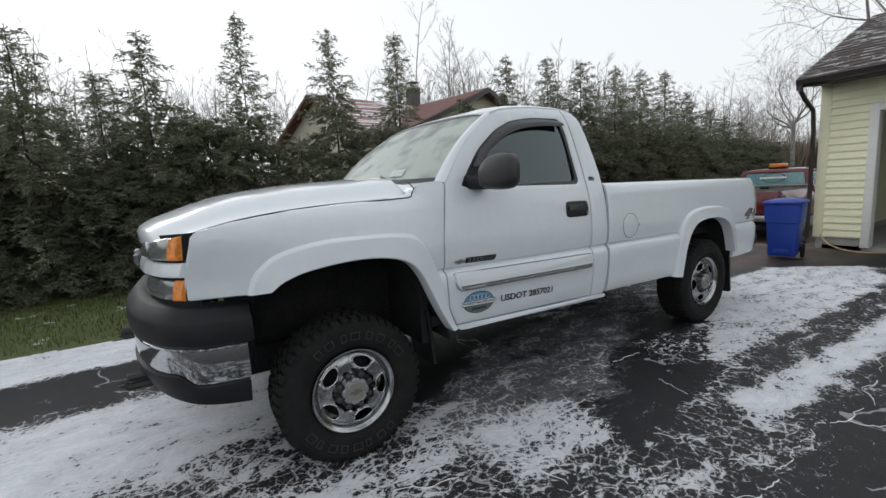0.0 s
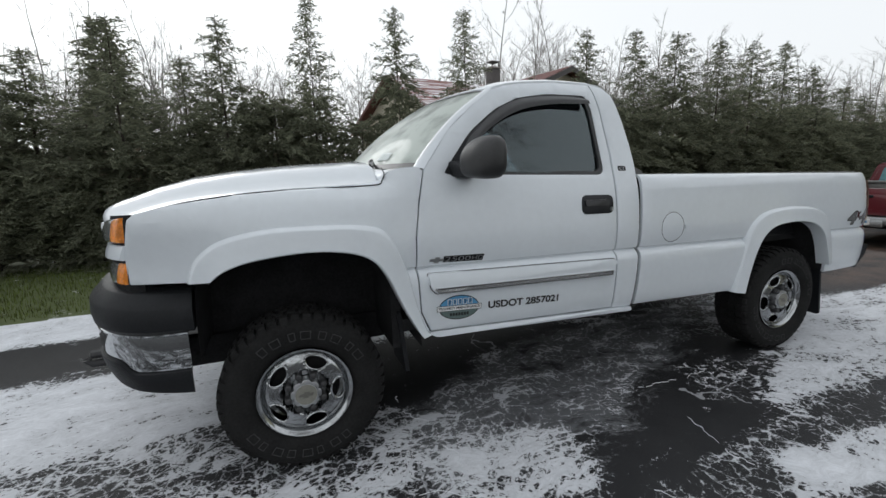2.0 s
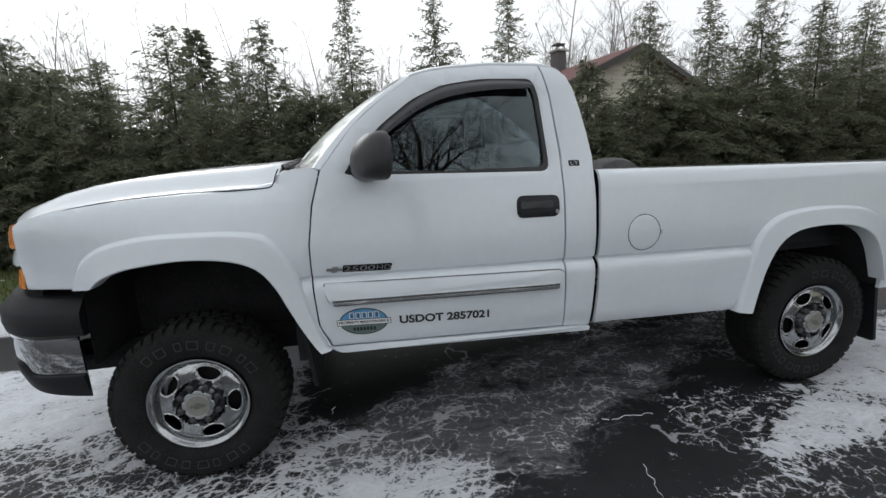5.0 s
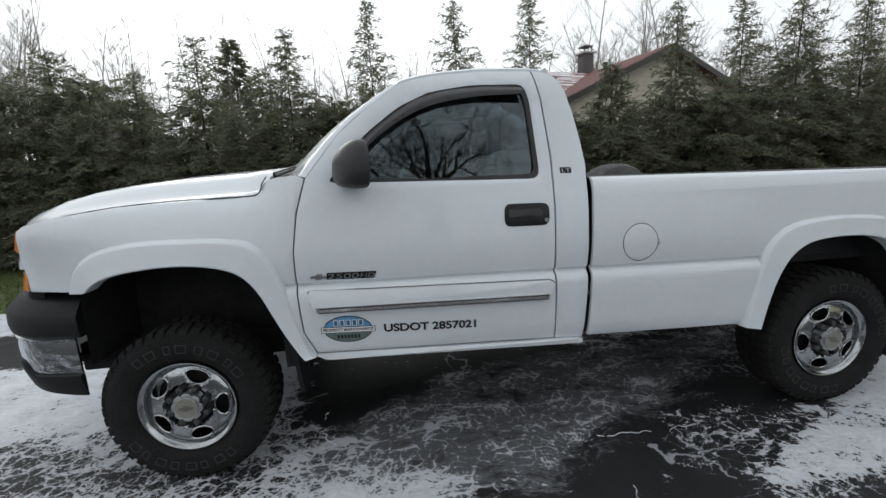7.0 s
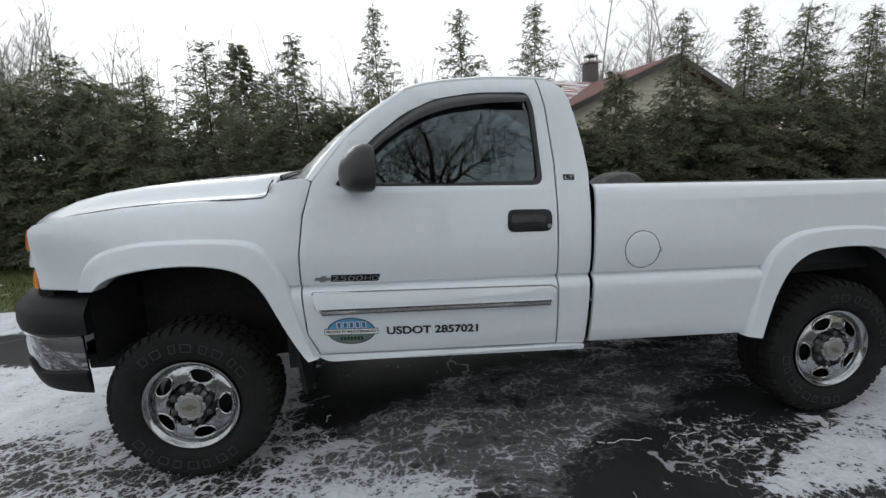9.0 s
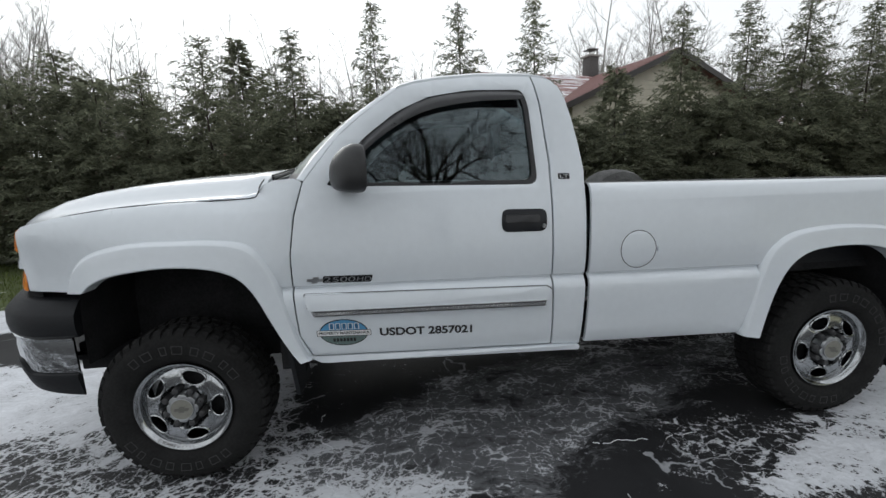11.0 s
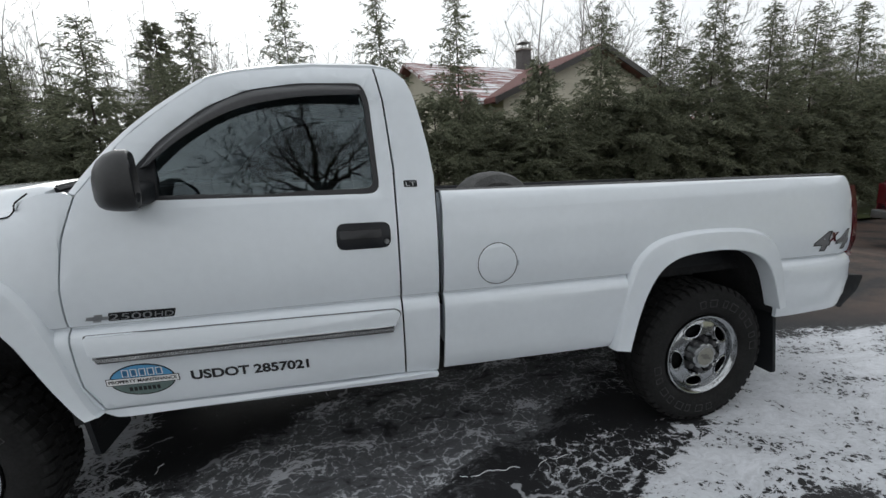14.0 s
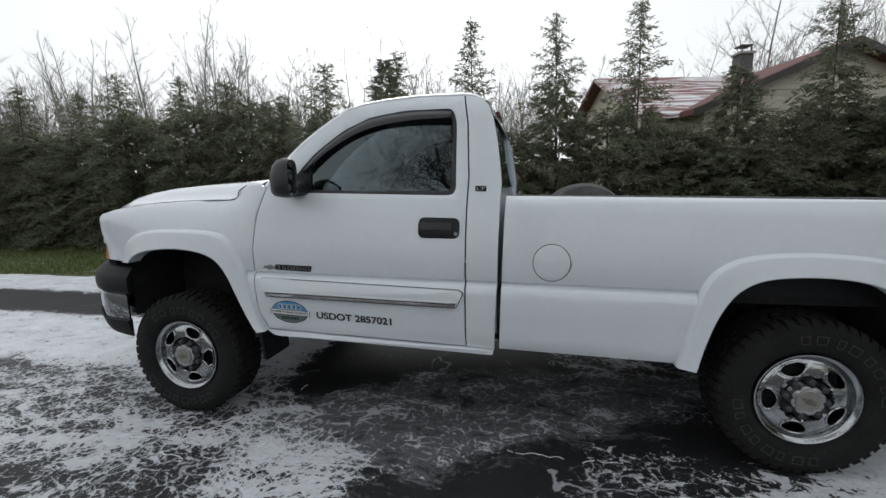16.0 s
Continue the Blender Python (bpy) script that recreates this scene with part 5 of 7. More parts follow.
both("window_seal", lambda: panel(WINDOW, lambda x, z: cab_at(x, z) + 0.006, [ring_in], step=0.1, lip=0.003, thick=0.014), BLACK_TRIM, "black rubber window seal", doors)
# bowed side glass
glass_at = lambda x, z: cab_at(1.25, 1.58) - 0.002 + 0.312 * (z + SLOPE * (x - 1.25) - 1.58) + (x - 1.25) ** 2 / 10.0 + (z - 1.58) ** 2 / 6.0
glass = both("window_glass", lambda: panel(rounded([(0.78, 1.39), (0.935, 1.592), (1.095, 1.708), (1.25, 1.772), (1.44, 1.798), (1.690, 1.796), (1.710, 1.73), (1.722, 1.366)], 0.05), glass_at, step=0.05, lip=0, thick=0.004), SIDE_GLASS, "dark tinted side glass", doors)
both("mirror_sail", lambda: panel(rounded([(0.742, 1.390), (0.90, 1.572), (0.915, 1.384)], 0.02), lambda x, z: cab_at(x, z) - 0.004, step=0.1, thick=0.02), BLACK_PLASTIC, "", doors)


def visor():
    """Smoked wind deflector that stands off the top of the window."""
    outer = smooth_line([(0.855, 1.50, 0), (0.942, 1.602, 0), (1.098, 1.716, 0), (1.244, 1.780, 0), (1.44, 1.805, 0), (1.60, 1.805, 0), (1.690, 1.797, 0)], 40)
    inner = smooth_line([(0.890, 1.505, 0), (0.993, 1.592, 0), (1.131, 1.676, 0), (1.264, 1.725, 0), (1.44, 1.752, 0), (1.60, 1.758, 0), (1.698, 1.760, 0)], 40)
    bm = bmesh.new()
    rows = []
    for a, b in zip(outer, inner):
        row = []
        for f, o in ((0, 0.004), (0.12, -0.007), (0.30, -0.019), (0.50, -0.029), (0.60, -0.031), (1.0, -0.030), (1.0, -0.024), (0.4, -0.010)):
            x, z = a.x + (b.x - a.x) * f, a.y + (b.y - a.y) * f
            row.append((x, cab_at(x, z) + o, z))
        rows.append(row)
    vs = rows_mesh(bm, rows)
    bm.faces.new(vs[0])
    bm.faces.new(vs[-1][::-1])
    return bm


both("wind_deflector", visor, VISOR, "smoked plastic wind deflector", doors, sharp=25)

# door trim
# Grey for the rim that paints a shadow line round the moulding.
EDGE_SHADE = shader("edge_shade_grey", (0.10, 0.10, 0.105), 0.7, spread=0.2)
STRIP = shader("strip_metal", (0.62, 0.63, 0.64), 0.22, 0.8, spread=0.2, scale=20)
both("moulding_seam", lambda: panel(rounded([(0.610, 0.9095), (1.757, 0.8725), (1.781, 0.853), (1.738, 0.7705), (0.652, 0.797), (0.623, 0.829)], 0.012), lambda x, z: cab_at(x, z) - 0.0015, step=0.08, lip=0, thick=0.004), EDGE_SHADE, "", doors)
both("side_moulding", lambda: panel(rounded([(0.615, 0.905), (1.755, 0.868), (1.775, 0.852), (1.735, 0.775), (0.655, 0.802), (0.628, 0.83)], 0.012), lambda x, z: cab_at(x, z) - 0.020, step=0.08, lip=0.006), WHITE, "", doors)
both("chrome_strip", lambda: panel(rounded([(0.642, 0.833), (1.745, 0.806), (1.735, 0.779), (0.655, 0.806)], 0.006), lambda x, z: cab_at(x, z) - 0.0265, step=0.1, lip=0.003, thick=0.01), STRIP, "grey bright strip", doors)
for top, deep in ((0.8315, 0.0055), (0.8120, 0.0035)):
    both("dark_line", lambda: panel([(0.66, top), (1.738, top - 0.027), (1.737, top - 0.027 - deep), (0.66, top - deep)], lambda x, z: cab_at(x, z) - 0.029, step=0.2, lip=0, thick=0.004), BLACK_TRIM, "", doors)


def door_handle(k):
    s = (lambda bm: bm) if k == 0 else (lambda bm: mirrored(bm, MID))
    bezel = part("door_handle", s(panel(rounded([(1.540, 1.138), (1.758, 1.134), (1.762, 1.238), (1.545, 1.245)], 0.035), lambda x, z: cab_at(x, z) - 0.008, step=0.1, lip=0.007)), HANDLE_BLACK, truck, "black door handle")
    part("pull", s(panel(rounded([(1.556, 1.184), (1.722, 1.180), (1.722, 1.214), (1.556, 1.218)], 0.012), lambda x, z: cab_at(x, z) - 0.024, step=0.1, lip=0.006)), BLACK_TRIM, bezel)
    part("lock", s(lathe(bmesh.new(), [(0.001, -0.014), (0.009, -0.014), (0.011, -0.006)], 16, (1.742, cab_at(1.74, 1.16), 1.160))), STEEL, bezel)


for k in (0, 1):
    door_handle(k)


MIRROR_SKEW = -0.28


def mirror(k):
    s = (lambda bm: bm) if k == 0 else (lambda bm: mirrored(bm, MID))
    bm = bmesh.new()
    rows = []
    for x, w, h, dy, dz in ((0.796, 0.02, 0.020, 0.03, -0.030), (0.801, 0.045, 0.042, 0.025, -0.026), (0.812, 0.066, 0.062, 0.015, -0.020), (0.830, 0.082, 0.079, 0.006, -0.012), (0.855, 0.091, 0.092, 0, -0.004), (0.885, 0.095, 0.099, 0, 0), (0.915, 0.093, 0.098, 0, 0), (0.924, 0.087, 0.091, 0, 0), (0.914, 0.081, 0.085, 0, 0)):
        rows.append([(x + MIRROR_SKEW * (0.118 + y), y, z) for y, z in rounded([(-0.118 + dy - w, 1.458 + dz - h), (-0.118 + dy + w, 1.458 + dz - h), (-0.118 + dy + w, 1.458 + dz + h), (-0.118 + dy - w, 1.458 + dz + h)], min(w, h) * 0.75, 4)])
    vs = rows_mesh(bm, rows, True)
    bm.faces.new(vs[0])
    head = part("mirror", s(bm), MIRROR_GREY, truck, "black door mirror", sharp=60)
    bm = bmesh.new()
    loop = [(0.9150 + MIRROR_SKEW * (0.118 + y), y, z) for y, z in rounded([(-0.196, 1.376), (-0.042, 1.376), (-0.042, 1.54), (-0.196, 1.54)], 0.055, 4)]
    bm.faces.new([bm.verts.new(p) for p in loop])
    part("mirror_glass", s(bm), CHROME, head, "mirror glass")
    bm = bmesh.new()
    rows = [[(x, y, z) for x, z in rounded([(xa, za), (xb, za), (xb, zb), (xa, zb)], 0.02, 3)] for y, xa, xb, za, zb in ((0.085, 0.775, 0.905, 1.374, 1.452), (0.03, 0.79, 0.905, 1.368, 1.44), (-0.04, 0.81, 0.90, 1.364, 1.42), (-0.10, 0.82, 0.90, 1.366, 1.41))]
    vs = rows_mesh(bm, rows, True)
    bm.faces.new(vs[0])
    bm.faces.new(vs[-1][::-1])
    part("mirror_arm", s(bm), BLACK_PLASTIC, head)


for k in (0, 1):
    mirror(k)

# cab corner, sill, roof, screen
both("cab_corner", lambda: panel([(1.788, 0.558), (1.790, 0.93), (1.798, 1.30), (1.803, 1.45), (1.788, 1.73), (1.763, 1.880), (1.80, 1.876), (1.845, 1.862), (1.888, 1.825), (1.915, 1.76), (1.938, 1.65), (1.956, 1.53), (1.968, 1.41), (1.962, 1.33), (1.950, 0.93), (1.932, 0.548)], cab_at, step=0.05, creases=CREASE), WHITE)
both("sill", lambda: panel(rounded([(0.60, 0.597), (1.93, 0.546), (1.925, 0.522), (0.66, 0.562)], 0.01), lambda x, z: cab_at(x, max(z, 0.60)) - 0.003, step=0.1, lip=0.007, thick=0.06), WHITE)

roof_edge = table([(1.07, 1.818), (1.09, 1.828), (1.17, 1.852), (1.26, 1.868), (1.5, 1.886), (1.715, 1.882), (1.79, 1.877), (1.845, 1.862), (1.888, 1.825), (1.915, 1.76)])


def across(y):
    return 1 - ((y - MID) / 0.77) ** 2


def roof_z(x, y):
    d = min(y, 2 * MID - y) - 0.235
    return roof_edge(x) + (0.032 * (1 - math.exp(-max(d, 0) / 0.05)) + 0.028 * max(0.0, across(y))) * (1.0 if x < 1.8 else max(0.3, 1 - (x - 1.8) / 0.14))


def skirted(bm, deep):
    """Turn the rim of a sheet down."""
    made = bmesh.ops.extrude_edge_only(bm, edges=[e for e in bm.edges if e.is_boundary])["geom"]
    for v in made:
        if isinstance(v, bmesh.types.BMVert):
            v.co.z -= deep
    return bm


def roof():
    ys = [cab_at(1.5, 1.886), 0.26, 0.29, 0.33, 0.4, 0.5, 0.65, 0.8, 1.0]
    ys += [2 - y for y in ys[-2::-1]]
    rows = []
    for f in (0, 0.02, 0.06, 0.14, 0.3, 0.5, 0.7, 0.82, 0.9, 0.95, 1.0):
        row = []
        for y in ys:
            xf = 1.085 - 0.11 * max(0.0, across(y))
            x = xf + (1.90 - xf) * f
            edge = cab_at(x, roof_edge(max(x, 1.07))) + 0.010
            yy = MID + (y - MID) * (MID - edge) / (MID - ys[0])
            row.append((x, yy, roof_z(max(x, 1.07), y) - (0.006 if f == 0 else 0) - 0.10 * max(0.0, 1.085 - x) * 1.0))
        rows.append(row)
    bm = bmesh.new()
    rows_mesh(bm, rows)
    return skirted(bm, 0.012)


part("roof", roof(), WHITE, truck, sharp=50)


def screen(off, y0=0.10, y1=1.90, lo=0.0, hi=1.0):
    rows = []
    for f in np.linspace(lo, hi, 9):
        row = []
        for u in np.linspace(y0, y1, 17):
            k = (u - 0.1) / 1.8
            c = 1 - (2 * k - 1) ** 2
            yb, yt = 0.105 + 1.79 * k, 0.235 + 1.53 * k
            a = Vector((0.615 - 0.20 * c, yb, 1.420 + 0.005 * c))
            b = Vector((1.088 - 0.11 * c, yt, 1.826 + 0.042 * c ** 0.5 - 0.011 * c))
            p = a.lerp(b, f)
            bow = 0.035 * 4 * f * (1 - f)
            row.append(p + Vector((-0.65 * (bow + off), 0, 0.76 * (bow + off))))
        rows.append(row)
    bm = bmesh.new()
    rows_mesh(bm, rows)
    return bm


wind = part("windscreen", screen(0.0), FROST, truck, "large raked windscreen")
edge_band = bmesh.new()
for lo, hi, y0, y1 in ((0.955, 1.0, 0.1, 1.9), (0.0, 0.05, 0.1, 1.9), (0.0, 1.0, 0.1, 0.110), (0.0, 1.0, 1.89, 1.9)):
    b = screen(0.003, y0, y1, lo, hi)
    me = bpy.data.meshes.new("band")
    b.to_mesh(me)
    b.free()
    edge_band.from_mesh(me)
    bpy.data.meshes.remove(me)
part("screen_border", edge_band, BLACK_TRIM, wind, "black border")
part("inspection_sticker", screen(0.004, 0.40, 0.53, 0.09, 0.17), STICKER, wind, "small white sticker")
bm = bmesh.new()
rows_mesh(bm, [[(0.44, y, 1.385 + 0.05 * max(0, across(y))), (0.50, y, 1.372 + 0.05 * max(0, across(y))), (0.62 - 0.2 * max(0, across(y)) + 0.02, y, 1.414)] for y in np.linspace(0.10, 1.90, 19)])
part("cowl", bm, BLACK_PLASTIC, truck, "black cowl panel")


def cowl_corner():
    """White top of the wing between the bonnet's rear corner and the windscreen."""
    rise = table([(0.115, 1.362), (0.16, 1.376), (0.22, 1.410), (0.30, 1.424)])
    bm = bmesh.new()
    rows = []
    for y in (0.100, 0.115, 0.14, 0.17, 0.20, 0.24, 0.28, 0.31):
        k = max(0.0, (y - 0.105) / 1.79)
        c = 1 - (2 * k - 1) ** 2
        rows.append([(0.430, y, rise(y) - 0.012), (0.450, y, max(rise(y), 1.400)), (0.50, y, 1.419), (0.56 - 0.1 * c, y, 1.424), (0.630 - 0.2 * c, y, 1.426)])
    rows_mesh(bm, rows)
    return skirted(bm, 0.01)


both("cowl_corner", cowl_corner, WHITE, sharp=40)


def pillar():
    """White windscreen pillar from the door's edge round to the glass."""
    edge = smooth_line([(0.642, 1.415, 0), (0.80, 1.607, 0), (0.93, 1.718, 0), (1.09, 1.828, 0)], 14)
    bm = bmesh.new()
    rows = []
    for i, e in enumerate(edge):
        f = i / 13
        k = 0.014
        c = 1 - (2 * k - 1) ** 2
        a = Vector((0.615 - 0.20 * c, 0.105 + 1.79 * k, 1.420))
        b = Vector((1.088 - 0.11 * c, 0.235 + 1.53 * k, 1.826 + 0.042 * c ** 0.5 - 0.011 * c))
        bow = 0.035 * 4 * f * (1 - f) + 0.005
        g = a.lerp(b, f) + Vector((-0.65 * bow, 0, 0.76 * bow))
        d = Vector((e.x, cab_at(e.x, e.y) + 0.003, e.y))
        rows.append([d + Vector((0.004, 0.012, -0.012)), d, d.lerp(g, 0.4) + Vector((-0.007, -0.006, 0.006)), d.lerp(g, 0.8) + Vector((-0.004, -0.002, 0.004)), g])
    rows_mesh(bm, rows)
    return bm


both("windscreen_pillar", pillar, WHITE, sharp=60)


def wiper(y, reach):
    w = part("wiper", tube(bmesh.new(), [(0.44, y, 1.432), (0.47, y + reach * 0.3, 1.452), (0.51, y + reach * 0.75, 1.478)], [0.012, 0.009, 0.006], 6), BLACK_TRIM, truck)
    part("blade", tube(bmesh.new(), [(0.435, y + 0.02, 1.446), (0.47, y + reach * 0.5, 1.472), (0.56, y + reach, 1.500)], 0.007, 6), BLACK_TRIM, w)


wiper(0.35, 0.42)
wiper(0.98, 0.45)


def hood():
    seam_z = table([(-0.88, 1.215), (-0.75, 1.235), (-0.66, 1.250), (-0.60, 1.268), (-0.44, 1.306), (-0.2, 1.335), (0.04, 1.347), (0.28, 1.351), (0.44, 1.358)])
    lift = table([(-0.88, 0.055), (-0.70, 0.080), (-0.56, 0.092), (-0.30, 0.092), (0.0, 0.096), (0.23, 0.100), (0.44, 0.102)])
    bulge = table([(0.0, 0.0), (0.05, 0.16), (0.11, 0.55), (0.16, 0.86), (0.24, 1.0), (0.5, 1.18), (0.87, 1.28)])
    front = table([(0.15, -0.600), (0.195, -0.648), (0.23, -0.690), (0.30, -0.738), (0.40, -0.780), (0.52, -0.808), (0.72, -0.836), (1.0, -0.850)])
    edge = table([(-0.9, 0.34), (-0.70, 0.248), (-0.62, 0.205), (-0.46, 0.168), (-0.2, 0.138), (0.2, 0.128), (0.44, 0.115)])
    us = [0, 0.02, 0.05, 0.09, 0.13, 0.17, 0.22, 0.3, 0.4, 0.55, 0.7, 0.87]
    rows = []
    for f in (0.0, 0.02, 0.1, 0.25, 0.4, 0.55, 0.7, 0.82, 0.9, 0.95, 0.985, 1.0, 1.02, 1.03):
        row = []
        for u in us:
            x = 0.435
            for _ in range(4):
                y = edge(x) + u * (MID - edge(x)) / 0.87
                xf = front(min(y, 1.0))
                x = 0.435 + (xf - 0.435) * min(f, 1.0)
            g = max(0.0, f - 0.94) / 0.06
            drop = 0.014 * min(g, 1) ** 2 + (0.02 if f > 1.01 else 0) + (0.03 if f > 1.025 else 0)
            row.append((x - (0.012 if 1.01 < f < 1.025 else 0.010 if f > 1.025 else 0), y, seam_z(x) + lift(x) * bulge(u) - drop - (0.02 if f == 0 else 0)))
        row += [(p[0], 2 - p[1], p[2]) for p in row[-2::-1]]
        rows.append(row)
    bm = bmesh.new()
    rows_mesh(bm, rows)
    return skirted(bm, 0.02)


part("bonnet", hood(), WHITE, truck, sharp=50)
# Dark strip along the bonnet's edge, painting the shadow line of the panel gap.
seam = smooth_line([(-0.655, 0.200, 1.252), (-0.60, 0.192, 1.264), (-0.44, 0.160, 1.300), (-0.2, 0.134, 1.330), (0.04, 0.124, 1.340), (0.20, 0.110, 1.343), (0.32, wing_at(0.32, 1.345) - 0.002, 1.345), (0.415, wing_at(0.415, 1.350) - 0.002, 1.350), (0.436, wing_at(0.436, 1.37) - 0.001, 1.370), (0.446, 0.095, 1.398), (0.450, 0.16, 1.428)], 60)
both("bonnet_seal", lambda: tube(bmesh.new(), [(p.x, p.y, p.z) for p in seam], 0.0030, 6), DARK, "shadow line painted along the bonnet gap")

# flares over the wheel arches
FLARE_F = ([(-0.437, 0.962), (-0.398, 1.059), (-0.302, 1.136), (-0.112, 1.177), (0.100, 1.180), (0.290, 1.170), (0.400, 1.140), (0.465, 1.060), (0.515, 0.930), (0.555, 0.760), (0.600, 0.620), (0.625, 0.595)],
           [(-0.340, 0.968), (-0.283, 1.010), (-0.181, 1.045), (-0.026, 1.066), (0.120, 1.068), (0.260, 1.045), (0.350, 1.000), (0.410, 0.920), (0.455, 0.820), (0.500, 0.720), (0.550, 0.625), (0.575, 0.588)])
FLARE_R = ([(2.800, 0.525), (2.835, 0.70), (2.87, 0.85), (2.92, 0.975), (3.03, 1.050), (3.22, 1.078), (3.42, 1.075), (3.58, 1.055), (3.70, 1.00), (3.765, 0.89), (3.80, 0.76), (3.83, 0.62)],
           [(2.880, 0.515), (2.915, 0.66), (2.96, 0.79), (3.025, 0.895), (3.12, 0.955), (3.26, 0.975), (3.42, 0.972), (3.55, 0.945), (3.645, 0.89), (3.70, 0.81), (3.735, 0.72), (3.765, 0.62)])


def flare(lines, at):
    a, b = (smooth_line([(p[0], p[1], 0) for p in q], 44) for q in lines)
    rows = []
    for i, (p, q) in enumerate(zip(a, b)):
        row = []
        for f, o in ((-0.01, 0.034), (-0.01, 0.002), (0.0, -0.002), (0.05, -0.011), (0.11, -0.021), (0.135, -0.0235), (0.165, -0.0245), (0.45, -0.028), (0.75, -0.033), (0.95, -0.037), (1.0, -0.034), (1.02, -0.026), (1.02, 0.05)):
            x, z = p.x + (q.x - p.x) * f, p.y + (q.y - p.y) * f
            row.append((x, at(x, max(z, 0.70)) + o, z))
        rows.append(row)
    bm = bmesh.new()
    vs = rows_mesh(bm, rows)
    bm.faces.new(vs[0])
    bm.faces.new(vs[-1][::-1])
    return bm


both("front_flare", lambda: flare(FLARE_F, lambda x, z: wing_at(x, 1.06)), WHITE, sharp=26)
both("rear_flare", lambda: flare(FLARE_R, lambda x, z: 0.003), WHITE, sharp=26)


def liner(line, depth):
    bm = bmesh.new()
    pts = smooth_line([(p[0], p[1], 0) for p in line], 30)
    rows_mesh(bm, [[(p.x, 0.03 + nose(p.x), p.y + 0.02), (p.x, depth, p.y + 0.02)] for p in pts])
    rows_mesh(bm, [[(p.x, depth, p.y + 0.02), (p.x, depth, 0.45)] for p in pts])
    return bm


both("wheel_liner", lambda: liner([(-0.43, 0.58), (-0.425, 0.80), (-0.40, 0.95), *FLARE_F[1][1:], (0.58, 0.5)], 0.55), DARK)
both("wheel_liner", lambda: liner([(2.86, 0.5), *FLARE_R[1], (3.80, 0.55)], 0.55), DARK)

# bed
ARCH_R = [(2.84, 0.53), (2.88, 0.68), (2.925, 0.82), (2.98, 0.93), (3.08, 1.0), (3.24, 1.025), (3.42, 1.02), (3.57, 1.0), (3.67, 0.945), (3.73, 0.85), (3.765, 0.74), (3.79, 0.62), (3.80, 0.555)]
beds = both("bed_side", lambda: panel([(1.959, 0.555), *ARCH_R, (3.90, 0.552), (4.22, 0.560), (4.29, 0.63), (4.325, 0.74), (4.335, 0.81), (4.31, 0.98), (4.28, 1.15), (4.262, 1.255), (4.235, 1.288), (3.9, 1.297), (1.993, 1.346), (1.984, 1.2), (1.972, 0.9)], bed_at, step=0.05, creases=CREASE), WHITE)
bm = bmesh.new()
rows_mesh(bm, [[(x, 0.098, 1.344 - 0.0232 * (x - 1.99)), (x, 0.115, 1.349 - 0.0232 * (x - 1.99)), (x, 0.175, 1.350 - 0.0232 * (x - 1.99)), (x, 0.185, 1.335 - 0.0232 * (x - 1.99)), (x, 0.185, 0.84)] for x in (1.99, 2.6, 3.4, 4.24)])
both("bed_rail", lambda: bm.copy(), BLACK_PLASTIC, "black rail cap", beds)
beds[1].location.z = -0.07
part("bed_floor", block(1.99, 4.24, 0.185, 1.815, 0.80, 0.84), DARK, truck, smooth=False)
part("bed_front", block(1.995, 2.02, 0.17, 1.83, 0.60, 1.335, 0.01), WHITE, truck)
both("wheel_housing", lambda: block(2.95, 3.80, 0.186, 0.42, 0.84, 1.06, 0.04), DARK)
gate = part("tailgate", box(block(4.235, 4.29, 0.20, 1.80, 0.78, 1.235, 0.012), 4.28, 4.30, 0.35, 1.65, 0.9, 1.2, 0.01), WHITE, truck)
part("tailgate_handle", block(4.295, 4.32, 0.86, 1.14, 1.13, 1.2, 0.008), BLACK_PLASTIC, gate)


def tail_lamp():
    bm = bmesh.new()
    prof = [(1.232, 4.262), (1.20, 4.272), (1.12, 4.290), (1.02, 4.308), (0.93, 4.325), (0.85, 4.338), (0.838, 4.330)]
    rows = [[(x, bed_at(x, z) - 0.003, z), (x + 0.040, bed_at(x, z) + 0.006, z), (x + 0.060, bed_at(x, z) + 0.035, z), (x + 0.064, 0.20, z), (x - 0.05, 0.20, z), (x - 0.05, bed_at(x, z) + 0.03, z)] for z, x in prof]
    vs = rows_mesh(bm, rows, True)
    bm.faces.new(vs[0])
    bm.faces.new(vs[-1][::-1])
    return bm


tails = both("tail_lamp", tail_lamp, RED_LENS, "red tail lamp")
tails[1].location.z, gate.location.z = -0.09, -0.07
rear_bar = part("rear_bumper", block(4.37, 4.53, 0.18, 1.82, 0.53, 0.70, 0.02), CHROME, truck, "chrome rear step bumper")
both("bumper_end", lambda: panel(rounded([(4.33, 0.53), (4.40, 0.50), (4.52, 0.60), (4.55, 0.685), (4.42, 0.70), (4.36, 0.64)], 0.02), lambda x, z: 0.11, step=0.1, thick=0.10), BLACK_PLASTIC, "", (rear_bar, rear_bar))

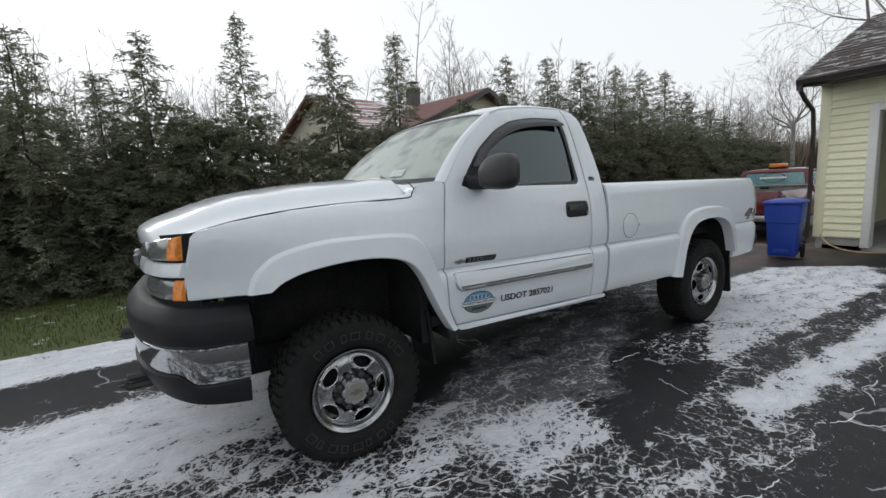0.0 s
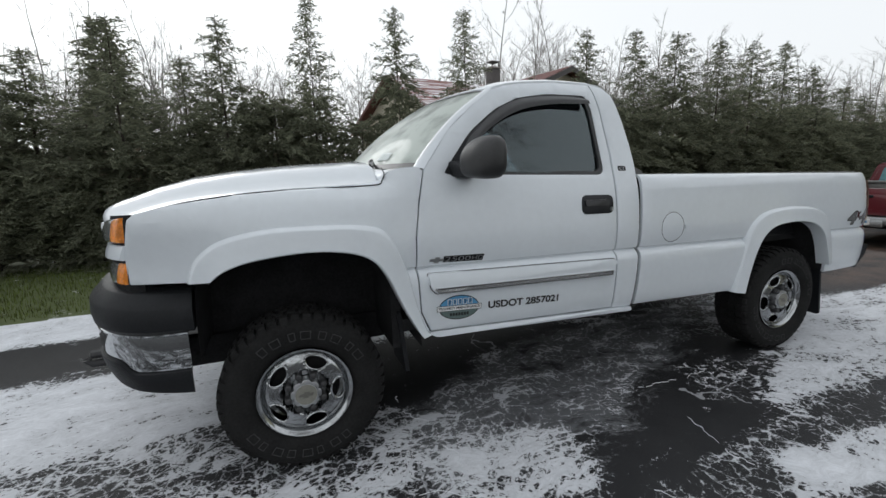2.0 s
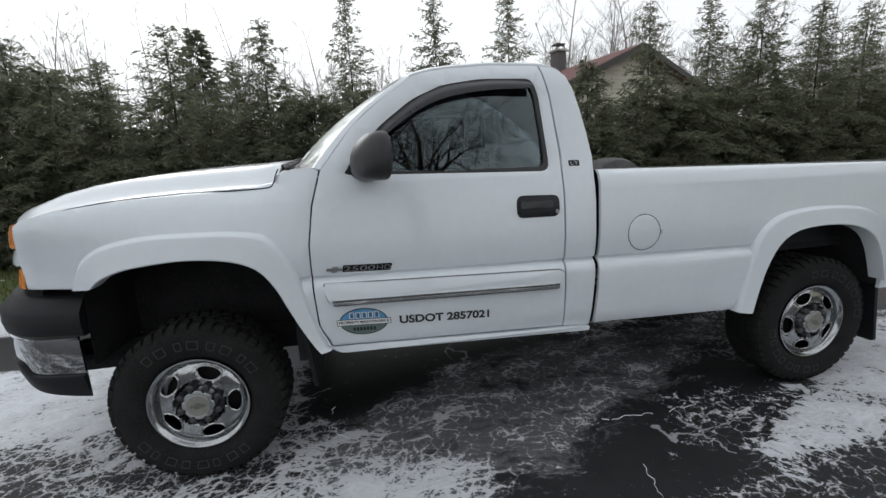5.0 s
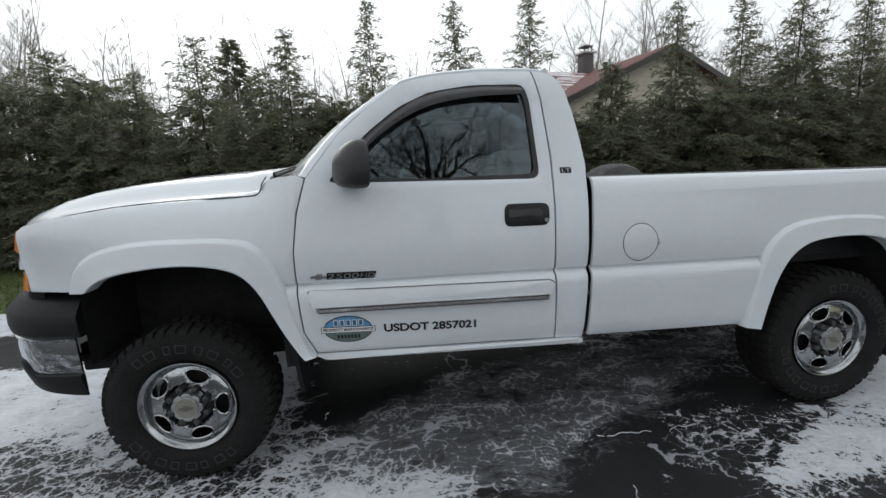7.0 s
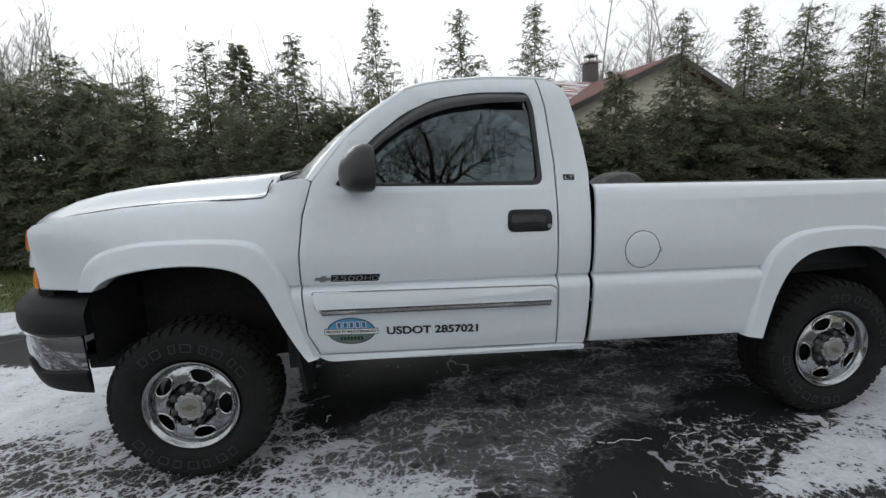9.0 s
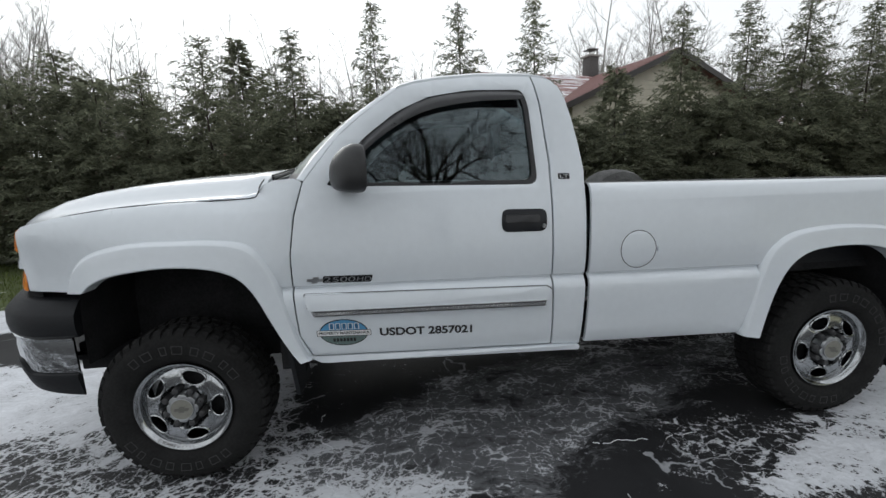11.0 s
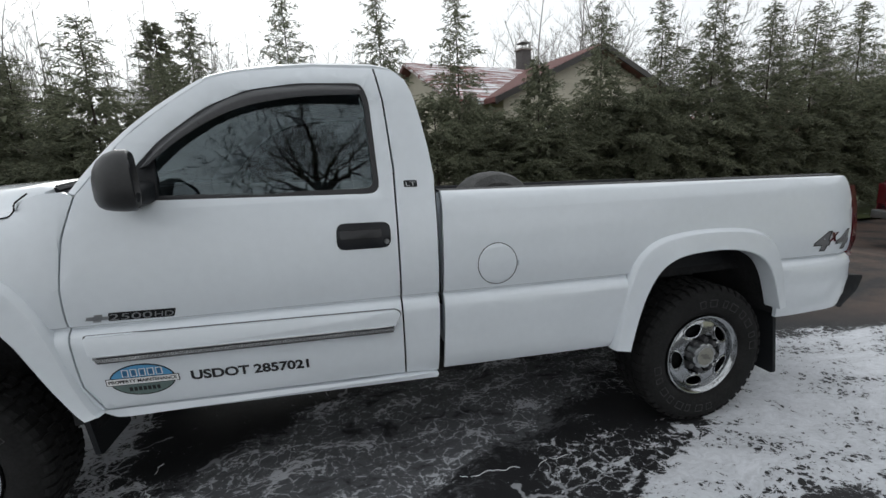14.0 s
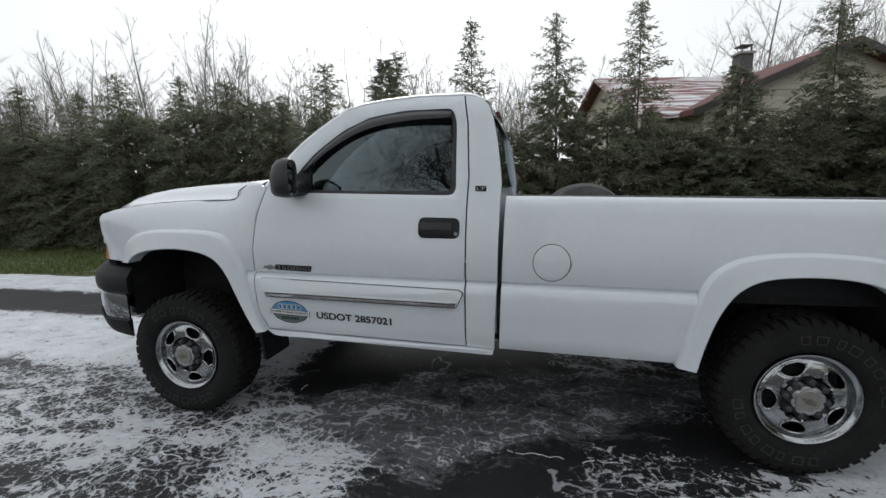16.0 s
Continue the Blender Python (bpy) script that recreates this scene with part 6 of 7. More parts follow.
# fuel door
FUEL = [(2.217 + 0.092 * math.cos(a), 1.018 + 0.094 * math.sin(a)) for a in (2 * math.pi * k / 40 for k in range(40))]
FUEL_IN = [(2.217 + 0.0885 * math.cos(a), 1.018 + 0.0905 * math.sin(a)) for a in (2 * math.pi * k / 40 for k in range(40))]
part("fuel_gap", panel(FUEL, lambda x, z: bed_at(x, z) - 0.0012, [FUEL_IN], step=0.5, lip=0, thick=0), DARK, truck)
fuel = part("fuel_door", panel(FUEL_IN, lambda x, z: bed_at(x, z) - 0.004, step=0.05, lip=0.004, thick=0.003), WHITE, truck, "round fuel door")
part("notch", panel(rounded([(2.312, 1.002), (2.332, 1.014), (2.312, 1.028)], 0.004), lambda x, z: bed_at(x, z) - 0.014, step=0.5, lip=0.003, thick=0.016), WHITE, fuel)


# front end, along a curved plan line
FRONT = table([(0.190, -0.668), (0.22, -0.700), (0.28, -0.742), (0.36, -0.775), (0.50, -0.812), (0.72, -0.842), (1.0, -0.855), (1.28, -0.842), (1.50, -0.812), (1.64, -0.775), (1.72, -0.742), (1.78, -0.700), (1.81, -0.668)])


def fascia(y0, y1, lo, hi, off=0.0, n=16, deep=0.05, dome=0.0):
    """A strip of the nose from y0 to y1 between two heights, which may change along it."""
    rows = []
    for i in range(n + 1):
        f = i / n
        y = y0 + (y1 - y0) * f
        a = lo(f) if callable(lo) else lo
        b = hi(f) if callable(hi) else hi
        x = FRONT(y) - off
        row = [(x + deep, y, a)]
        for g in (0, 0.06, 0.3, 0.5, 0.7, 0.94, 1):
            row.append((x - dome * (1 - (2 * g - 1) ** 2) + 0.02 * (g - 0.5) + (0.006 if g in (0, 1) else 0), y, a + (b - a) * g))
        row.append((x + deep, y, b))
        rows.append(row)
    bm = bmesh.new()
    vs = rows_mesh(bm, rows)
    bm.faces.new(vs[0])
    bm.faces.new(vs[-1][::-1])
    return bm


def lamps(k):
    s = (lambda bm: bm) if k == 0 else (lambda bm: mirrored(bm, MID))
    head = part("headlamp", s(fascia(0.232, 0.56, lambda f: 1.146 + 0.006 * f, lambda f: 1.246 - 0.022 * f, 0.004, dome=0.010)), CLEAR_LENS, truck, "clear headlamp with reflector")
    part("turn_signal", s(fascia(0.196, 0.232, lambda f: 1.146, lambda f: 1.252 - 0.008 * f, 0.008, deep=0.040, dome=0.004)), AMBER, head, "amber lens")
    part("lamp_bulb", s(lathe(bmesh.new(), [(0.001, -0.010), (0.028, -0.010), (0.03, 0.0)], 20, (-0.792, 0.42, 1.195), "x")), STEEL, head)
    low_lamp = part("daytime_lamp", s(fascia(0.232, 0.56, 0.964, 1.058, 0.002, dome=0.008)), CLEAR_LENS, truck, "clear lower lamp")
    part("side_marker", s(fascia(0.196, 0.232, 0.964, 1.058, 0.008, deep=0.040, dome=0.004)), AMBER, low_lamp, "amber lens")
    part("lamp_bar", s(fascia(0.187, 0.57, 1.070, 1.134, 0.010, dome=0.004)), WHITE, truck)
    part("lamp_housing", s(fascia(0.193, 0.575, 0.905, lambda f: 1.262 - 0.02 * f, -0.006)), DARK, truck, "black lamp housing")


for k in (0, 1):
    lamps(k)
grille = part("grille", fascia(0.57, 1.43, 0.95, 1.228, -0.03), BLACK_TRIM, truck, "black mesh grille")
part("grille_bar", fascia(0.57, 1.43, 1.068, 1.136, 0.008, dome=0.006), WHITE, grille)
for z in np.linspace(0.97, 1.21, 11):
    if not 1.055 < z < 1.15:
        part("slat", fascia(0.575, 1.425, z - 0.004, z + 0.004, -0.012, 10), BLACK_PLASTIC, grille)
bm = panel([(0.87, 1.10), (0.945, 1.10), (0.945, 1.08), (1.055, 1.08), (1.055, 1.10), (1.13, 1.10), (1.14, 1.145), (1.06, 1.145), (1.06, 1.165), (0.94, 1.165), (0.94, 1.145), (0.86, 1.145)], lambda x, z: 0, step=0.5, lip=0.005)
for v in bm.verts:
    v.co = Vector((-0.895 + v.co.y, v.co.x, v.co.z - 0.02))
part("emblem", bm, STEEL, grille)

# front bumper: black cap, bright bar and dark valance
BUMP = [(-0.425, 0.105), (-0.53, 0.100), (-0.63, 0.110), (-0.71, 0.140), (-0.775, 0.190), (-0.83, 0.270), (-0.875, 0.38), (-0.91, 0.53), (-0.935, 0.75), (-0.945, 1.0)]


def sweep(sections, end, n=56):
    half = smooth_line([(end, 0.103, 0)] + [(p[0], p[1], 0) for p in BUMP[1:]], n)
    line = half + [Vector((p.x, 2 - p.y, 0)) for p in half[-2::-1]]
    bm = bmesh.new()
    rows = []
    for i, p in enumerate(line):
        d = (line[min(i + 1, len(line) - 1)] - line[max(i - 1, 0)]).normalized()
        out = Vector((d.y, -d.x, 0)) * -1
        rows.append([(p.x + out.x * o, p.y + out.y * o, z) for o, z in sections(p.x)])
    vs = rows_mesh(bm, rows)
    bm.faces.new(vs[0])
    bm.faces.new(vs[-1][::-1])
    return bm


cap_top = table([(-0.95, 0.958), (-0.80, 0.944), (-0.62, 0.928), (-0.42, 0.918)])
cap_foot = table([(-0.95, 0.788), (-0.80, 0.775), (-0.62, 0.757), (-0.42, 0.750)])
low_edge = table([(-0.95, 0.645), (-0.76, 0.640), (-0.735, 0.630), (-0.70, 0.592), (-0.68, 0.582), (-0.42, 0.568)])
foot = table([(-0.95, 0.555), (-0.82, 0.525), (-0.70, 0.492), (-0.55, 0.466), (-0.46, 0.452), (-0.42, 0.446)])
bumper = part("front_bumper", sweep(lambda x: [(-0.10, cap_foot(x)), (0.0, cap_foot(x)), (0.010, cap_foot(x) + 0.012), (0.016, cap_foot(x) + 0.05), (0.012, cap_top(x) - 0.066), (0.006, cap_top(x) - 0.055), (-0.038, cap_top(x) - 0.008), (-0.05, cap_top(x) - 0.002), (-0.10, cap_top(x)), (-0.16, cap_top(x))], -0.432), BLACK_PLASTIC, truck, "black plastic bumper cap", sharp=28)
part("bumper_bar", sweep(lambda x: [(-0.014, cap_foot(x) + 0.003), (-0.004, cap_foot(x) + 0.003), (0.004, cap_foot(x) - 0.004), (0.003, cap_foot(x) - 0.012), (-0.003, cap_foot(x) - 0.018), (0.0, cap_foot(x) - 0.05), (-0.003, low_edge(x) + 0.02), (-0.010, low_edge(x) - 0.004), (-0.016, low_edge(x) - 0.004)], -0.462), CHROME, bumper, "scuffed chrome bumper bar", sharp=25)
part("valance", sweep(lambda x: [(-0.03, low_edge(x) + 0.004), (0.004, low_edge(x) - 0.002), (0.006, low_edge(x) - 0.012), (-0.004, 0.5 * (low_edge(x) + foot(x))), (-0.02, foot(x) + 0.012), (-0.026, foot(x)), (-0.03, foot(x) + 0.006)], -0.468), BLACK_PLASTIC, bumper, "dark lower valance")
for y, e in ((0.50, 0.0), (1.50, 0.10)):
    hook = part("tow_hook", tube(bmesh.new(), [(-0.80, y, 0.53), (-0.96 - e, y, 0.53), (-0.985 - e, y, 0.55), (-0.96 - e, y, 0.575), (-0.85, y, 0.575)], 0.022, 8), BLACK_TRIM, truck)
    part("mount", block(-0.86 - e, -0.6, y - 0.03, y + 0.03, 0.495, 0.53, 0.006), DARK, hook)


# lettering on the doors and the bed
def lettering(text, x0, z0, width, height, at, parent, material, label="", lean=0.0, drop=-0.05, out=0.003, name="lettering", bold=0.0):
    cu = bpy.data.curves.new("text", "FONT")
    cu.body, cu.offset = text, bold
    tmp = new("text", cu)
    me = bpy.data.meshes.new_from_object(tmp.evaluated_get(bpy.context.evaluated_depsgraph_get()))
    bpy.data.objects.remove(tmp)
    bpy.data.curves.remove(cu)
    me.name = name
    xs, ys = [v.co.x for v in me.vertices], [v.co.y for v in me.vertices]
    for v in me.vertices:
        u = (v.co.x - min(xs)) / (max(xs) - min(xs))
        w = (v.co.y - min(ys)) / (max(ys) - min(ys))
        x = x0 + u * width + lean * w * height
        z = z0 + w * height + drop * (u * width)
        v.co = (x, at(x, z) - out, z)
    bm = bmesh.new()
    bm.from_mesh(me)
    bpy.data.meshes.remove(me)
    bmesh.ops.remove_doubles(bm, verts=bm.verts[:], dist=1e-6)
    left = set(bm.faces)
    while left:
        seed, island = [next(iter(left))], set()
        while seed:
            f = seed.pop()
            if f in island:
                continue
            island.add(f)
            seed += [g for e in f.edges for g in e.link_faces if g not in island]
        left -= island
        one, seen = bmesh.new(), {}
        for f in island:
            for v in f.verts:
                if v not in seen:
                    seen[v] = one.verts.new(v.co)
            one.faces.new([seen[v] for v in f.verts])
        part("letter", one, material, parent, label, smooth=False)
    bm.free()


lettering("USDOT 2857021", 0.943, 0.680, 0.44, 0.042, cab_at, doors[0], LETTER, "black lettering", drop=-0.045, out=0.002, bold=0.034)
DECAL_AT = (0.778, 0.712)
oval = lambda rx, rz, lo=0.0, hi=2 * math.pi: [(DECAL_AT[0] + rx * math.cos(a), DECAL_AT[1] - 0.045 * rx * math.cos(a) + rz * math.sin(a)) for a in np.linspace(lo, hi, 40)]
decal = part("sign_decal", panel(oval(0.112, 0.067)[:-1], lambda x, z: cab_at(x, z) - 0.0012, step=0.1, lip=0, thick=0), LETTER, truck, "oval blue and green business decal with a white banner")
part("sky", panel(oval(0.107, 0.062, 0, math.pi), lambda x, z: cab_at(x, z) - 0.0024, step=0.1, lip=0, thick=0), DECAL_BLUE, decal)
part("field", panel(oval(0.107, 0.062, math.pi, 2 * math.pi), lambda x, z: cab_at(x, z) - 0.0024, step=0.1, lip=0, thick=0), DECAL_GREEN, decal)
def decal_bar(x0, x1, z0, z1, out, material):
    tilt_ = lambda x: -0.045 * (x - 0.778)
    part("bar", panel([(x0, z0 + tilt_(x0)), (x1, z0 + tilt_(x1)), (x1, z1 + tilt_(x1)), (x0, z1 + tilt_(x0))], lambda x, z: cab_at(x, z) - out, step=0.1, lip=0, thick=0), material, decal)


for i in range(5):
    a = 0.713 + 0.0285 * i
    decal_bar(a, a + 0.0225, 0.729, 0.7595, 0.0034, DECAL_WHITE)
    decal_bar(a + 0.0035, a + 0.0190, 0.7318, 0.7567, 0.0044, DECAL_NAVY)
for i in range(7):
    a = 0.726 + 0.0155 * i
    decal_bar(a, a + 0.011, 0.667, 0.684, 0.0034, LETTER)
part("banner_edge", panel([(0.655, 0.7010), (0.903, 0.689), (0.903, 0.7195), (0.655, 0.7315)], lambda x, z: cab_at(x, z) - 0.0030, step=0.1, lip=0, thick=0), LETTER, decal)
part("banner", panel([(0.658, 0.7035), (0.900, 0.6915), (0.900, 0.717), (0.658, 0.729)], lambda x, z: cab_at(x, z) - 0.0036, step=0.1, lip=0, thick=0), DECAL_WHITE, decal)
lettering("PROPERTY MAINTENANCE", 0.664, 0.7095, 0.230, 0.014, cab_at, decal, LETTER, drop=-0.045, out=0.0048, bold=0.025)
badge = part("badge", panel(rounded([(0.700, 0.953), (0.918, 0.944), (0.930, 0.977), (0.706, 0.985)], 0.006), lambda x, z: cab_at(x, z) - 0.003, step=0.1, lip=0.002, thick=0.004), BLACK_PLASTIC, truck, "dark model badge with silver figures")
lettering("2500", 0.706, 0.957, 0.14, 0.024, cab_at, badge, STEEL, drop=-0.04, out=0.007, lean=0.25)
lettering("HD", 0.855, 0.953, 0.064, 0.020, cab_at, badge, STEEL, drop=-0.04, out=0.007, lean=0.25)
part("emblem", panel([(0.628, 0.962), (0.652, 0.961), (0.650, 0.953), (0.676, 0.952), (0.678, 0.960), (0.702, 0.959), (0.706, 0.972), (0.684, 0.973), (0.686, 0.982), (0.660, 0.983), (0.658, 0.975), (0.634, 0.976)], lambda x, z: cab_at(x, z) - 0.003, step=0.2, lip=0.002, thick=0.005), STEEL, badge)
FIGURE = shader("figure_grey", (0.15, 0.15, 0.155), 0.5, spread=0.3, scale=30)
for k, (c, x0, mt, w, h, dz) in enumerate((("4", 3.985, FIGURE, 0.092, 0.095, 0.0), ("x", 4.085, RED_LENS, 0.05, 0.05, 0.04), ("4", 4.132, FIGURE, 0.092, 0.095, 0.0))):
    if c == "4":
        lettering(c, x0 - 0.010, 0.900 + dz, w + 0.020, h + 0.014, bed_at, beds[0], LETTER, lean=0.3, out=0.0015, drop=-0.04, bold=0.06)
    lettering(c, x0, 0.908 + dz, w, h, bed_at, beds[0], mt, "grey and red figures" if k == 0 else "", lean=0.3, out=0.003, drop=-0.04, bold=0.04)
trim = part("trim_badge", panel(rounded([(1.835, 1.372), (1.892, 1.370), (1.892, 1.398), (1.835, 1.400)], 0.006), lambda x, z: cab_at(x, z) - 0.003, step=0.1, lip=0.002, thick=0.004), BLACK_PLASTIC, truck)
lettering("LT", 1.843, 1.377, 0.042, 0.016, cab_at, trim, STEEL, out=0.0055, drop=-0.03)


# back of the cab
bm = panel(rounded([(0.10, 0.60), (1.90, 0.60), (1.93, 1.38), (1.765, 1.84), (0.235, 1.84), (0.07, 1.38)], 0.04), lambda x, z: 0, [rounded([(0.17, 1.40), (1.83, 1.40), (1.72, 1.79), (0.28, 1.79)], 0.05)], step=0.3)
for v in bm.verts:
    v.co = Vector((1.945 - max(0, v.co.z - 1.40) * 0.16 - v.co.y, v.co.x, v.co.z))
back = part("cab_back", bm, WHITE, truck)
bm = bmesh.new()
rows_mesh(bm, [[(1.946, 0.15, 1.385), (1.946, 1.85, 1.385)], [(1.882, 0.26, 1.80), (1.882, 1.74, 1.80)]])
part("rear_window", bm, SIDE_GLASS, back, "dark rear window")
part("brake_lamp", block(1.865, 1.90, 0.85, 1.15, 1.845, 1.888, 0.008), RED_LENS, truck)

# cabin
part("cab_floor", block(0.5, 1.93, 0.08, 1.92, 0.60, 0.66), DARK, truck, smooth=False)
part("firewall", block(0.45, 0.5, 0.12, 1.88, 0.5, 1.36), DARK, truck, smooth=False)
bm = bmesh.new()
rows_mesh(bm, [[(x, y, z) for x, z in ((0.48, 1.385), (0.62, 1.40), (0.80, 1.385), (0.90, 1.33), (0.88, 1.15), (0.78, 1.0), (0.6, 0.9))] for y in (0.12, 0.5, 1.0, 1.5, 1.88)])
dash = part("dashboard", bm, GREY_CLOTH, truck)
part("binnacle", block(0.78, 0.93, 0.36, 0.76, 1.33, 1.42, 0.03), GREY_CLOTH, dash)
wheel_bm = bmesh.new()
ring = [(1.05 + 0.19 * 0.42 * math.sin(a), 0.56 + 0.19 * math.cos(a), 1.30 + 0.19 * 0.9 * math.sin(a)) for a in np.linspace(0, 2 * math.pi, 37)]
tube(wheel_bm, ring, 0.015, 8, False)
tube(wheel_bm, [ring[0], (1.03, 0.56, 1.30), ring[18]], 0.018, 6)
tube(wheel_bm, [(1.03, 0.56, 1.30), (0.85, 0.56, 1.24)], 0.03, 8)
# Rim colour lightened: the windscreen's light on it is put into the grey.
part("steering_wheel", wheel_bm, shader("screen_lit_grey", (0.20, 0.20, 0.20), 0.4), truck, "steering wheel with windscreen light painted into its grey")
bench = part("seat", block(1.22, 1.72, 0.22, 1.78, 0.92, 1.06, 0.05), GREY_CLOTH, truck, "grey cloth bench seat")
for y in (0.30, 0.80, 1.25):
    part("backrest", block(1.66, 1.80, y, y + 0.46, 1.0, 1.52 if y != 0.8 else 1.42, 0.05), GREY_CLOTH, bench)
for y in (0.43, 1.38):
    part("headrest", block(1.68, 1.78, y, y + 0.22, 1.53, 1.70, 0.04), GREY_CLOTH, bench)
part("headliner", block(1.12, 1.88, 0.26, 1.74, 1.845, 1.853), shader("headliner", (0.35, 0.34, 0.32), 0.9), truck, smooth=False)


# chassis
for y in (0.52, 1.42):
    part("frame_rail", block(-0.75, 4.3, y, y + 0.08, 0.42, 0.58, 0.01), DARK, truck)
part("rear_axle", tube(bmesh.new(), [(3.378, 0.2, 0.385), (3.378, 1.8, 0.385)], 0.05, 10), DARK, truck)
part("differential", lathe(bmesh.new(), [(0.01, -0.16), (0.12, -0.1), (0.15, 0), (0.12, 0.1), (0.01, 0.16)], 20, (3.378, 1.0, 0.385)), DARK, truck)
part("front_axle", tube(bmesh.new(), [(0, 0.2, 0.385), (0, 1.8, 0.385)], 0.045, 10), DARK, truck)
part("gearbox", block(0.3, 1.6, 0.75, 1.25, 0.38, 0.7, 0.05), DARK, truck)
part("fuel_tank", block(2.0, 2.9, 0.34, 0.52, 0.42, 0.62, 0.05), DARK, truck)
part("exhaust", tube(bmesh.new(), [(0.5, 1.3, 0.42), (2.6, 1.3, 0.42), (3.4, 1.55, 0.5), (4.2, 1.75, 0.5)], 0.04, 10), STEEL, truck)
both("shock", lambda: tube(bmesh.new(), [(3.45, 0.35, 0.35), (3.25, 0.45, 0.8)], 0.03, 8), DARK)
both("front_flap", lambda: panel(rounded([(0.10, 0.36), (0.36, 0.36), (0.36, 0.70), (0.10, 0.70)], 0.02), lambda x, z: 0, step=0.3), BLACK_PLASTIC)
both("rear_flap", lambda: panel(rounded([(0.055, 0.19), (0.36, 0.19), (0.36, 0.78), (0.055, 0.78)], 0.02), lambda x, z: 0, step=0.3), BLACK_PLASTIC)
for ob in [o for o in truck.children if o.name.startswith(("front_flap", "rear_flap"))]:
    fore = ob.name.startswith("front")
    far = ob.data.vertices[0].co.y > 0.5
    for v in ob.data.vertices:
        across_, up_, deep_ = v.co.x, v.co.z, v.co.y if not far else 2 - v.co.y
        v.co = ((0.47 if fore else 3.80) + deep_ + (0.12 * (0.78 - up_) if not fore else 0.10 * (0.7 - up_)), across_ if not far else 2 - across_, up_)


# wheels
SIDEWALL = shader("sidewall_grey", (0.055, 0.055, 0.055), 0.8, gloss=0.2, spread=0.5, scale=60)
NUT_GREY = shader("nut_grey", (0.045, 0.045, 0.047), 0.35, 0.2, spread=0.3)
CAP_BEIGE = shader("cap_beige", (0.24, 0.235, 0.205), 0.5, 0.2, spread=0.2, scale=60)


def road_wheel(x, far, turn):
    """Tyre with lugged tread, chrome wheel with five windows, eight nuts and a hub cap. Built about the axle, outer face at minus y."""
    R = 0.385
    bm = lathe(bmesh.new(), [(0.215, 0.062), (0.228, 0.040), (0.250, 0.022), (0.285, 0.012), (0.32, 0.012), (0.345, 0.022), (0.362, 0.036), (0.372, 0.052), (0.372, 0.25), (0.36, 0.272), (0.32, 0.29), (0.26, 0.285), (0.215, 0.25)], 72)
    tyre = part("tyre", bm, RUBBER, truck, "black all-terrain tyre", sharp=40)
    verts, faces = [], []

    def lug(a0, a1, prof0, prof1):
        k = len(verts)
        for a in (a0, a1):
            for r, y in prof0 + prof1:
                verts.append((r * math.cos(a), y, r * math.sin(a)))
        n = len(prof0) + len(prof1)
        for i in range(n):
            j = (i + 1) % n
            faces.append((k + i, k + j, k + n + j, k + n + i))
        faces.append(tuple(range(k + n - 1, k - 1, -1)))
        faces.append(tuple(range(k + n, k + 2 * n)))

    count = 46
    for i in range(count):
        a = 2 * math.pi * i / count
        w = 2 * math.pi / count
        long_lug = i % 2
        lug(a, a + w * 0.68, [(0.352 if long_lug else 0.360, 0.024 if long_lug else 0.032), (0.374, 0.034), (R, 0.052), (R, 0.098)], [(0.37, 0.098), (0.36, 0.05)])
        lug(a + w * 0.3, a + w * 0.95, [(0.37, 0.108), (R, 0.110), (R, 0.148), (0.37, 0.150)], [])
        lug(a, a + w * 0.66, [(0.37, 0.158), (R, 0.160), (R, 0.198), (0.37, 0.200)], [])
        lug(a + w * 0.3, a + w * 0.97, [(0.37, 0.208), (R, 0.210), (R, 0.252), (0.368, 0.272)], [])
    raw_part("tread", verts, faces, RUBBER, tyre, "chunky tread blocks")
    for a0, n, s in ((0.55, 8, 0.235), (3.72, 8, 0.23)):
        for i in range(n):
            a = a0 + i * s
            wide = (0.16, 0.12, 0.15, 0.10)[(i * 3) % 4]
            bm = bmesh.new()
            grid = [[bm.verts.new((r * math.cos(a + d), 0.0098, r * math.sin(a + d))) for r in (0.276, 0.2795, 0.3125, 0.316)] for d in (0, 0.011, wide - 0.011, wide)]
            for u in range(3):
                for v in range(3):
                    if (u, v) != (1, 1):
                        bm.faces.new((grid[u][v], grid[u + 1][v], grid[u + 1][v + 1], grid[u][v + 1]))
            part("sidewall_mark", bm, SIDEWALL, tyre, smooth=False)
    bm = lathe(bmesh.new(), [(0.216, 0.056), (0.222, 0.046), (0.224, 0.036), (0.220, 0.030), (0.213, 0.031), (0.208, 0.038), (0.203, 0.040), (0.198, 0.050), (0.195, 0.062), (0.190, 0.10), (0.186, 0.2), (0.21, 0.25)], 72)
    rim = part("rim", bm, WHEEL_CHROME, truck, "chrome wheel", sharp=50)
    prof = table([(0.0, 0.078), (0.060, 0.080), (0.102, 0.078), (0.105, 0.066), (0.107, 0.050), (0.109, 0.043), (0.111, 0.041), (0.120, 0.043), (0.15, 0.047), (0.172, 0.052), (0.186, 0.058), (0.192, 0.064), (0.198, 0.066)])
    circle = lambda r, n: [(r * math.cos(2 * math.pi * k / n), r * math.sin(2 * math.pi * k / n)) for k in range(n)]
    holes = []
    for i in range(5):
        a = 2 * math.pi * i / 5
        c, s = math.cos(a), math.sin(a)
        pts = rounded([(0.121, -0.026), (0.139, -0.050), (0.163, -0.056), (0.178, -0.034), (0.182, 0.0), (0.178, 0.034), (0.163, 0.056), (0.139, 0.050), (0.121, 0.026), (0.116, 0.0)], 0.012, 3)
        holes.append([(c * u - s * w, s * u + c * w) for u, w in pts])
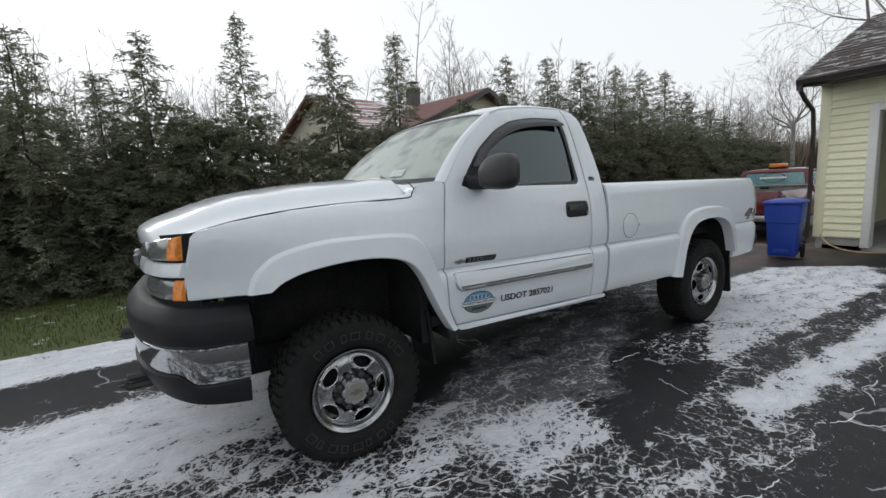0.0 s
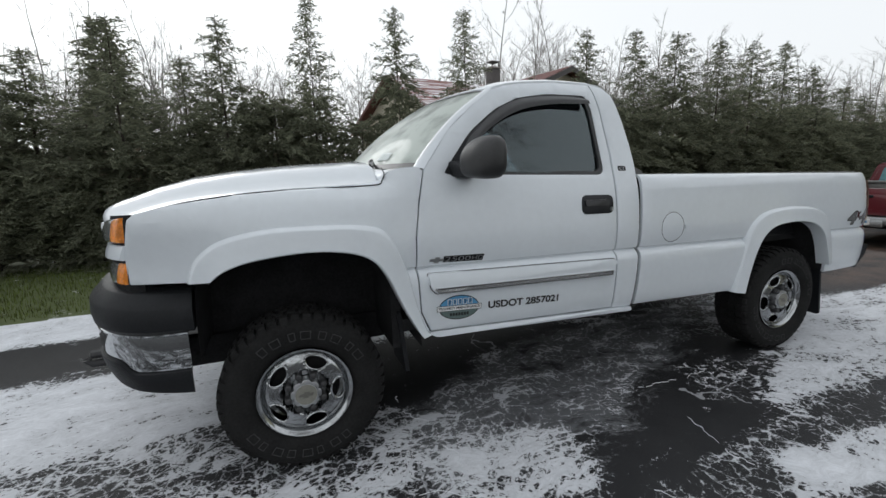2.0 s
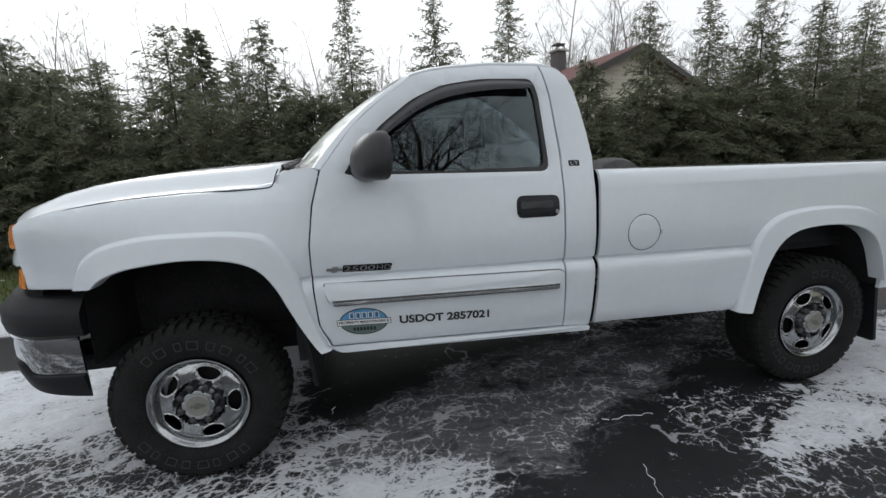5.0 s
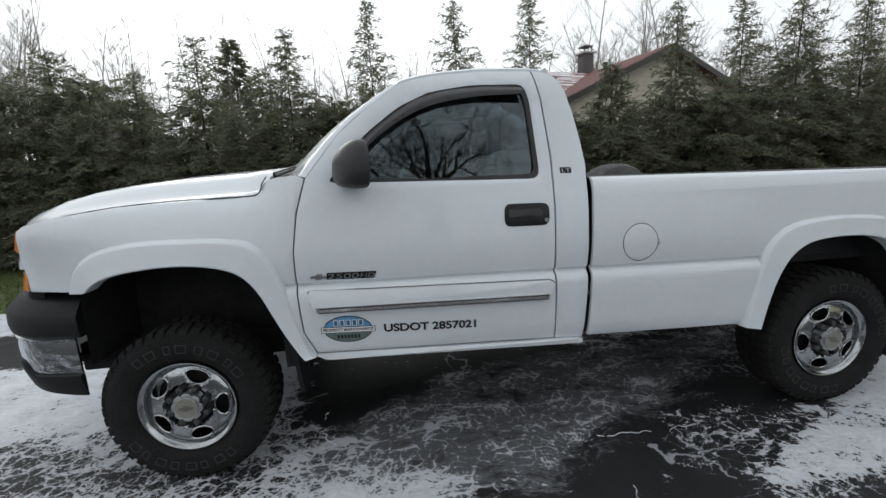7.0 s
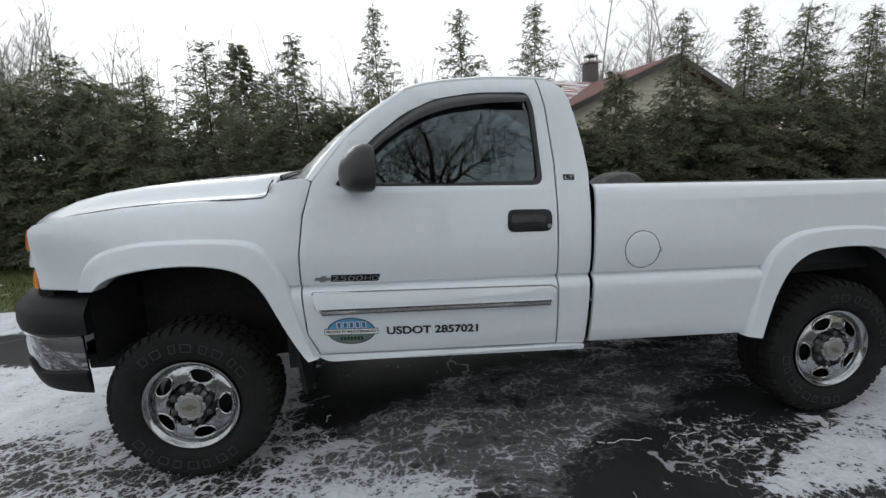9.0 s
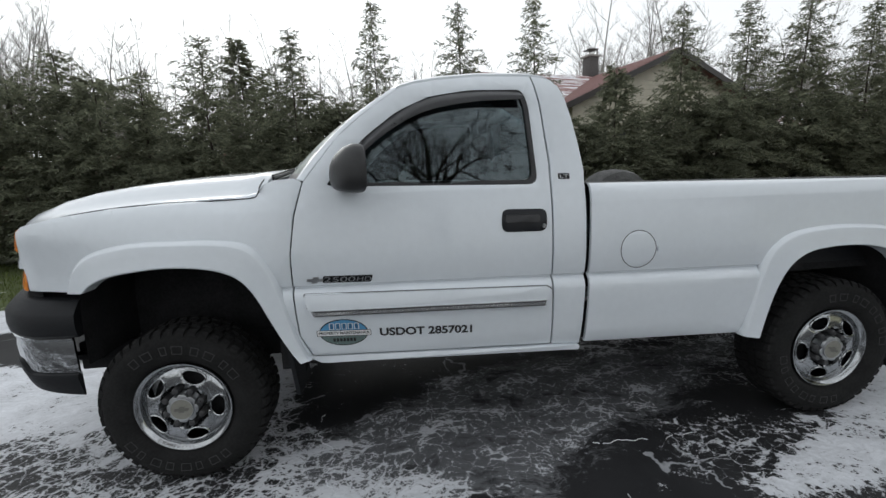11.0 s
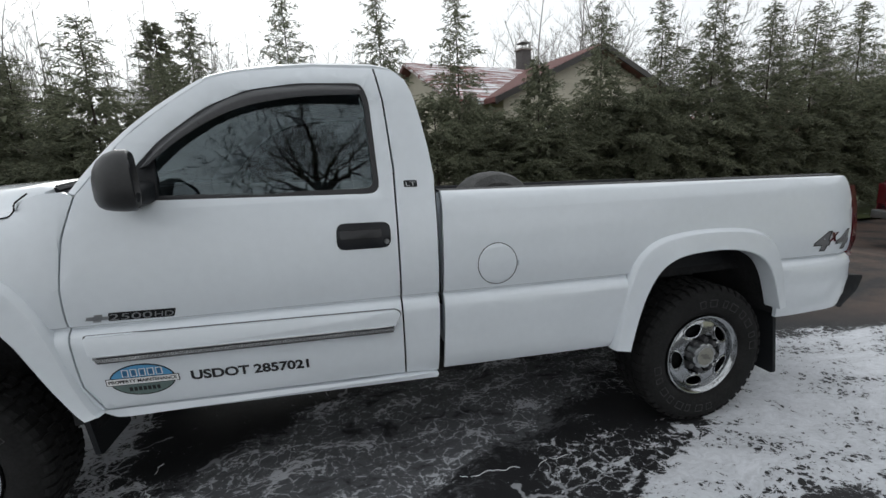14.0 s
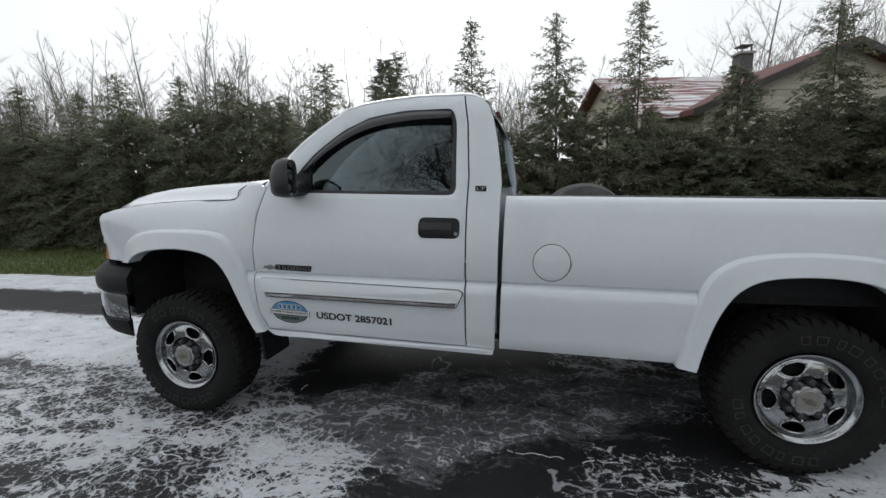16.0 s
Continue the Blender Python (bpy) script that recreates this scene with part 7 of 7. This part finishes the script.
    disc = panel(circle(0.199, 72), lambda u, w: prof(math.hypot(u, w)), [*holes, circle(0.058, 32)], step=0.012, lip=0.004, thick=0.012)
    part("disc", disc, WHEEL_CHROME, rim, sharp=40)
    for hole in holes:
        edge = [(u, prof(math.hypot(u, w)) - 0.0005, w) for u, w in hole]
        part("window_lip", tube(bmesh.new(), [*edge, edge[0]], 0.0045, 6, False), WHEEL_CHROME, rim)
    part("brake", lathe(bmesh.new(), [(0.001, 0.105), (0.15, 0.105), (0.168, 0.12), (0.17, 0.2)], 40), DARK, rim)
    for i in range(8):
        a = 2 * math.pi * (i + 0.5) / 8
        part("wheel_nut", lathe(bmesh.new(), [(0.0015, 0.026), (0.009, 0.0265), (0.0145, 0.030), (0.0175, 0.038), (0.0180, 0.08)], 14, (0.0860 * math.cos(a), 0, 0.0860 * math.sin(a))), NUT_GREY, rim, "dark lug nut cover" if i == 0 else "")
    # scalloped flange of the hub cap, notched round the nuts
    flange = [((0.0700 - 0.0100 * max(0.0, math.cos(8 * (t_ - math.pi / 8))) ** 2) * math.cos(t_), (0.0700 - 0.0100 * max(0.0, math.cos(8 * (t_ - math.pi / 8))) ** 2) * math.sin(t_)) for t_ in (2 * math.pi * k / 96 for k in range(96))]
    part("hub_cap", panel(flange, lambda u, w: 0.019 + 0.10 * max(0.0, math.hypot(u, w) - 0.053), step=0.03, lip=0.003, thick=0.05), STEEL, rim, "scalloped grey hub cap")
    part("cap_rim", lathe(bmesh.new(), [(0.0490, 0.0145), (0.0515, 0.0130), (0.0535, 0.0140), (0.055, 0.019)], 40), STEEL, rim)
    part("cap_disc", lathe(bmesh.new(), [(0.001, 0.0128), (0.0495, 0.0132), (0.050, 0.016)], 36), CAP_BEIGE, rim, "flat beige centre of the hub cap")
    part("emblem", panel([(-0.034, -0.009), (-0.014, -0.007), (-0.014, -0.015), (0.010, -0.014), (0.010, -0.006), (0.030, -0.005), (0.034, 0.009), (0.014, 0.007), (0.014, 0.015), (-0.010, 0.014), (-0.010, 0.006), (-0.030, 0.005)], lambda u, w: 0.0115, step=0.5, lip=0, thick=0.003), shader("emblem_grey", (0.15, 0.145, 0.13), 0.4, 0.3), rim)
    m = pose(x, 0.012, R) @ pose(0, 0, 0, 0, turn, 0) if not far else pose(x, 1.988, R, 0, 0, 180) @ pose(0, 0, 0, 0, turn, 0)
    return tyre, rim, m


near = road_wheel(0.0, False, 0)


def set_wheel(pair, m):
    for ob in pair:
        ob.matrix_basis = m


set_wheel(near[:2], pose(0, 0.012, 0.385, 0, 4, 0))
for x, far, turn in ((3.378, False, 31), (0.0, True, 12), (3.378, True, 50)):
    m = pose(x, 1.988 if far else 0.012, 0.385, 0, 0, 180 if far else 0) @ pose(0, 0, 0, 0, turn, 0)
    for ob in near[:2]:
        copy_thing(ob, m)

spare = thing("loose_tyre", "worn dark grey tyre standing in the truck bed", "tyre")
part("carcass", lathe(bmesh.new(), [(0.16, -0.06), (0.22, -0.09), (0.265, -0.08), (0.28, -0.05), (0.283, 0.0), (0.28, 0.05), (0.265, 0.08), (0.22, 0.09), (0.16, 0.06)], 48), shader("worn_rubber", (0.12, 0.12, 0.118), 0.9, spread=0.4, scale=20, bump=0.4, bump_scale=60, gloss=0.2), spare)
spare.matrix_world = pose(2.42, 0.66, 1.118, 0, 0, 12)
